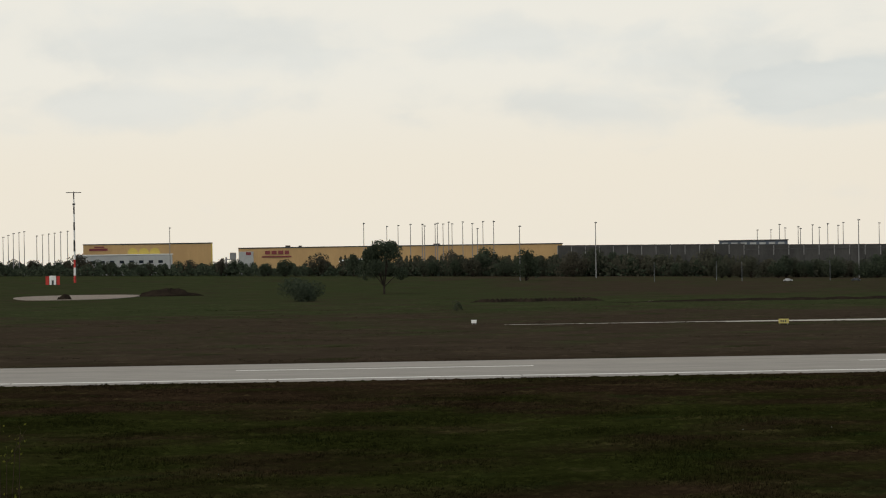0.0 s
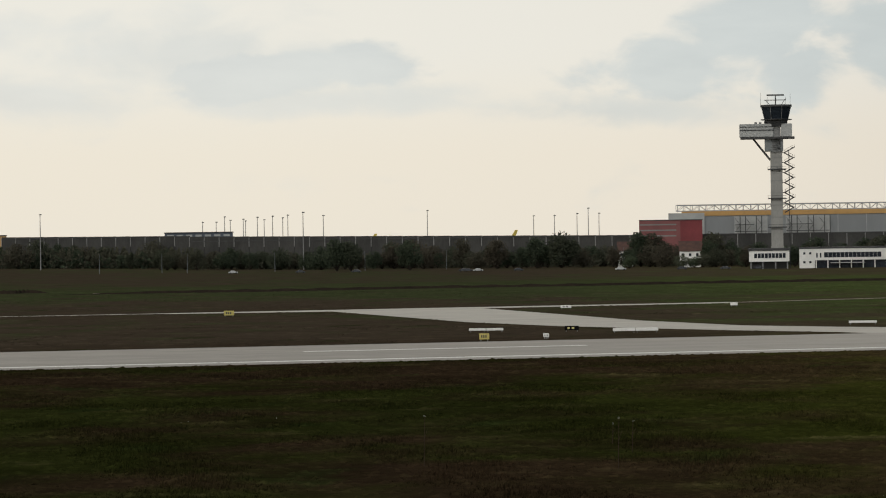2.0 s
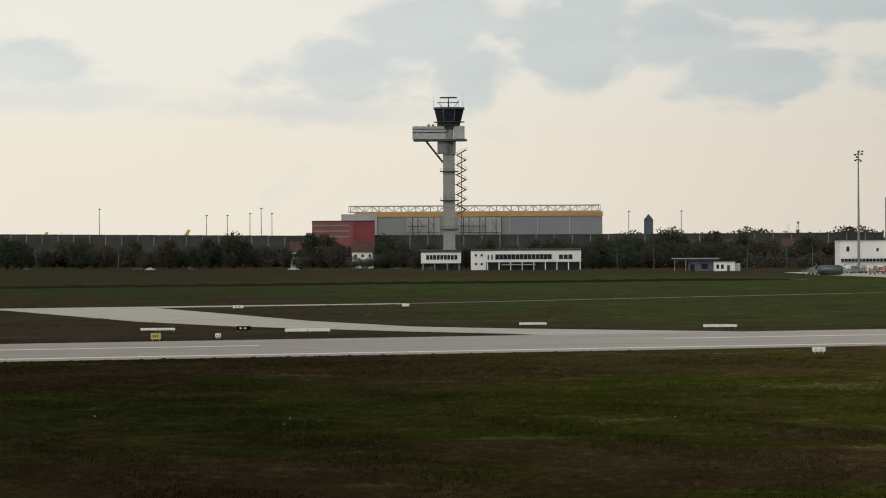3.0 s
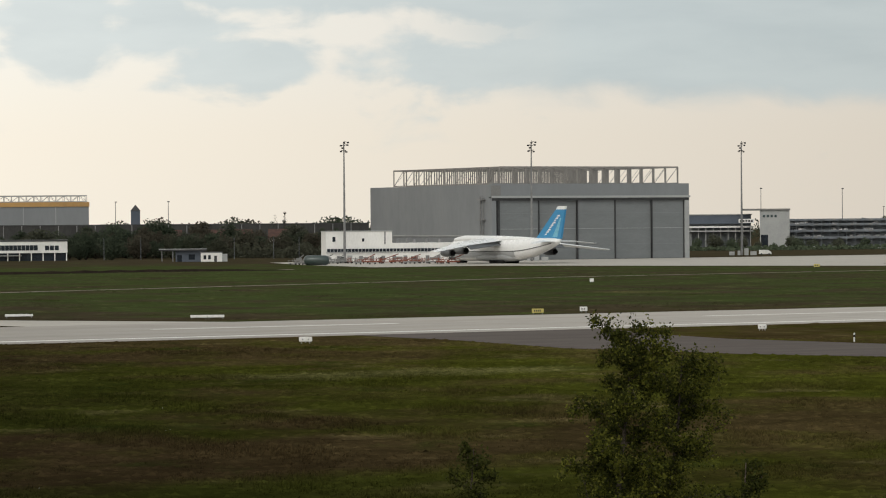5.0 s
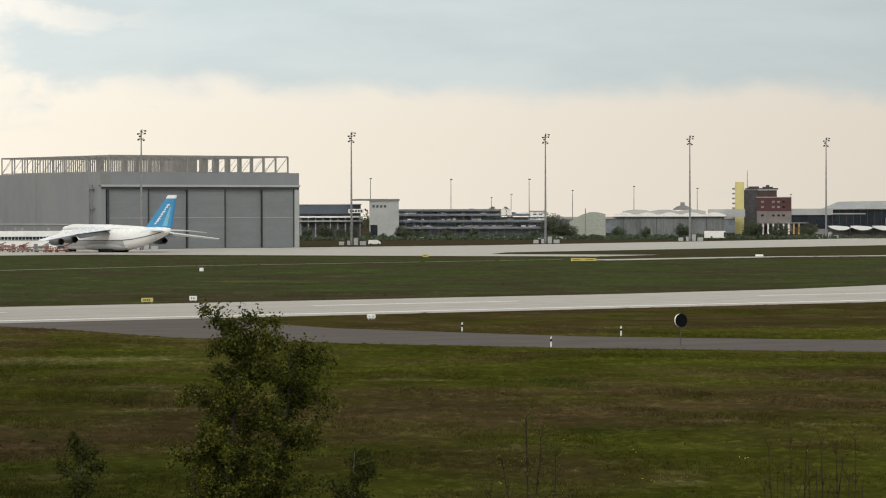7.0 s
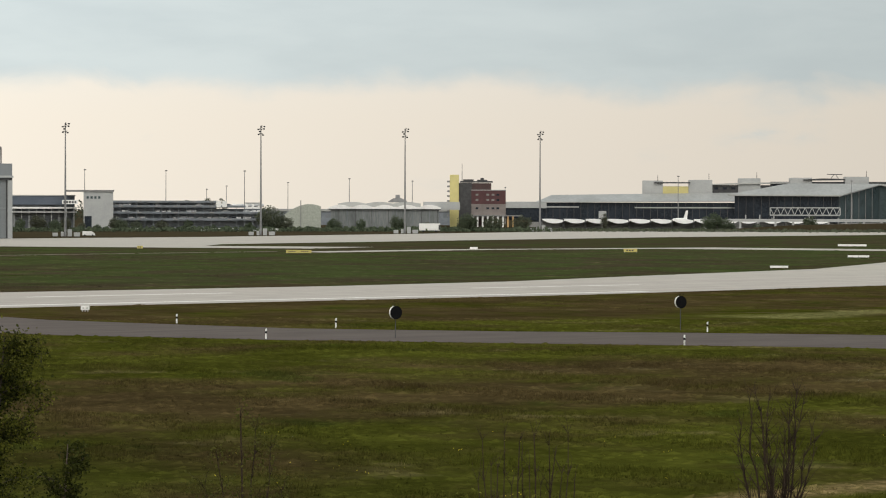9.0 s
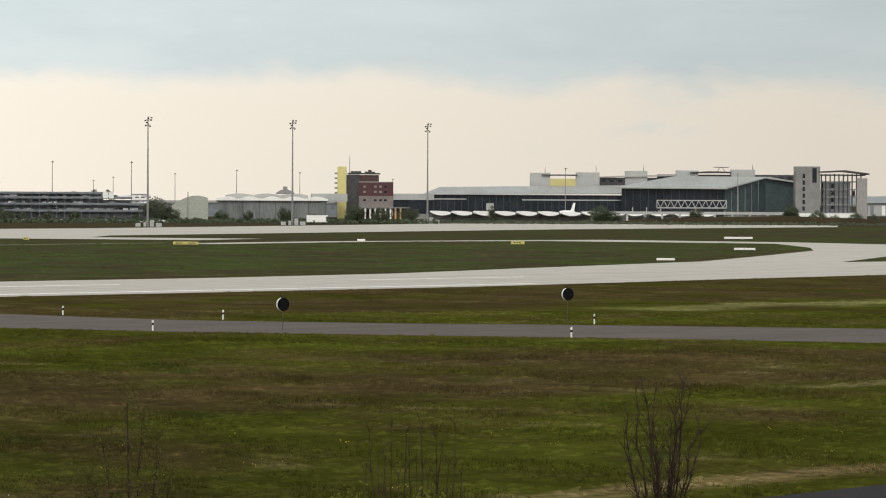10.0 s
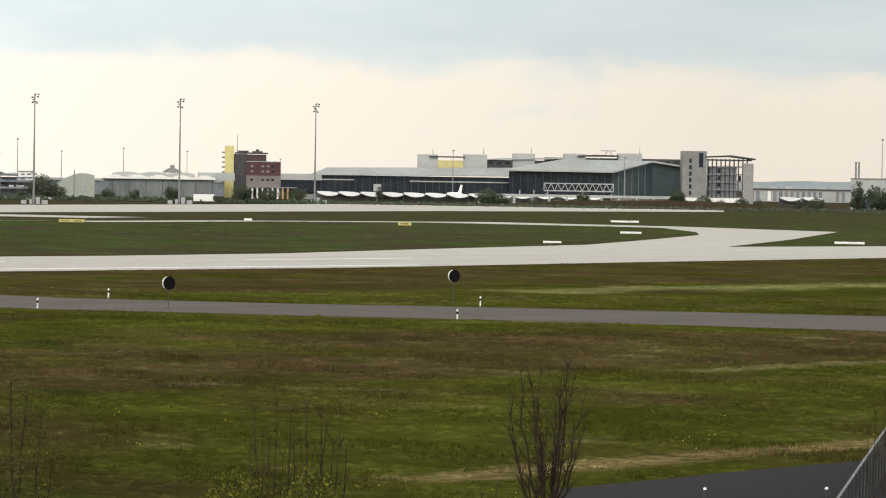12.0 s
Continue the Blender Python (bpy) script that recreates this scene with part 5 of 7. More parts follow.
# ---- the big freighter ----
def build_freighter():
    """A four-engined high-wing freighter, nose towards the hangar; local y runs from tail to nose."""
    p = thing("cargo_plane", 541.3, 978.0, 6.0, 0.04, label="huge white four-engined cargo plane with a blue tail fin", category="aeroplane")
    p.scale = (1, 1, 0.95)

    def ring(y, w, h, z, n=18):
        return [(w * math.copysign(abs(math.cos(a)) ** 0.8, math.cos(a)), y, z + h * math.copysign(abs(math.sin(a)) ** 0.85, math.sin(a))) for a in [2 * math.pi * i / n for i in range(n)]]
    hull = [(-34.5, 0.4, 0.5, 8.3), (-32, 1.3, 1.3, 7.9), (-27, 2.2, 2.2, 7.1), (-20, 3.1, 3.2, 6.0), (-12, 3.6, 3.9, 5.2), (-4, 3.65, 4.1, 4.9), (14, 3.65, 4.1, 4.9), (22, 3.6, 4.1, 4.9), (28, 3.2, 3.7, 4.6), (32, 2.2, 2.5, 3.9), (34, 0.8, 0.9, 3.4)]
    part("fuselage", Form().loft([ring(*q) for q in hull]), WHITE_GLOSS, p, soft=True)
    part("upper_deck", Form().loft([ring(y, w, h, z) for y, w, h, z in ((-22, 1.0, 0.3, 8.9), (-12, 2.0, 0.9, 8.8), (0, 2.6, 1.3, 8.8), (22, 2.6, 1.4, 8.8), (27, 2.0, 1.0, 8.4), (29, 0.6, 0.3, 7.8))]), WHITE_GLOSS, p, soft=True)
    part("belly", Form().loft([ring(y, w, h, z) for y, w, h, z in ((-13, 1.6, 0.6, 2.2), (-9, 3.2, 1.3, 2.2), (-6, 3.7, 1.6, 2.3), (6, 3.8, 1.7, 2.2), (11, 3.2, 1.3, 2.1), (15, 1.8, 0.7, 2.0))]), GREY_BELLY, p, "grey wheel fairing", soft=True)
    def skin(y, z, off):
        """The hull's half width at that station and height."""
        for (ya, wa, ha, za), (yb, wb, hb, zb) in zip(hull, hull[1:]):
            if ya <= y <= yb:
                k = (y - ya) / (yb - ya)
                w, h, zc = wa + (wb - wa) * k, ha + (hb - ha) * k, za + (zb - za) * k
                q = min(1.0, abs(z - zc) / h) ** (1 / 0.85)
                return w * math.sqrt(max(0.0, 1 - q * q)) ** 0.8 + off
        return 0.0
    stations = [(-31, 7.4), (-27, 6.5), (-22, 5.6), (-17, 4.9), (-12, 4.5), (-6, 4.35), (4, 4.3), (14, 4.3), (22, 4.3), (28, 4.1)]
    for s in (-1, 1):
        line, lower = Form(), Form()
        for (ya, za), (yb, zb) in zip(stations, stations[1:]):
            line.beam((s * skin(ya, za, 0.02), ya, za), (s * skin(yb, zb, 0.02), yb, zb), 0.24)
            for k in range(4 if ya >= -12 else 0):
                a0, a1 = za - 0.25 - 0.5 * k, za - 0.25 - 0.5 * (k + 1)
                b0, b1 = zb - 0.25 - 0.5 * k, zb - 0.25 - 0.5 * (k + 1)
                lower.add([(s * skin(ya, a0, 0.06), ya, a0), (s * skin(yb, b0, 0.06), yb, b0), (s * skin(yb, b1, 0.06), yb, b1), (s * skin(ya, a1, 0.06), ya, a1)], [(0, 1, 2, 3)])
        part("cheat_line", line, DARK_STEEL, p, "thin dark side line")
        part("lower_skin", lower, GREY_BELLY, p, "pale grey lower hull")
        part("crew_door", Form().box(s * 3.66 - 0.05, s * 3.66 + 0.05, 21.0, 22.0, 4.4, 6.2), GREY_BELLY, p)
    # fin, swept to the rear
    fin = part("tail_fin", Form().slab_xz([(-35.0, 9.0), (-20.5, 9.0), (-32.2, 19.4), (-37.4, 19.4)], -0.35, 0.35), BLUE, p, "bright blue tail fin")
    cap = part("fin_cap", Form().slab_xz([(-37.4, 19.4), (-32.2, 19.4), (-33.4, 20.6), (-37.8, 20.6)], -0.3, 0.3), WHITE_GLOSS, p)
    marks = Form()
    for k in range(9):
        t0, t1 = k / 9, (k + 0.62) / 9
        for s in (-0.38, 0.36):
            a, b = Vector((-25.5, 10.2)).lerp(Vector((-33.6, 17.6)), t0), Vector((-25.5, 10.2)).lerp(Vector((-33.6, 17.6)), t1)
            marks.slab_xz([(a.x, a.y), (b.x, b.y), (b.x - 1.0 - 0.5 * (k % 2), b.y + 0.25), (a.x - 1.3 - 0.4 * (k % 3), a.y + 0.2)], s, s + 0.02)
    swoosh = Form()
    for s in (-0.37, 0.35):
        swoosh.slab_xz([(-33, 9.6), (-30.2, 9.6), (-34.6, 16.4), (-35.4, 16.4)], s, s + 0.02)
    for m in (fin, cap, part("fin_bar", marks, WHITE_GLOSS, p, "pale bars on the fin"), part("fin_band", swoosh, surface("light_blue", (0.20, 0.50, 0.66), None, 0.4), p)):
        m.matrix_local = pose(0, 0, 0, 0, 0, 90)

    def wing(s, root, tip, zr, zt, yr, yt, x0, x1, thick):
        def sec(x, y, c, z, t):
            return [(s * x, y + c * 0.5, z), (s * x, y + c * 0.25, z + t), (s * x, y - c * 0.2, z + t * 0.7), (s * x, y - c * 0.5, z), (s * x, y - c * 0.2, z - t * 0.35), (s * x, y + c * 0.25, z - t * 0.45)]
        return Form().loft([sec(x0, yr, root, zr, thick), sec((x0 + x1) / 2, (yr + yt) / 2 + 0.6, (root + tip) / 2, (zr * 0.5 + zt * 0.5) + 0.35, thick * 0.7), sec(x1, yt, tip, zt, thick * 0.3)])
    for s in (-1, 1):
        part("wing", wing(s, 14.5, 4.2, 8.3, 4.6, 4.0, -11.5, 2.4, 36.6, 1.3), WHITE_GLOSS, p, "long drooping swept wing")
        # dark strip below the trailing edge stands for the wing's shade
        part("wing_shade", Form().loft([[(s * u, v, z) for v, z in ((yy + 0.9, zz), (yy - 1.5, zz - 1.3), (yy - 1.6, zz - 1.6), (yy + 0.8, zz - 0.5))] for u, yy, zz in ((3.2, -2.2, 8.2), (12.0, -5.8, 7.6), (20.0, -8.3, 6.8))]), ENGINE_GREY, p, "dark under-wing strip, painted as shade")
        part("tailplane", wing(s, 7.5, 3.2, 8.0, 7.2, -29.0, -35.5, 0.8, 13.5, 0.5), WHITE_GLOSS, p)
        for x, y, z in ((12.6, 5.0, 4.7), (21.6, 0.0, 4.0)):
            e = part("engine", Form().loft([[(s * x + r * math.cos(a), y + dy, z + r * math.sin(a)) for a in [2 * math.pi * i / 16 for i in range(16)]] for dy, r in ((4.6, 1.1), (4.2, 1.3), (2.5, 1.4), (0.5, 1.3), (-1.0, 1.0))]), ENGINE_GREY, p, "dark-mouthed jet engine", soft=True)
            part("fan", Form().rod((s * x, y + 4.55, z), (s * x, y + 4.7, z), 1.12, 1.12, 16), BLACK, e)
            part("exhaust", Form().rod((s * x, y - 1.0, z), (s * x, y - 2.6, z), 0.95, 0.35, 12), BLACK, e)
            part("fan_nozzle", Form().rod((s * x, y - 1.0, z), (s * x, y - 1.12, z), 1.32, 1.24, 14), DARK_STEEL, e, "dark rear nozzle")
            part("pylon", Form().box(s * x - 0.25, s * x + 0.25, y - 2.6, y + 2.2, z + 1.3, z + 2.7), GREY_BELLY, e)
        for k in range(5):
            part("wheel", Form().rod((s * 2.6, -4.5 + k * 1.75, 0.62), (s * 3.5, -4.5 + k * 1.75, 0.62), 0.62, 0.62, 12), RUBBER, p)
        for k in range(2):
            part("nose_wheel", Form().rod((s * 0.3, 23.5 + k * 1.8, 0.55), (s * 1.0, 23.5 + k * 1.8, 0.55), 0.55, 0.55, 12), RUBBER, p)
    part("gear_leg", Form().box(-3, -2.2, -4.5, 2.6, 0.6, 1.6).box(2.2, 3, -4.5, 2.6, 0.6, 1.6).box(-0.3, 0.3, 24, 25, 0.5, 1.8), DARK_STEEL, p)


build_freighter()


# ---- buildings beyond the apron to the east ----
ob = facing("logistics_hall", 32.95, 1620, z=0, label="long dark hall with a white canopy and slim columns", category="building")
part("upper_wall", Form().box(-26, 12, 0, 30, 12.6, 16.9), BLUE_GREY, ob, "dark blue-grey upper wall")
part("roof", Form().box(-26.4, 12.4, -0.4, 30.4, 16.9, 17.4), PALE_METAL, ob)
part("canopy", Form().box(-26, 13, -5, 2, 10.6, 11.4), WHITE, ob, "thin white canopy")
part("canopy", Form().box(-26, 13, -6, 2, 8.6, 9.2), LIGHT_GREY, ob)
part("lower_wall", Form().box(-26, 12, 3, 30, 0, 12.6), DECK_SHADE, ob)
for i in range(11):
    part("column", Form().box(-25.6 + i * 3.7, -25.2 + i * 3.7, -4.6, -4.2, 0, 10.6), LIGHT_GREY, ob)
ob = facing("hotel_block", 33.78, 1600, z=0, label="pale grey block with an overhanging flat roof", category="building")
part("body", Form().box(-7, 7.6, 0, 18, 0, 19.0, 0.1), LIGHT_GREY, ob)
part("roof", Form().box(-16, 8.0, -0.6, 18.6, 19.0, 19.9), PANEL_GREY, ob)
part("sign_board", Form().box(-17.5, -9.8, -0.6, 0, 12.9, 14.9), WHITE, ob, "white sign board with dark bars")
for i in range(5):
    part("sign_bar", Form().box(-16.8 + i * 1.35, -15.9 + i * 1.35, -0.68, -0.6, 13.4, 14.4), DARK_STEEL, ob)
for i in range(4):
    part("sign_letter", Form().box(-5.5 + i * 1.9, -4.4 + i * 1.9, -0.12, 0, 15.6, 16.8), TEAL_GLASS, ob, "small grey-green sign mark")
part("side_window", Form().box(-6.5, -3, -0.1, 0.02, 1, 7), DARK_GLASS, ob)

rng0 = np.random.default_rng(31)
ob = facing("parking_deck", 35.55, 1640, z=0, label="open dark multi-level parking deck full of cars", category="car park")
for k, z in enumerate((4.6, 8.0, 11.2, 13.6)):
    right = 37 if z < 9 else (24 if z < 13 else 10)
    part("deck", Form().box(-44, right, 0, 30, z, z + 0.4), DECK_GREY, ob)
    part("railing", Form().box(-44, right, -0.1, 0, z + 0.4, z + 1.15), DECK_GREY, ob)
    for q in range(26):
        if rng0.uniform() > 0.35:
            u = -43 + q * 3.05
            if u + 2.4 < right:
                part("railing_panel", Form().box(u, u + 2.2, -0.25, -0.12, z + 0.3, z + 1.0), (DECK_GREY, STEEL, DECK_SHADE)[q % 3], ob)
part("core", Form().box(-43, 9, 5.5, 29, 0, 13.8).box(9, 36, 5.5, 29, 0, 10.6), DECK_SHADE, ob)
for i in range(20):
    part("column", Form().box(-43.8 + i * 4.2, -43.5 + i * 4.2, 0.1, 0.4, 0, 14.5 if i < 13 else 11), DECK_GREY, ob)
for x in (9.2, 12.2):
    part("sign_board", Form().box(x, x + 2.4, -0.5, -0.3, 11.5, 14.6), WHITE, ob)


def car_mesh(material_name, colour):
    f = Form()
    f.loft([[(x, y, z) for x, z in ((-2.1, z0), (2.1, z0), (2.1 * k, z1), (-2.1 * k, z1))] for y, z0, z1, k in ((-0.85, 0.35, 0.85, 1.0), (0.85, 0.35, 0.85, 1.0))])
    f.loft([[(x, y, z) for x, z in ((-1.5, 0.85), (1.3, 0.85), (0.8, 1.4), (-1.0, 1.4))] for y in (-0.78, 0.78)])
    return f.mesh("body", surface(material_name, colour, None, 0.3, 0, 0.5, spec=0.5))


CARS = [car_mesh("white_car_paint", (0.75, 0.75, 0.75)), car_mesh("silver_car_paint", (0.45, 0.46, 0.47)), car_mesh("dark_car_paint", (0.03, 0.035, 0.045)), car_mesh("red_car_paint", (0.35, 0.04, 0.03))]
CAR_WHEELS = Form().rod((-1.3, -0.9, 0.32), (-1.3, 0.9, 0.32), 0.32, 0.32, 8).rod((1.3, -0.9, 0.32), (1.3, 0.9, 0.32), 0.32, 0.32, 8).mesh("wheel", RUBBER)
CAR_WORDS = ("white parked car", "silver parked car", "dark parked car", "red parked car")


def park_car(az, d, z, kind, turn, where):
    ob = facing("car", az, d, z=z, extra=turn, label=CAR_WORDS[kind] + where, category="car", group="parked cars")
    part("body", CARS[kind], None, ob)
    part("wheel", CAR_WHEELS, None, ob)


rng = np.random.default_rng(77)
for i in range(90):
    az = 34.1 + 2.65 * rng.uniform()
    park_car(az, 1642 + rng.uniform(0, 5), float(rng.choice([5.15, 8.55, 11.75])), int(rng.choice([0, 0, 0, 1, 1, 1, 2, 1, 2])), rng.choice([0, 90]), " on the parking deck")
for i in range(64):
    az = 32.9 + 4.4 * rng.uniform()
    park_car(az, 1555 + rng.uniform(-10, 40), 0, int(rng.choice([0, 0, 0, 1, 2])), rng.choice([0, 90, 20]), " on the verge behind the shrubs")
for i in range(12):
    az = 8 + 11 * rng.uniform()
    x, y = site(az, 1440 - 12 * (az - 8))
    park_car(az, 1440 - 12 * (az - 8), ground_z(x, y), 2 if i % 3 else 1, 0, " by the belt of trees")

ob = facing("pale_shed", 36.52, 1690, z=0, label="white shed on top of the car park", category="shed")
part("body", Form().box(-4, 4, 0, 8, 0, 13.4, 0.1), WHITE, ob)
part("roof", Form().box(-4.3, 4.3, -0.3, 8.3, 13.4, 13.8), STEEL, ob)
for az, w, h in ((35.35, 7, 18.5), (35.75, 9, 20), (36.0, 7, 18)):
    x, y = site(az, 1900)
    plant_tree(broad_tree(90 + int(az * 7), h, w, 0.9, 420, LEAF_SHRUB, trunk=0.1), x, y, 0, 1, "bare-looking tree beyond the car park")

ob = facing("vaulted_hall", 37.40, 1760, z=0, label="pale hall with a curved end wall", category="building")
arch = [(-10 + 20 * i / 14, 4 + 9.0 * math.sin(math.pi * (0.12 + 0.55 * i / 14))) for i in range(15)]
part("end_wall", Form().slab_xz([(-10, 0)] + arch + [(10, 0)], 0, 26), surface("pale_green_wall", (0.36, 0.38, 0.33), None, 0.6), ob)
part("gable_rib", Form().box(-1.2, -0.7, -0.3, 0, 0, 15), STEEL, ob)
ob = facing("exhibition_hall", 38.86, 1780, z=0, label="wide hall with a wavy white roof and grey glass wall", category="building")
part("wall", Form().box(-30, 30, 0, 50, 0, 10.4), surface("grey_hall_wall", (0.19, 0.20, 0.20), (0.09, 0.10, 0.10), 0.4, 0, 0.14, (1, 1, 0.15)), ob)
for i in range(14):
    part("mullion", Form().box(-30 + i * 4.55, -29.75 + i * 4.55, -0.25, 0, 0, 10.4), DARK_STEEL if i % 2 else DECK_GREY, ob)
part("eaves", Form().box(-31, 31, -1.2, 0, 9.9, 10.4), DARK_STEEL, ob, "dark eaves line")
wave = [(-31 + 62 * i / 48, 11.2 + 1.5 * abs(math.sin(math.pi * 5.0 * i / 48))) for i in range(49)]
part("roof", Form().slab_xz([(-31, 10.4)] + wave + [(31, 10.4)], -1.5, 30), WHITE, ob, "wavy white roof edge")
wave = [(-26 + 46 * i / 48, 13.4 + 0.9 * abs(math.sin(math.pi * 3.0 * i / 48))) for i in range(49)]
part("upper_roof", Form().slab_xz([(-26, 11.6)] + wave + [(20, 11.6)], 12, 44), PALE_METAL, ob)
part("dome", Form().slab_xz([(2, 14)] + [(2 + 10.5 * i / 10, 14.6 + 2.2 * math.sin(math.pi * i / 10)) for i in range(11)] + [(12.5, 14)], 20, 32), STEEL, ob)
part("lantern", Form().box(6, 8.5, 22, 24, 16, 18.3), STEEL, ob)
part("side_roof", Form().box(22, 42, 20, 60, 10.0, 14.4), LIGHT_GREY, ob)
ob = facing("rear_hall", 38.75, 1990, z=0, label="long pale flat-roofed hall behind the wavy roof", category="building")
part("wall", Form().box(-66, 60, 0, 40, 0, 8.4), DECK_GREY, ob)
part("roof", Form().box(-67, 61, -1, 41, 8.4, 9.8), PALE_METAL, ob, "pale metal roof edge")
for i in range(24):
    part("bay", Form().box(-64 + i * 5.2, -61 + i * 5.2, -0.2, 0, 4.5, 7.2), DECK_SHADE, ob)
ob = facing("white_trailer", 39.66, 1520, z=0, label="white lorry trailer parked beyond the apron", category="trailer")
part("box", Form().box(-5, 5, 0, 2.5, 0.9, 4.2, 0.08), WHITE, ob)
part("cab_end", Form().box(4.2, 5.05, -0.03, 2.53, 1.2, 3.6), DARK_STEEL, ob)
part("wheel", Form().rod((-3, 0, 0.5), (-3, 2.5, 0.5), 0.5, 0.5, 10).rod((3, 0, 0.5), (3, 2.5, 0.5), 0.5, 0.5, 10), RUBBER, ob)
ob = facing("service_van", 33.62, 1325, z=0, label="small white service vehicle on the apron", category="van")
part("body", Form().loft([[(x, y, z) for x, z in ((-2.6, 0.4), (2.6, 0.4), (2.4, 1.3), (1.2, 2.1), (-2.5, 2.1))] for y in (-0.9, 0.9)]), WHITE, ob)
part("wheel", Form().rod((-1.6, -0.95, 0.4), (-1.6, 0.95, 0.4), 0.4, 0.4, 8).rod((1.6, -0.95, 0.4), (1.6, 0.95, 0.4), 0.4, 0.4, 8), RUBBER, ob)

# ---- brick and yellow office tower ----
ob = facing("office_tower", 40.50, 1850, z=0, label="brick office tower with a pale yellow stair slab", category="building")
part("yellow_slab", Form().box(-15.6, -10.4, -1, 12, 0, 30.0, 0.1), PALE_YELLOW, ob, "pale yellow stair slab")
for i in range(8):
    part("balcony", Form().box(-17.2, -15.6, 0, 3, 6 + i * 2.8, 7.0 + i * 2.8), STEEL, ob)
part("main_block", Form().box(-10.4, 8.2, 2, 20, 0, 25.2), BRICK, ob, "dark brick block")
part("dark_core", Form().box(-10.3, -2.8, 1.2, 2.2, 4, 25.4), DARK_STEEL, ob)
part("roof_deck", Form().box(-9.8, 9.0, 1, 20, 25.6, 26.4), DARK_STEEL, ob)
part("roof_plant", Form().box(-8, -2, 5, 14, 26.4, 27.4).box(0, 6, 6, 12, 26.4, 27.2).box(2, 4, 6, 8, 27.2, 28.2), DARK_STEEL, ob)
part("aerial", Form().rod((-8.6, 6, 26), (-8.6, 6, 36.6), 0.25, 0.12, 6), STEEL, ob)
part("red_block", Form().box(-3.2, 16.5, 0, 16, 13.2, 21.0), surface("red_brick", (0.088, 0.038, 0.040), (0.07, 0.034, 0.035), 0.8, 0, 0.3), ob, "red brick upper block")
part("roof_edge", Form().box(-3.4, 16.7, -0.2, 16.2, 21.0, 21.4), LIGHT_GREY, ob)
part("grey_block", Form().box(-3.2, 16.5, 0.02, 16, 5.0, 13.2), surface("pink_grey_render", (0.22, 0.19, 0.178), None, 0.7, 0, 0.2), ob)
for z in (10.2, 15.0, 18.0):
    for x in (-0.8, 5.4, 8.4, 11.2):
        part("window", Form().box(x, x + 1.6, -0.1, 0.02, z, z + 1.1), DARK_GLASS if z < 14 or x > 9 else PANEL_GREY, ob)
for i in range(9):
    part("colonnade_pier", Form().box(-3 + i * 2.9, -2.0 + i * 2.9, -3, -2, 0, 6.4), WHITE if i < 7 else YELLOW, ob, "pale pier")
part("colonnade_roof", Form().box(-3.4, 26, -3.4, 0, 6.2, 6.8), STEEL, ob)
part("low_wing", Form().box(16.6, 38, 2, 14, 4, 11), DARK_GLASS, ob)
part("low_wing_roof", Form().box(16.5, 40, 1, 15, 11, 14.6), LIGHT_GREY, ob)


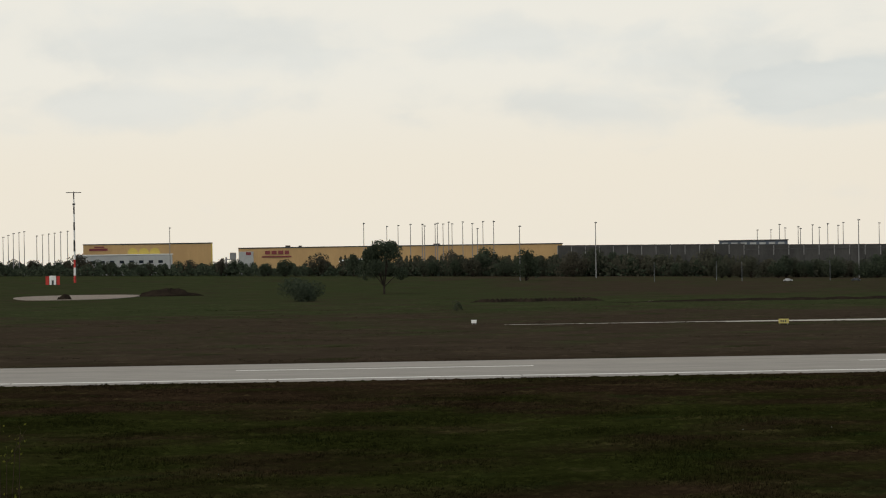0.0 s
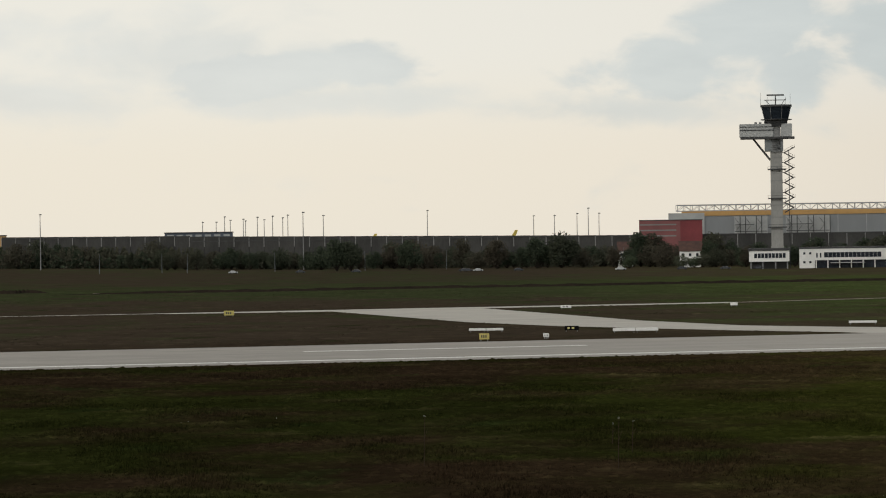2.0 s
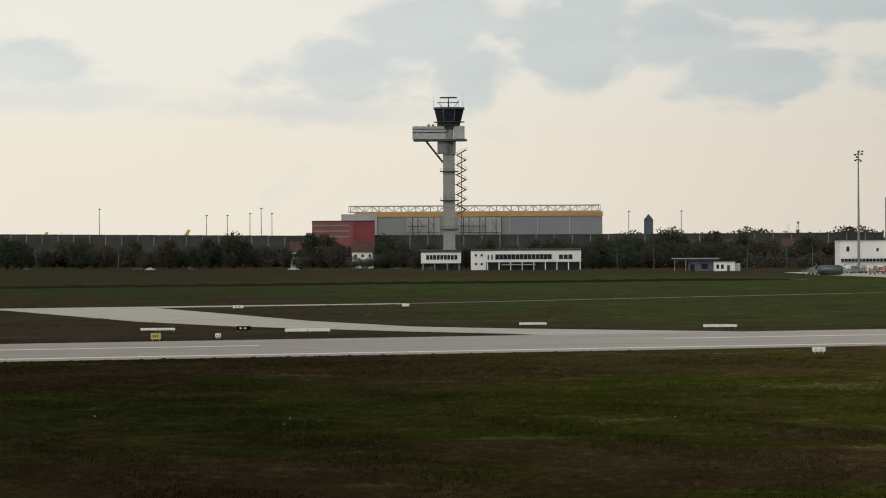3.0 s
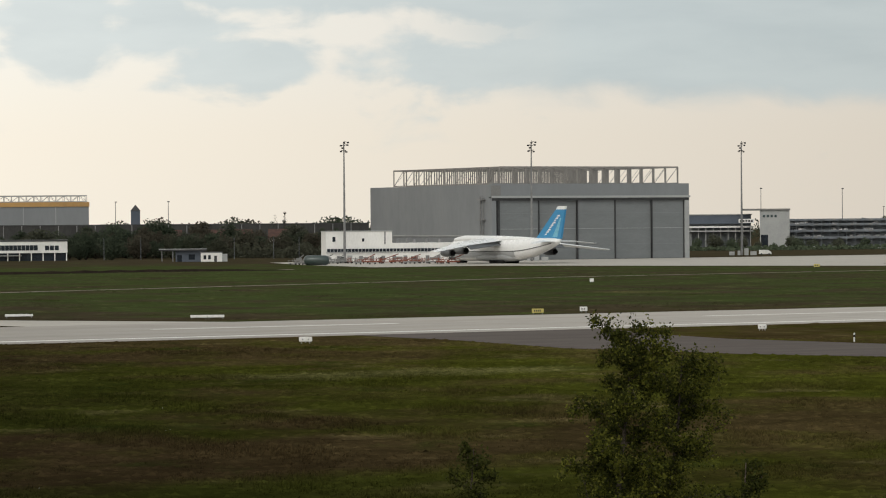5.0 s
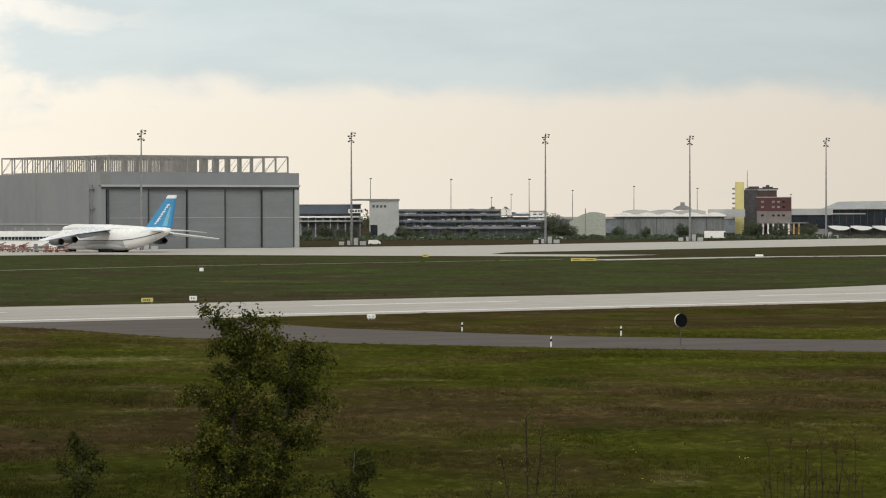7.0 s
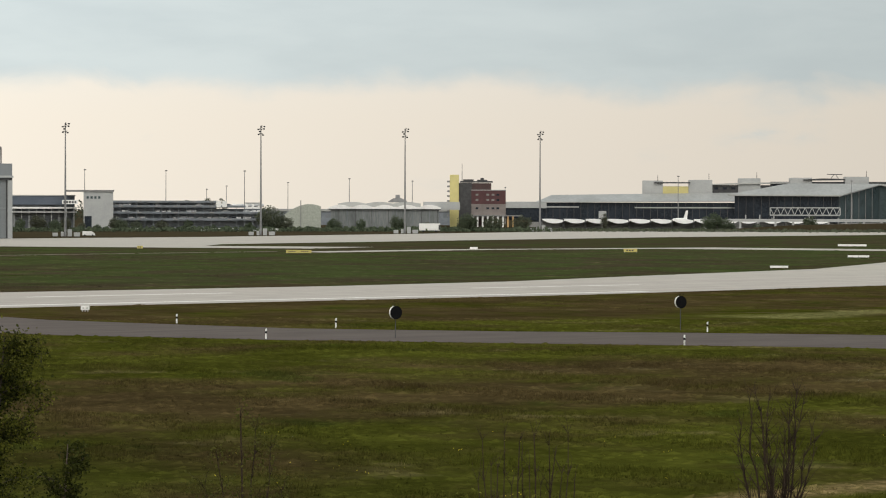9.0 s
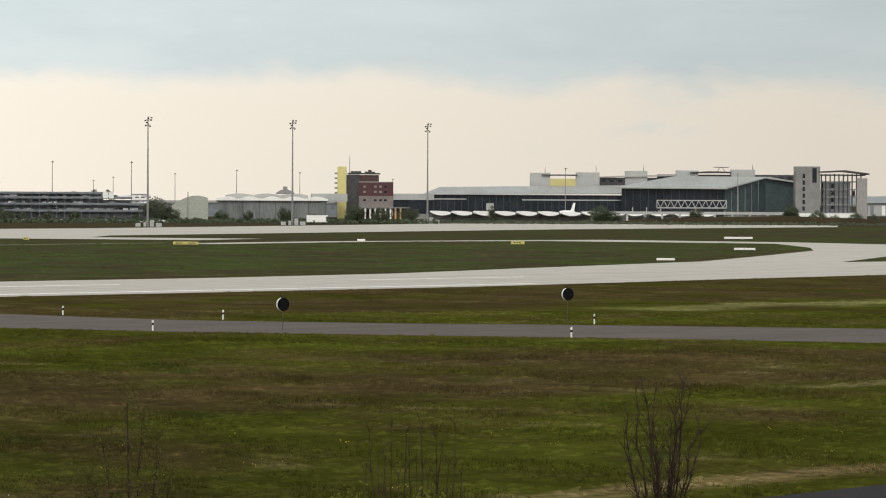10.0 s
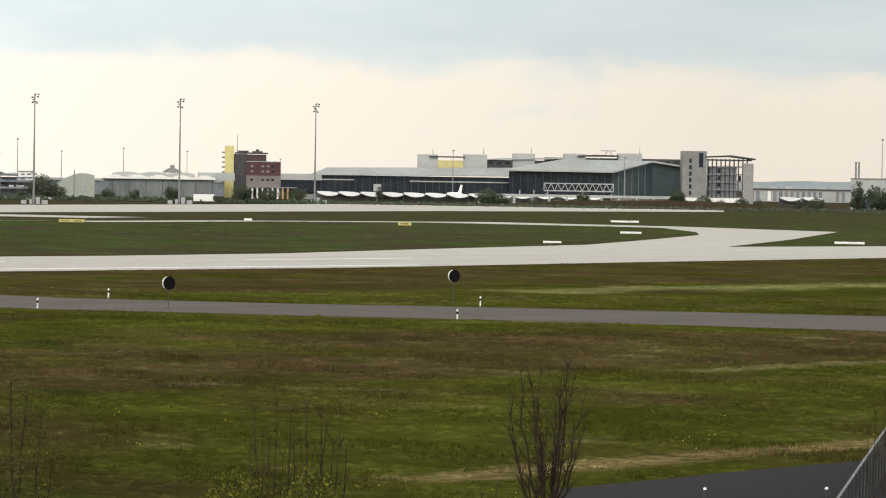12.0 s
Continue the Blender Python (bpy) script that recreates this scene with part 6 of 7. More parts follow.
# ---- terminal ----
def build_terminal():
    t = facing("terminal", 43.889, 1850, z=0, label="large airport terminal with sloping pale roofs and dark glass", category="terminal")
    part("roof", Form().add([(-76, 0, 14.0), (56, 0, 15.0), (56, 0, 15.5), (-76, 0, 14.5), (-68, 40, 18.6), (70, 40, 20.6), (70, 40, 20.0), (-68, 40, 18.0)],
                            [(0, 1, 2, 3), (3, 2, 5, 4), (4, 5, 6, 7), (7, 6, 1, 0), (0, 3, 4, 7), (1, 6, 5, 2)]), PALE_METAL, t, "long sloping pale metal roof")
    part("glass_wall", Form().box(-78, 52, 2, 38, 3.0, 14.2), DARK_GLASS, t, "long dark glass wall")
    for i in range(33):
        part("mullion", Form().box(-78 + i * 4, -77.7 + i * 4, 1.7, 2, 3, 14), DARK_STEEL, t)
    part("light_band", Form().box(-71, -51, 1.4, 1.7, 11.3, 12.0), LIGHT_GREY, t)
    part("light_band", Form().box(-19, 44, 1.4, 1.7, 11.0, 11.7), LIGHT_GREY, t)
    part("plinth", Form().box(-80, 140, -1, 2, 0, 3.0), PANEL_GREY, t)
    # the higher hall with a glazed gable turned to the east
    part("high_roof", Form().add([(34, -8, 19.0), (98, -8, 18.8), (124, 34, 25.4), (70, 34, 25.6), (34, -8, 18.2), (98, -8, 18.0), (124, 34, 24.8), (70, 34, 24.8)],
                                 [(0, 1, 2, 3), (7, 6, 5, 4), (0, 4, 5, 1), (1, 5, 6, 2), (2, 6, 7, 3), (3, 7, 4, 0)]), PALE_METAL, t, "high sloping metal roof")
    part("high_glass", Form().add([(38, -4, 3), (97, -4, 3), (97, -4, 18.0), (38, -4, 18.2), (40, 30, 3), (122, 32, 3), (122, 32, 24.4), (70, 32, 24.4)],
                                  [(0, 1, 2, 3), (0, 3, 7, 4), (4, 7, 6, 5), (2, 6, 7, 3)]), DARK_GLASS, t)
    part("gable_glass", Form().add([(97, -4, 3), (122, 32, 3), (122, 32, 24.6), (97, -4, 18.0), (97.4, -3, 3), (122.4, 33, 3), (122.4, 33, 24.6), (97.4, -3, 18)],
                                   [(0, 1, 2, 3), (7, 6, 5, 4), (0, 3, 7, 4), (1, 5, 6, 2), (3, 2, 6, 7), (0, 4, 5, 1)]), TEAL_GLASS, t, "grey-green glazed gable")
    part("rear_gable", Form().slab_xz([(116, 3), (139, 3), (139, 22), (124, 24.6), (116, 22.5)], 33, 34), TEAL_GLASS, t)
    part("rear_roof", Form().slab_xz([(123, 24.4), (124, 25.4), (140, 22.9), (140, 22.0)], 30, 60), PALE_METAL, t)
    for i in range(14):
        part("mullion", Form().box(40 + i * 4.4, 40.25 + i * 4.4, -4.3, -4.0, 3, 18), DARK_STEEL, t)
    for i in range(1, 6):
        x, y = 97 + 25 * i / 6, -4.4 + 36 * i / 6
        part("gable_mullion", Form().beam((x, y, 3), (x, y, 18 + 6.6 * i / 6), 0.3), STEEL, t)
    for x in (44, 52, 60, 80):
        part("entrance_post", Form().box(x, x + 0.6, -6, -5.4, 3, 7.4), LIGHT_GREY, t)
    # blocks behind the roofs
    for x0, x1, z0, z1, m, w in ((-15, -3, 16, 27.2, LIGHT_GREY, "pale stair block"), (-9, 12, 16, 23.8, PALE_YELLOW, "pale yellow wall"), (12, 26, 16, 27.6, LIGHT_GREY, "pale stair block"), (26, 60, 16, 24.6, DARK_STEEL, "dark louvred floor"),
                                 (41, 54, 18, 28.6, LIGHT_GREY, "pale stair block"), (71, 84, 20, 29.0, LIGHT_GREY, "pale stair block"), (103, 117, 20, 29.6, LIGHT_GREY, "pale stair block"), (60, 140, 18, 26.6, DARK_STEEL, "dark upper floor")):
        part("rear_block", Form().box(x0, x1, 44 - 0.6 * (m is LIGHT_GREY), 58, z0, z1, 0.1), m, t, w)
        for q in range(int((x1 - x0) / 5) if m is DARK_STEEL else 0):
            part("rear_window", Form().box(x0 + 1 + q * 5, x0 + 3.4 + q * 5, 43.85, 44.05, z1 - 2.6, z1 - 1.3), DARK_GLASS, t)
    part("rear_canopy", Form().box(-8, 13, 42, 60, 25.6, 26.3), DARK_STEEL, t)
    part("rear_canopy", Form().slab_xz([(79, 28.0), (90, 28.6), (103, 28.4), (103, 27.6), (79, 27.4)], 42, 60), DARK_STEEL, t)
    part("rear_canopy", Form().slab_xz([(26, 25.2), (44, 26.0), (71, 26.4), (71, 25.7), (26, 24.6)], 42, 60), PALE_METAL, t)
    part("roof_frame", Form().beam((95, 50, 28), (97, 50, 31), 0.3).beam((100, 50, 28), (98, 50, 31), 0.3).beam((93, 50, 31), (102, 50, 31), 0.4), DARK_STEEL, t)
    for x, z in ((-6, 27), (24, 28.0), (52, 28.6), (116, 29.4)):
        part("aerial", Form().rod((x, 50, z), (x, 50, z + 3.6), 0.18, 0.1, 5), DARK_STEEL, t)
    # open-frame east end
    part("stair_tower", Form().box(137, 151, -6, 10, 0, 31.2, 0.1), PANEL_GREY, t, "pale stair tower with slit windows")
    for i in range(6):
        part("stair_window", Form().box(141, 142.4, -6.12, -5.95, 6 + i * 3.7, 8.4 + i * 3.7), DARK_GLASS, t)
    part("stair_slot", Form().box(146.5, 149, -6.12, -5.95, 22, 30.2), DARK_GLASS, t)
    for z in (4.6, 9.0, 13.4, 17.8, 22.2, 26.0):
        part("frame_deck", Form().box(151, 177, -4, 14, z, z + 0.7), DARK_STEEL if z > 25 else STEEL, t)
    for x in (151.5, 154, 156.5, 159, 161.5, 164, 166.5, 169, 171.5, 174):
        part("frame_column", Form().box(x, x + 0.7, -4, -3.3, 0, 27), DARK_STEEL, t)
    part("frame_core", Form().box(153, 168.5, -3, 10, 0, 22.6), DECK_SHADE, t)
    for i in range(7):
        part("frame_screen", Form().box(151.5 + i * 3.6, 153.6 + i * 3.6, 2, 2.3, 5.4 + (i % 3) * 4.4, 8.8 + (i % 3) * 4.4), DARK_STEEL if i % 2 else PANEL_GREY, t)
        part("frame_brace", Form().beam((151.5 + i * 3.6, -3.8, 9 + (i % 4) * 4.3), (154.8 + i * 3.6, -3.8, 13.2 + (i % 4) * 4.3), 0.22), STEEL, t)
    for i in range(5):
        part("core_window", Form().box(157.5, 159, -3.12, -2.95, 3 + i * 4, 5.4 + i * 4), DARK_GLASS, t)
    part("end_wall", Form().box(172, 178, -4.2, 0, 0, 24.6), surface("pale_pink_panel", (0.30, 0.285, 0.28), None, 0.6), t)
    part("frame_roof", Form().slab_xz([(150, 28.4), (165, 29.2), (179, 27.4), (179, 26.6), (165, 28.2), (150, 27.6)], -6, 16), DARK_STEEL, t, "thin dark canopy roof")
    part("base_wall", Form().box(134, 172, -12, -8, 0, 4.6), WHITE, t)


build_terminal()

ob = facing("truss_bridge", 46.31, 1770, z=0, label="pale steel truss footbridge in front of the terminal", category="bridge")
tr = Form().beam((-19, 0, 11.6), (19, 0, 11.6), 0.55).beam((-19, 0, 7.6), (19, 0, 7.6), 0.55).beam((-19, 0, 7.6), (-19, 0, 11.6), 0.45).beam((19, 0, 7.6), (19, 0, 11.6), 0.45)
for i in range(10):
    x = -19 + 3.8 * i
    tr.beam((x, 0, 11.6), (x + 1.9, 0, 7.6), 0.34).beam((x + 1.9, 0, 7.6), (x + 3.8, 0, 11.6), 0.34)
part("truss", tr, LIGHT_GREY, ob)
part("deck", Form().box(-19, 19, 0.6, 4, 7.1, 7.7), STEEL, ob)
for x in (-18, 0, 18):
    part("pier", Form().box(x - 0.4, x + 0.4, 0.8, 1.6, 0, 6.2), STEEL, ob)


def tent(az, d, w):
    ob = facing("tent_roof", az, d, z=0, label="white vaulted fabric roof with a dark steel bow", category="tent", group="white fabric roofs")
    top = [(-w / 2 + w * i / 14, 5.5 + 0.35 * math.sin(math.pi * i / 14) - 0.05 * i) for i in range(15)]
    low = [(x, z - 0.2 - 2.1 * max(0.0, math.sin(math.pi * i / 14)) ** 0.8) for i, (x, z) in enumerate(top)]
    part("canopy", Form().slab_xz(top + [(x, z - 0.25) for x, z in reversed(top)], 0.4, 14), FABRIC, ob)
    part("front_sheet", Form().slab_xz(top + list(reversed(low)), 0.05, 0.35), FABRIC, ob, "hanging white front sheet")
    part("edge_tube", Form().rod((-w / 2, -0.1, 0), (-w / 2, -0.1, 5.4), 0.24, 0.24, 6), DARK_STEEL, ob, "dark support tube")
    bow = Form()
    for (a, b), (c, e) in zip(low[7:], low[8:]):
        bow.beam((a, -0.15, b - 0.2), (c, -0.15, e - 0.2), 0.4)
    part("bow", bow, DARK_STEEL, ob)
    part("rear_wall", Form().box(-w / 2, w / 2, 12, 13, 0, 4.6), PANEL_GREY, ob)


for i in range(9):
    tent(41.86 + i * 0.385, 1700, 12.2)
for i in range(4):
    tent(45.3 + i * 0.42, 1720, 11.4)
for i in range(2):
    tent(50.05 + i * 0.4, 1900, 12.5)
ob = facing("small_jet", 44.1, 1780, z=0, label="small white jet with an upright tail before the terminal", category="aeroplane")
ob.scale = (0.74, 0.74, 0.8)
part("fuselage", Form().loft([[(x, r * math.cos(a), 6.2 + r * math.sin(a)) for a in [2 * math.pi * i / 10 for i in range(10)]] for x, r in ((-6, 0.15), (-5, 0.7), (-2, 1.1), (3, 1.1), (6, 0.4))]), WHITE_GLOSS, ob, soft=True)
part("fin", Form().slab_xz([(2.6, 6.8), (5.4, 6.8), (6.2, 12.4), (4.6, 12.4)], -0.2, 0.2), WHITE_GLOSS, ob)
part("nose_gear", Form().box(-3, -2.7, -0.2, 0.2, 0, 5.4), DARK_STEEL, ob)
part("main_gear", Form().box(1.5, 1.8, -0.6, 0.6, 0, 5.4), DARK_STEEL, ob)
ob = facing("sign_tower", 42.73, 1690, z=0, label="small pale square sign on a post", category="sign")
part("board", Form().box(-2, 2, -0.2, 0.2, 6, 9.8), LIGHT_GREY, ob)
part("post", Form().box(-0.2, 0.2, -0.15, 0.15, 0, 6), STEEL, ob)

bank = Form()
bank.slab_xz([(-70, 0), (-62, 0.6), (-20, 3.2), (30, 4.4), (70, 3.4), (92, 0)], 0, 10)
ob = solid("embankment", bank, GRASS, "low grassy bank in front of the terminal", "bank", kind="structure")
bx, by = site(46.8, 1600)
ob.matrix_world = pose(bx, by, 0, 0, 0, -46.8)
road = Form().box(-62, 40, 0, 5, 4.6, 5.4).box(-62, 40, -0.2, 0, 5.4, 6.0)
for i in range(12):
    road.box(-60 + i * 9, -59 + i * 9, 0.5, 4, 0, 4.6)
ob = solid("ramp_road", road, LIGHT_GREY, "pale concrete ramp road on piers", "road", kind="structure")
bx, by = site(46.6, 1660)
ob.matrix_world = pose(bx, by, 0, 0, 0, -46.6)

ob = facing("plant_building", 51.55, 1700, z=0, label="pale grey plant building with twin chimneys", category="building")
part("body", Form().box(-13, 16, 0, 20, 0, 16.4, 0.1), LIGHT_GREY, ob)
part("roof", Form().box(-13.3, 16.3, -0.3, 20.3, 16.4, 17.0), STEEL, ob)
for x in (-10.6, -9.0):
    part("chimney", Form().rod((x, 8, 16), (x, 8, 25.6), 0.55, 0.45, 8), STEEL, ob, "slim steel chimney")
part("blue_door", Form().box(-8, -3, -0.1, 0.02, 0, 7), BLUE_GREY, ob)
for az, h in ((51.25, 10), (51.7, 11), (52.1, 10)):
    x, y = site(az, 1640)
    plant_tree(FAR_TREES[1], x, y, 0, h / 10, "dark green tree beside the plant building")
far = facing("distant_depot", 50.35, 2350, z=0, label="long low distant depot with pale bays", category="building")
part("body", Form().box(-46, 46, 0, 30, 0, 8.6), LIGHT_GREY, far)
part("roof", Form().box(-47, 47, -1, 31, 8.6, 9.4), DARK_STEEL, far)
for i in range(7):
    part("roof_unit", Form().box(-40 + i * 12, -35 + i * 12, 2, 6, 9.4, 10.4 + 0.5 * (i % 3)), LIGHT_GREY, far)
for i in range(22):
    part("bay", Form().box(-45 + i * 4.1, -42.6 + i * 4.1, -0.2, 0, 0.5, 7.6), (LIGHT_GREY, PANEL_GREY, WHITE, DECK_SHADE, DECK_GREY)[(i * i + i // 3) % 5], far)
hills = Form()
outline = [(-420 + 20 * i, 19 + 5 * math.sin(i * 0.31) + 2 * math.sin(i * 0.83 + 1)) for i in range(43)]
hills.slab_xz([(-420, 0)] + outline + [(420, 0)], 0, 150)
# the slope's pale blue is aerial haze put into its colour
ob = solid("far_hills", hills, surface("hazed_far_slope", (0.31, 0.345, 0.365), (0.27, 0.305, 0.33), 0.9, 0, 0.01), "wooded hills on the horizon, painted pale blue with haze", "hills", kind="structure")
bx, by = site(51.5, 4600)
ob.matrix_world = pose(bx, by, 0, 0, 0, -51.5)


# ---- airfield signs and lights ----
def board(az_xy, w, h, material, label, name="airfield_sign", bars=0, lift_by=0.25):
    x, y = az_xy
    az = math.degrees(math.atan2(x, y))
    ob = thing(name, x, y, -az, label=label, category="airfield sign", group="airfield signs")
    panels = max(1, round(w / 3.4))
    h = h * 0.74 if material is WHITE and w > 3 else h
    for k in range(panels):
        a, b = -w / 2 + w * k / panels, -w / 2 + w * (k + 1) / panels
        face = part("panel", Form().box(a + 0.02, b - 0.02, -0.12, 0.12, lift_by, lift_by + h, 0.04), material, ob)
        if bars:
            for i in range(bars):
                u = a + (b - a) * (0.2 + 0.6 * i / bars)
                part("bar", Form().box(u, u + (b - a) * 0.6 / bars * 0.6, -0.15, -0.12, lift_by + h * 0.3, lift_by + h * 0.72), (STEEL if material is WHITE else DARK_STEEL) if material is not BLACK else PALE_YELLOW, face)
        for u in (a + 0.2, b - 0.3):
            part("foot", Form().box(u, u + 0.1, -0.05, 0.05, -0.05, lift_by), STEEL, ob)
    return ob


WB, YB, KB = "low white board with its feet in the grass", "yellow guidance sign with black marks", "black location sign with small yellow marks"
for spot, w, h, m, lab, bars in (((42.3, 656.5), 1.1, 0.7, WHITE, WB, 0), ((98.7, 611.2), 2.0, 0.9, SIGN_YELLOW, YB, 3), ((106.5, 436.8), 1.45, 0.85, SIGN_YELLOW, YB, 3),
                                 ((116.9, 478.2), 5.3, 0.5, WHITE, WB, 0), ((128.6, 471.4), 2.2, 0.65, BLACK, KB, 2), ((135.6, 461.0), 6.8, 0.65, WHITE, WB, 0),
                                 ((167.5, 618.1), 2.2, 0.55, WHITE, WB, 2), ((200.7, 612.7), 1.5, 0.6, WHITE, WB, 0), ((177.3, 476.8), 4.4, 0.5, WHITE, WB, 0),
                                 ((197.8, 450.3), 5.2, 0.55, WHITE, WB, 0), ((248.1, 437.0), 1.9, 0.65, SIGN_YELLOW, YB, 4), ((258.2, 440.1), 1.25, 0.7, WHITE, WB, 2),
                                 ((506.0, 491.1), 4.0, 0.65, WHITE, WB, 0), ((620.7, 573.8), 5.6, 0.75, WHITE, WB, 0), ((776.7, 720.8), 9.3, 0.9, WHITE, WB, 0),
                                 ((631.5, 671.8), 3.9, 0.95, SIGN_YELLOW, YB, 3), ((587.1, 473.6), 7.0, 0.75, WHITE, WB, 0), ((539.4, 707.2), 7.0, 0.8, SIGN_YELLOW, YB, 4),
                                 ((629.7, 738.7), 2.4, 0.6, WHITE, WB, 0), ((383.6, 650.0), 1.0, 0.8, WHITE, WB, 0), ((543.6, 714.7), 4.7, 0.7, SIGN_YELLOW, YB, 4), ((551.0, 801.0), 1.8, 0.8, SIGN_YELLOW, YB, 2)):
    board(spot, w, h, m, lab, bars=bars)


def light_box(x, y, w):
    az = math.degrees(math.atan2(x, y))
    ob = thing("light_unit", x, y, -az, label="white runway light box on short legs", category="light unit", group="white light boxes")
    part("body", Form().box(-w / 2, w / 2, -0.35, 0.35, 0.22, 0.78, 0.07), WHITE, ob)
    for k in (-0.3, 0.0, 0.3):
        part("leg", Form().box(k * w - 0.06, k * w + 0.06, -0.2, 0.2, -0.02, 0.24), LIGHT_GREY, ob)
    for k in (-0.22, 0.22):
        part("lens", Form().rod((k * w, -0.35, 0.5), (k * w, -0.4, 0.5), 0.1, 0.1, 10), LIGHT_GREY, ob)


for x, y, w in ((167.1, 351.1, 1.6), (234.1, 352.9, 1.15), (116.8, 442.0, 0.85)):
    light_box(x, y, w)


def delineator(x, y):
    ob = thing("marker_post", x, y, 20, label="white roadside marker post with a black band", category="marker post", group="roadside marker posts")
    part("lower", Form().box(-0.09, 0.09, -0.06, 0.06, -0.05, 0.62, 0.02), WHITE, ob)
    part("band", Form().box(-0.093, 0.093, -0.063, 0.063, 0.62, 0.86), BLACK, ob, "black reflector band")
    part("cap", Form().add([(-0.09, -0.06, 0.86), (0.09, -0.06, 0.86), (0.09, 0.06, 0.86), (-0.09, 0.06, 0.86), (-0.09, -0.06, 1.06), (0.09, -0.06, 1.14), (0.09, 0.06, 1.14), (-0.09, 0.06, 1.06)],
                           [(0, 1, 5, 4), (1, 2, 6, 5), (2, 3, 7, 6), (3, 0, 4, 7), (4, 5, 6, 7), (3, 2, 1, 0)]), WHITE, ob)


for x, y in ((219.8, 311.9), (202.7, 271.4), (227.1, 290.7), (226.7, 233.2), (253.5, 257.1)):
    delineator(x, y)


def disc_sign(x, y, zc, turn):
    ob = thing("disc_sign", x, y, turn, label="black round board on a thin pole with white rim", category="sign", group="round boards by the road")
    part("pole", Form().rod((0, 0.1, -0.1), (0, 0.1, zc + 0.7), 0.045, 0.045, 6), DARK_STEEL, ob)
    face = [(0.66 * math.cos(a), zc + 0.72 * math.sin(a)) for a in [2 * math.pi * (i + 0.5) / 12 for i in range(12)]]
    part("board", Form().slab_xz(face, -0.16, -0.02), BLACK, ob)
    part("drum", Form().slab_xz([(u * 0.98, zc + (v - zc) * 0.98) for u, v in face], -0.02, 0.36), WHITE, ob, "white drum behind the black face")
    for k in range(-2, 3):
        part("spike", Form().beam((0.12 * k, 0.0, zc + 0.68), (0.2 * k, 0.05, zc + 0.98), 0.03), BLACK, ob)


disc_sign(214.9, 264.8, 2.75, -17)
disc_sign(254.4, 262.3, 3.2, -22)


def path_post(x, y):
    ob = thing("path_post", x, y, 0, label="short dark post with a white cap by the path", category="post", group="path posts")
    part("shaft", Form().rod((0, 0, -0.1), (0, 0, 0.42), 0.07, 0.07, 8), DARK_STEEL, ob)
    part("cap", Form().rod((0, 0, 0.42), (0, 0, 0.52), 0.09, 0.06, 8), WHITE, ob)


path_post(110.3, 97.1)
path_post(115.2, 94.0)


# ---- near plants on the mound ----
def stems_and_leaves(name, az, dist, label, seed, stems, leaf=0.0, leaf_count=0, leaf_mat=None, bark=TWIG, category="shrub"):
    """A shrub: stems given as (x0, z0, x1, z1, radius) in its own upright plane, with side twigs and leaves on them; z is height over the datum."""
    rng = np.random.default_rng(seed)
    x, y = site(az, dist)
    gz = ground_z(x, y)
    ob = thing(name, x, y, -az, gz, label=label, category=category)
    wood, tips = Form(), []
    for x0, z0, x1, z1, r in stems:
        p = Vector((x0, rng.uniform(-0.1, 0.1), z0 - gz))
        e = Vector((x1, rng.uniform(-0.25, 0.25), z1 - gz))
        mid = (p + e) / 2 + Vector((rng.normal(0, 0.05) + (x1 - x0) * 0.22, rng.normal(0, 0.05), 0))
        q0 = p
        n = 9
        for i in range(1, n + 1):
            t = i / n
            q = (1 - t) ** 2 * p + 2 * t * (1 - t) * mid + t * t * e + Vector((rng.normal(0, 0.011), rng.normal(0, 0.011), 0))
            wood.rod(q0, q, 1.3 * r * (1 - 0.75 * (t - 1 / n)), 1.3 * r * (1 - 0.75 * t), 5)
            if t > 0.2:
                for _ in range(4):
                    d = (q - q0).normalized() + Vector((rng.normal(0, 0.5), rng.normal(0, 0.5), rng.uniform(-0.1, 0.5)))
                    ln = rng.uniform(0.08, 0.26) * (1.15 - t * 0.6)
                    w = q + d.normalized() * ln
                    wood.rod(q, w, r * 0.3 * (1.2 - t) + 0.002, 0.0014, 3)
                    tips += [tuple(q), tuple((q + w) / 2), tuple(w)]
                    if rng.uniform() > 0.5:
                        w2 = w + (d.normalized() + Vector(rng.normal(0, 0.5, 3))).normalized() * ln * 0.6
                        wood.rod(w, w2, 0.0018, 0.0007, 3)
                        tips.append(tuple(w2))
            q0 = q
        tips.append(tuple(e))
    part("branch_work", wood, bark, ob)
    if leaf_count:
        tp = np.array(tips)
        pts = tp[rng.integers(0, len(tp), leaf_count)] + rng.normal(0, 0.045, (leaf_count, 3))
        part("leaves", leaf_mesh("leaves", pts, leaf, rng, leaf_mat), None, ob)
    return ob


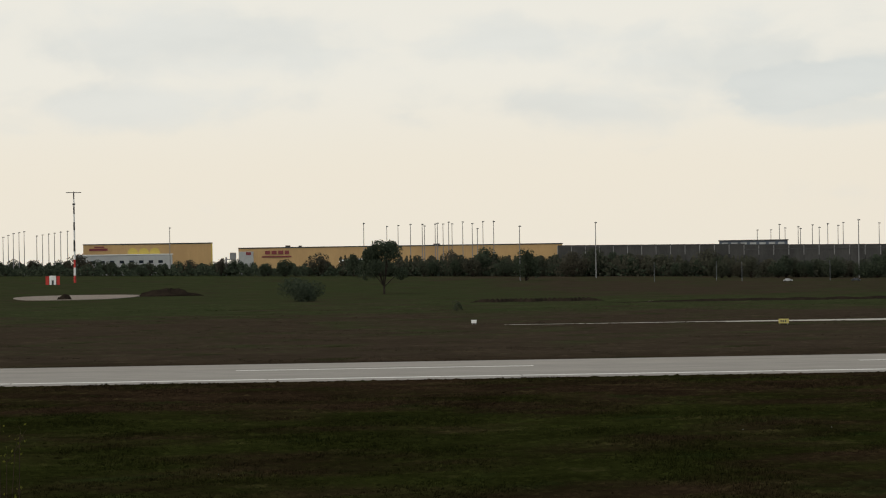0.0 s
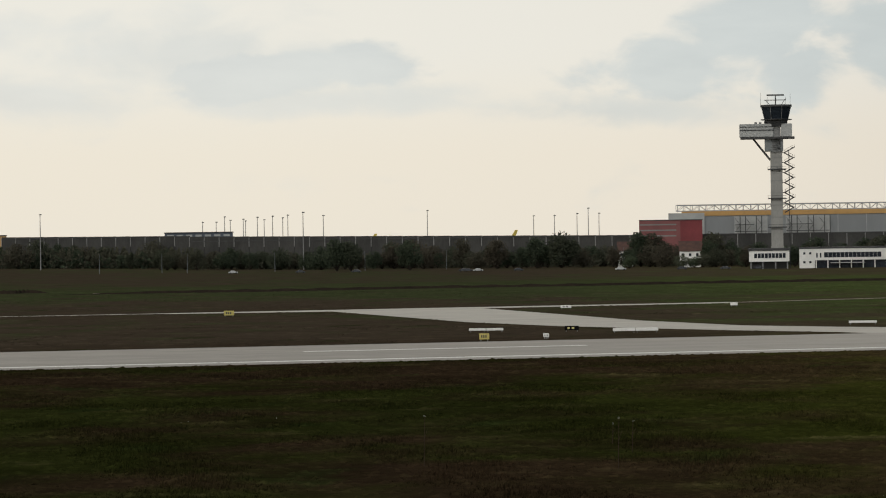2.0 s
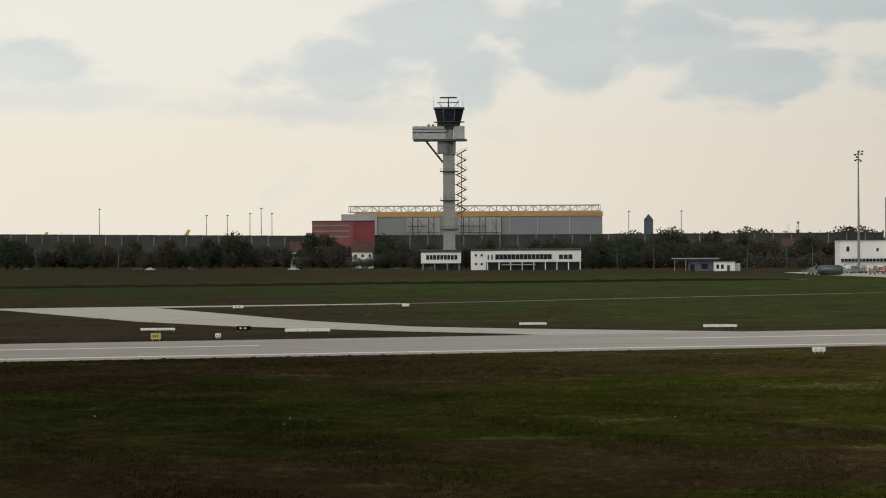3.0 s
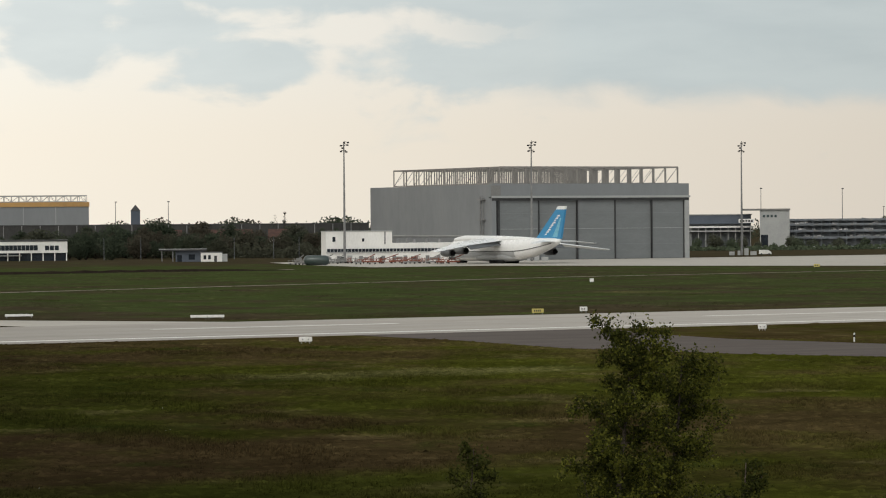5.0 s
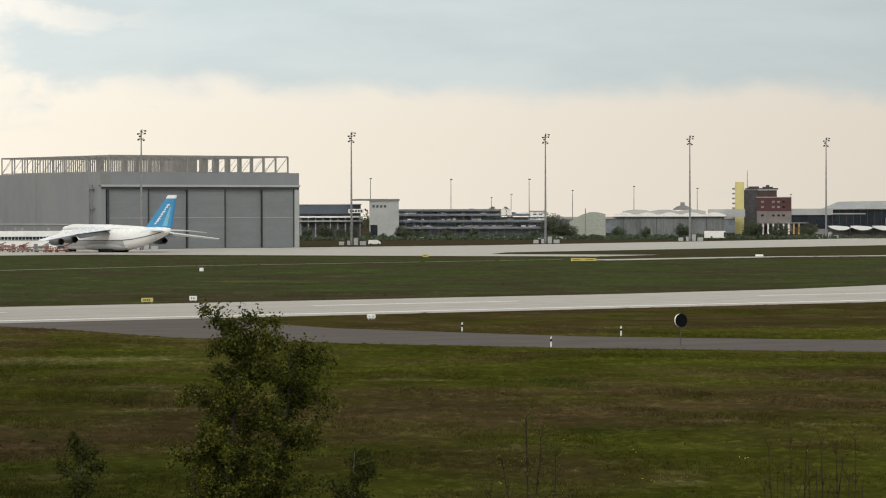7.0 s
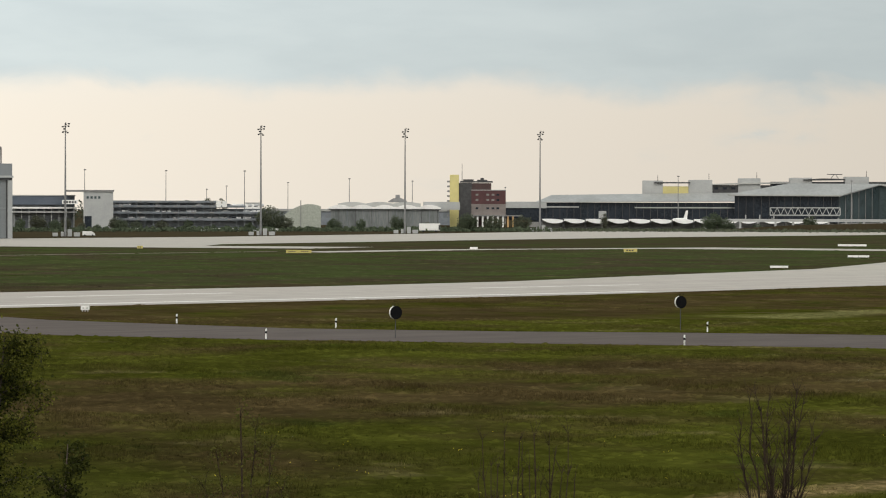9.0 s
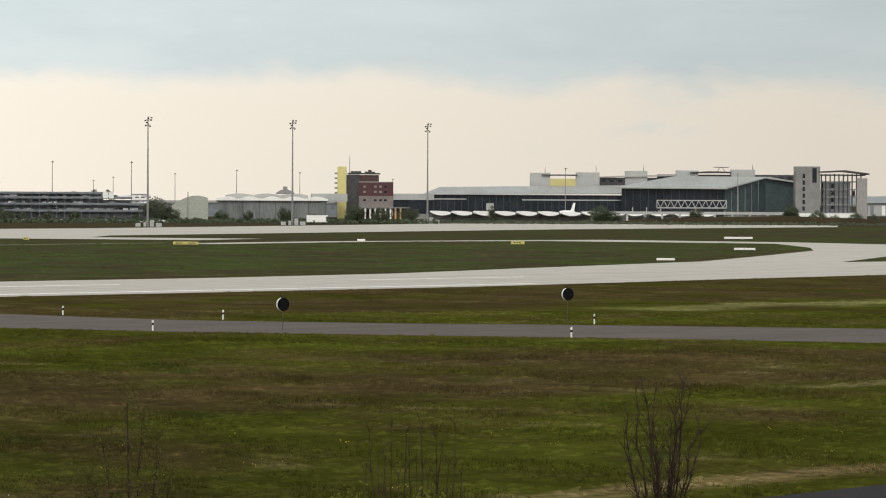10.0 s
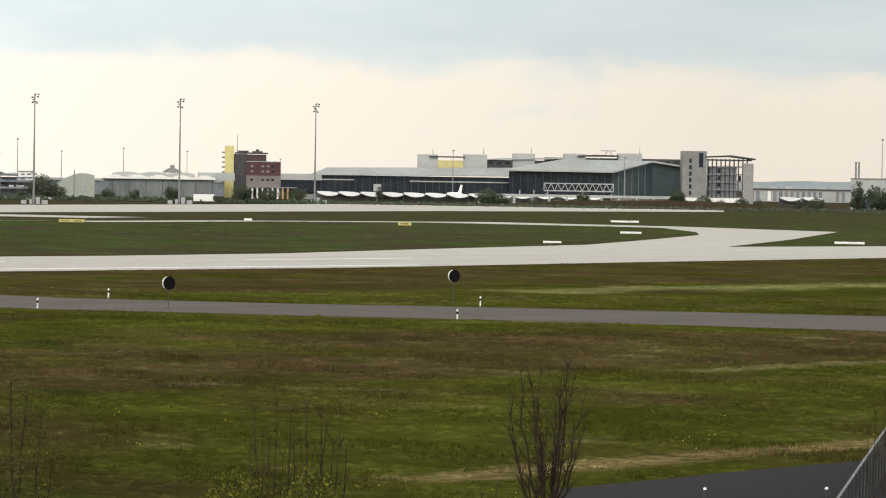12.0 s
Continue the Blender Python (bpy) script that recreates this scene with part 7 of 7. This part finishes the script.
def birch(name, az, dist, top, spread, seed, label, branches, leaf, count, mat):
    """A young birch: leader, rising side branches that droop at the ends, and small leaves in clusters along them."""
    rng = np.random.default_rng(seed)
    x, y = site(az, dist)
    gz = ground_z(x, y)
    ob = thing(name, x, y, -az, gz, label=label, category="tree")
    h = top - gz
    wood, nodes = Form(), []
    lean = [Vector((0.05 * math.sin(i * 0.9) + 0.012 * i * i / 6 * spread, 0.04 * math.cos(i * 1.3), h * i / 9 - 0.1)) for i in range(10)]
    for i in range(9):
        wood.rod(lean[i], lean[i + 1], 0.075 * (1 - i / 9.6), 0.075 * (1 - (i + 1) / 9.6), 6)
    for k in range(branches):
        t = 0.22 + 0.76 * (k + rng.uniform(0, 1)) / branches
        i = min(8, int(t * 9))
        p = lean[i].lerp(lean[i + 1], t * 9 - i)
        a = rng.uniform(0, 2 * math.pi)
        ln = spread * (1.15 - t) ** 0.55 * rng.uniform(0.55, 1.1)
        d = Vector((math.cos(a), math.sin(a), rng.uniform(0.5, 1.1))).normalized()
        q0 = p
        for j in range(6):
            q = q0 + d * ln / 6
            wood.rod(q0, q, 0.014 * (1.1 - t) * (1 - j / 7) + 0.002, 0.014 * (1.1 - t) * (1 - (j + 1) / 7) + 0.0015, 4)
            nodes.append((tuple(q), 0.03 + 0.05 * (1 - j / 6)))
            for _ in range(2):
                w = q + (d + Vector(rng.normal(0, 0.8, 3)) + Vector((0, 0, -0.2))).normalized() * ln * rng.uniform(0.12, 0.3)
                wood.rod(q, w, 0.003, 0.001, 3)
                nodes += [(tuple((q + w) / 2), 0.03), (tuple(w), 0.032)]
            d = (d + Vector((0.14, 0, -0.10)) + Vector(rng.normal(0, 0.12, 3))).normalized()
            q0 = q
    for i in range(6, 10):
        nodes += [(tuple(lean[i]), 0.06)] * 3
    part("trunk", wood, BIRCH_BARK, ob, "slim dark birch trunk and branches")
    c = np.array([n[0] for n in nodes])
    s = np.array([n[1] for n in nodes])
    pick = rng.integers(0, len(c), count)
    pts = c[pick] + rng.normal(0, 1, (count, 3)) * s[pick][:, None]
    # darker leaf colour, mostly near the trunk, paints the crown's inner shade
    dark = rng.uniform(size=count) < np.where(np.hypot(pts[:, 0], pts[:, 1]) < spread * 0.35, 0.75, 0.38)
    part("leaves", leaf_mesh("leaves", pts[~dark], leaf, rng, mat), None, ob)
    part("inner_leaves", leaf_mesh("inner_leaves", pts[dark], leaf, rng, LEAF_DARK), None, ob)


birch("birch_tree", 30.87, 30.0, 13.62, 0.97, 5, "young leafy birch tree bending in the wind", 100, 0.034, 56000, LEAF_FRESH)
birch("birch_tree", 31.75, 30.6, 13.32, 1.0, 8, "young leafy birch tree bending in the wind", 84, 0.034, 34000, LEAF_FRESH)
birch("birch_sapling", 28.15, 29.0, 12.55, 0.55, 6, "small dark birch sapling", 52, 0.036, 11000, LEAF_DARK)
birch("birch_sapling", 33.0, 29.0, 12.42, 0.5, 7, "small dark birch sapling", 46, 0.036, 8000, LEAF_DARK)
stems_and_leaves("sparse_shrub", 36.35, 26.0, "sparse shrub with small brownish leaves", 11, [(0.0, 9.6, -0.02, 12.75, 0.016), (0.02, 10.2, -0.2, 12.4, 0.01), (0.0, 10.4, 0.22, 12.5, 0.01), (0.05, 10.8, 0.1, 12.65, 0.008), (-0.02, 11.0, -0.3, 12.2, 0.008), (0.0, 11.0, 0.32, 12.15, 0.008)], 0.03, 2600, LEAF_BRONZE)
stems_and_leaves("bare_shrub", 41.35, 25.0, "bare multi-stemmed shrub not yet in leaf", 12,
                 [(0.012 * i - 0.1, 9.8, -0.36 + 0.05 * i, 12.3 + 0.40 * math.sin(i * 1.9) ** 2, 0.0085 if i % 3 else 0.012) for i in range(16)])
stems_and_leaves("leafy_shrub", 41.0, 24.0, "bright green leafy shrub under bare stems", 13,
                 [(0.0, 9.8, -0.42 + 0.11 * i, 12.02 + 0.14 * math.sin(i * 1.3), 0.007) for i in range(9)], 0.034, 7000, LEAF_FRESH)
stems_and_leaves("bare_shrub", 45.85, 25.0, "bare forked shrub with upright dark branches", 14,
                 [(0.0, 9.3, 0.0, 12.0, 0.022)] + [(0.0, 11.6 + 0.06 * (i % 4), -0.33 + 0.052 * i, 12.62 + 0.40 * math.sin(i * 0.5 + 0.2) ** 2, 0.0085) for i in range(13)] + [(0.02, 11.9, 0.13, 13.04, 0.009), (0.0, 11.9, -0.09, 12.95, 0.008)])
stems_and_leaves("low_twigs", 44.9, 24.0, "low bare twigs beside the path", 15, [(0.0, 9.7, -0.2 + 0.1 * i, 12.05 + 0.05 * (i % 3), 0.006) for i in range(6)])
stems_and_leaves("edge_twigs", 51.75, 27.0, "thin bare twigs over the fence", 16, [(0.0, 9.2, -0.12 + 0.07 * i, 12.45 + 0.12 * (i % 3), 0.008) for i in range(5)])
stems_and_leaves("leafy_shrub", -4.75, 28.0, "small pale green shrub with fine leaves", 17, [(0.0, 8.6, -0.12 + 0.06 * i, 12.75 + 0.1 * (i % 3), 0.008) for i in range(6)], 0.03, 380, LEAF_FRESH)
stems_and_leaves("dark_shrub", 36.0, 23.0, "dark leafy shrub beside the sparse one", 18, [(0.0, 9.8, -0.25 + 0.07 * i, 12.25 - 0.06 * abs(i - 3), 0.009) for i in range(7)], 0.04, 900, LEAF_DARK)


def weed(az, dist, height, seed):
    rng = np.random.default_rng(seed)
    x, y = site(az, dist)
    ob = thing("tall_weed", x, y, -az, label="tall dry weed stalk with a pale head", category="weed", group="tall weeds in the grass")
    part("stalk", Form().rod((0, 0, 0), (0.08, 0, height), 0.03, 0.02, 4).rod((0, 0, height * 0.5), (0.25, 0, height * 0.75), 0.02, 0.01, 3), TWIG, ob)
    part("head", leaf_mesh("head", rng.normal(0, 0.05, (6, 3)) + np.array([0.08, 0, height]), 0.07, rng, PETAL_WHITE), None, ob)


for k, (az, d, h) in enumerate(((12.6, 205, 3.2), (16.3, 215, 2.2), (16.05, 200, 3.2), (15.95, 225, 1.4))):
    weed(az, d, h, 40 + k)


# ---- perimeter fence by the path ----
def perimeter_fence():
    (xa, ya), (xb, yb) = (70.0, 59.5), (158.0, 122.0)
    length = math.hypot(xb - xa, yb - ya)
    turn = math.degrees(math.atan2(yb - ya, xb - xa))
    f = thing("perimeter_fence", xa, ya, turn, 0, label="dark wire mesh security fence with angled top arms", category="fence")
    n = int(length / 2.6)
    for i in range(n + 1):
        u = length * i / n
        post = part("post", Form().rod((u, 0, -0.3), (u, 0, 2.3), 0.045, 0.045, 6), DARK_STEEL, f)
        part("arm", Form().beam((u, 0, 2.25), (u, -0.25, 2.6), 0.05), STEEL, post)
        part("insulator", Form().rod((u, -0.25, 2.56), (u, -0.25, 2.63), 0.025, 0.02, 6), LIGHT_GREY, post, "pale insulator cap")
    for k, z in enumerate((2.3, 2.42, 2.55)):
        part("top_wire", Form().beam((0, -0.12 * k, z), (length, -0.12 * k, z), 0.03), STEEL, f)
    mesh = Form()
    u = 0.0
    while u < length:
        mesh.add([(u, 0.0, 0), (u + 0.035, 0.0, 0), (u + 0.035, 0.0, 2.28), (u, 0.0, 2.28)], [(0, 1, 2, 3)])
        u += 0.085
    for i in range(12):
        z = 0.1 + i * 0.19
        mesh.add([(0, 0.01, z), (length, 0.01, z), (length, 0.01, z + 0.03), (0, 0.01, z + 0.03)], [(0, 1, 2, 3)])
    part("wire_mesh", mesh, FENCE_GREEN, f, "close dark wire mesh")


perimeter_fence()


# ---- grass ----
def on_pavement(x, y):
    """True where pavement lies, so that no grass grows there."""
    hit = np.zeros(len(x), bool)
    for poly in PAVED:
        odd = np.zeros(len(x), bool)
        for (xa, ya), (xb, yb) in zip(poly, np.roll(poly, -1, 0)):
            if ya != yb:
                odd ^= ((ya > y) != (yb > y)) & (x < (xb - xa) * (y - ya) / (yb - ya) + xa)
        hit |= odd
    return hit


def grass_tufts(name, count, d0, d1, az0, az1, size, seed, material, rise=1.0, label="rough grass tufts, brown and green"):
    rng = np.random.default_rng(seed)
    d = np.sqrt(rng.uniform(d0 * d0, d1 * d1, count))
    az = np.radians(rng.uniform(az0, az1, count))
    x, y = d * np.sin(az), d * np.cos(az)
    ok = ~on_pavement(x, y)
    x, y = x[ok], y[ok]
    n = len(x)
    s = size * rng.uniform(0.5, 1.4, n)
    verts = np.zeros((n, 5, 3))
    a0 = rng.uniform(0, 2 * np.pi, n)
    for k in range(4):
        a = a0 + k * np.pi / 2 + rng.uniform(-0.4, 0.4, n)
        w = s * rng.uniform(0.7, 1.3, n)
        verts[:, k] = np.stack([x + w * np.cos(a), y + w * np.sin(a), np.full(n, -0.01)], 1)
    verts[:, 4] = np.stack([x + rng.normal(0, 0.2, n) * s, y + rng.normal(0, 0.2, n) * s, s * rise * rng.uniform(0.10, 0.34, n)], 1)
    faces = (np.arange(n)[:, None, None] * 5 + np.array([[0, 1, 4], [1, 2, 4], [2, 3, 4], [3, 0, 4]])[None]).reshape(-1, 3)
    me = bpy.data.meshes.new(name)
    me.from_pydata(verts.reshape(-1, 3).tolist(), [], faces.tolist())
    me.materials.append(material)
    return tagged(new(name, me), label, "grass", kind="stuff")


grass_tufts("grass_tufts", 60000, 138, 400, -6, 54, 0.42, 51, TUFT)
grass_tufts("far_grass_tufts", 30000, 430, 1000, -6, 54, 0.9, 52, TUFT, 0.35)


def tall_grass(name, count, d0, d1, az0, az1, height, width, seed, patch, label):
    """Upright blades in tussocks that gather in patches."""
    rng = np.random.default_rng(seed)
    d = np.sqrt(rng.uniform(d0 * d0, d1 * d1, count))
    az = np.radians(rng.uniform(az0, az1, count))
    x, y = d * np.sin(az), d * np.cos(az)
    thick = np.zeros(count)
    for k in range(9):
        a, f = rng.uniform(0, 2 * np.pi), 2 * np.pi / (patch * rng.uniform(0.35, 2.2))
        thick += np.sin(f * (x * np.cos(a) + 0.6 * y * np.sin(a)) + rng.uniform(0, 6.28))
    ok = ~on_pavement(x, y) & (thick + rng.normal(0, 1.2, count) > 0.4)
    x, y, thick = x[ok], y[ok], np.clip(thick[ok], 0, 4)
    n, m = len(x), 5
    h = height * rng.uniform(0.45, 1.0, n) * (0.55 + 0.18 * thick)
    a = rng.uniform(0, 2 * np.pi, (n, m))
    bx, by = x[:, None] + width * 2.2 * rng.normal(0, 1, (n, m)), y[:, None] + width * 2.2 * rng.normal(0, 1, (n, m))
    hw = width * rng.uniform(0.5, 1.2, (n, m))
    tip = h[:, None] * rng.uniform(0.6, 1.15, (n, m))
    v = np.zeros((n, m, 3, 3))
    v[:, :, 0] = np.stack([bx - hw * np.cos(a), by - hw * np.sin(a), np.full((n, m), -0.02)], -1)
    v[:, :, 1] = np.stack([bx + hw * np.cos(a), by + hw * np.sin(a), np.full((n, m), -0.02)], -1)
    v[:, :, 2] = np.stack([bx + 0.35 * tip * rng.normal(0.4, 0.6, (n, m)), by + 0.35 * tip * rng.normal(0, 0.6, (n, m)), tip], -1)
    me = bpy.data.meshes.new(name)
    me.from_pydata(v.reshape(-1, 3).tolist(), [], np.arange(n * m * 3).reshape(-1, 3).tolist())
    me.materials.append(TUFT)
    return tagged(new(name, me), label, "grass", kind="stuff")


tall_grass("tall_grass", 120000, 138, 290, -6, 54, 0.30, 0.05, 53, 14.0, "tall rough grass blades in patches, green and brown")
tall_grass("meadow_grass", 60000, 290, 380, -6, 54, 0.20, 0.08, 54, 22.0, "rough meadow grass along the runway")
tall_grass("island_grass", 60000, 434, 900, -6, 54, 0.17, 0.14, 55, 40.0, "rough grass beyond the runway")


def flowers(name, count, d0, d1, az0, az1, size, seed, material, label):
    rng = np.random.default_rng(seed)
    cx = []
    for _ in range(count):
        d, az = math.sqrt(rng.uniform(d0 * d0, d1 * d1)), radians(rng.uniform(az0, az1))
        x, y = d * math.sin(az), d * math.cos(az)
        if on_pavement(np.array([x]), np.array([y]))[0]:
            continue
        for _ in range(int(rng.integers(1, 3 if material is PETAL_WHITE else 7))):
            cx.append((x + rng.normal(0, 0.5), y + rng.normal(0, 0.5), rng.uniform(0.2, 0.35)))
    v, f = blades(cx, size, rng)
    me = bpy.data.meshes.new(name)
    me.from_pydata(v.tolist(), [], f.tolist())
    me.materials.append(material)
    return tagged(new(name, me), label, "flowers", kind="stuff")


flowers("white_flowers", 16, 140, 260, -5, 50, 0.09, 61, PETAL_WHITE, "scattered small white flowers in the grass")
flowers("yellow_flowers", 60, 130, 200, 36, 52, 0.07, 62, PETAL_YELLOW, "scattered yellow dandelions in the grass")
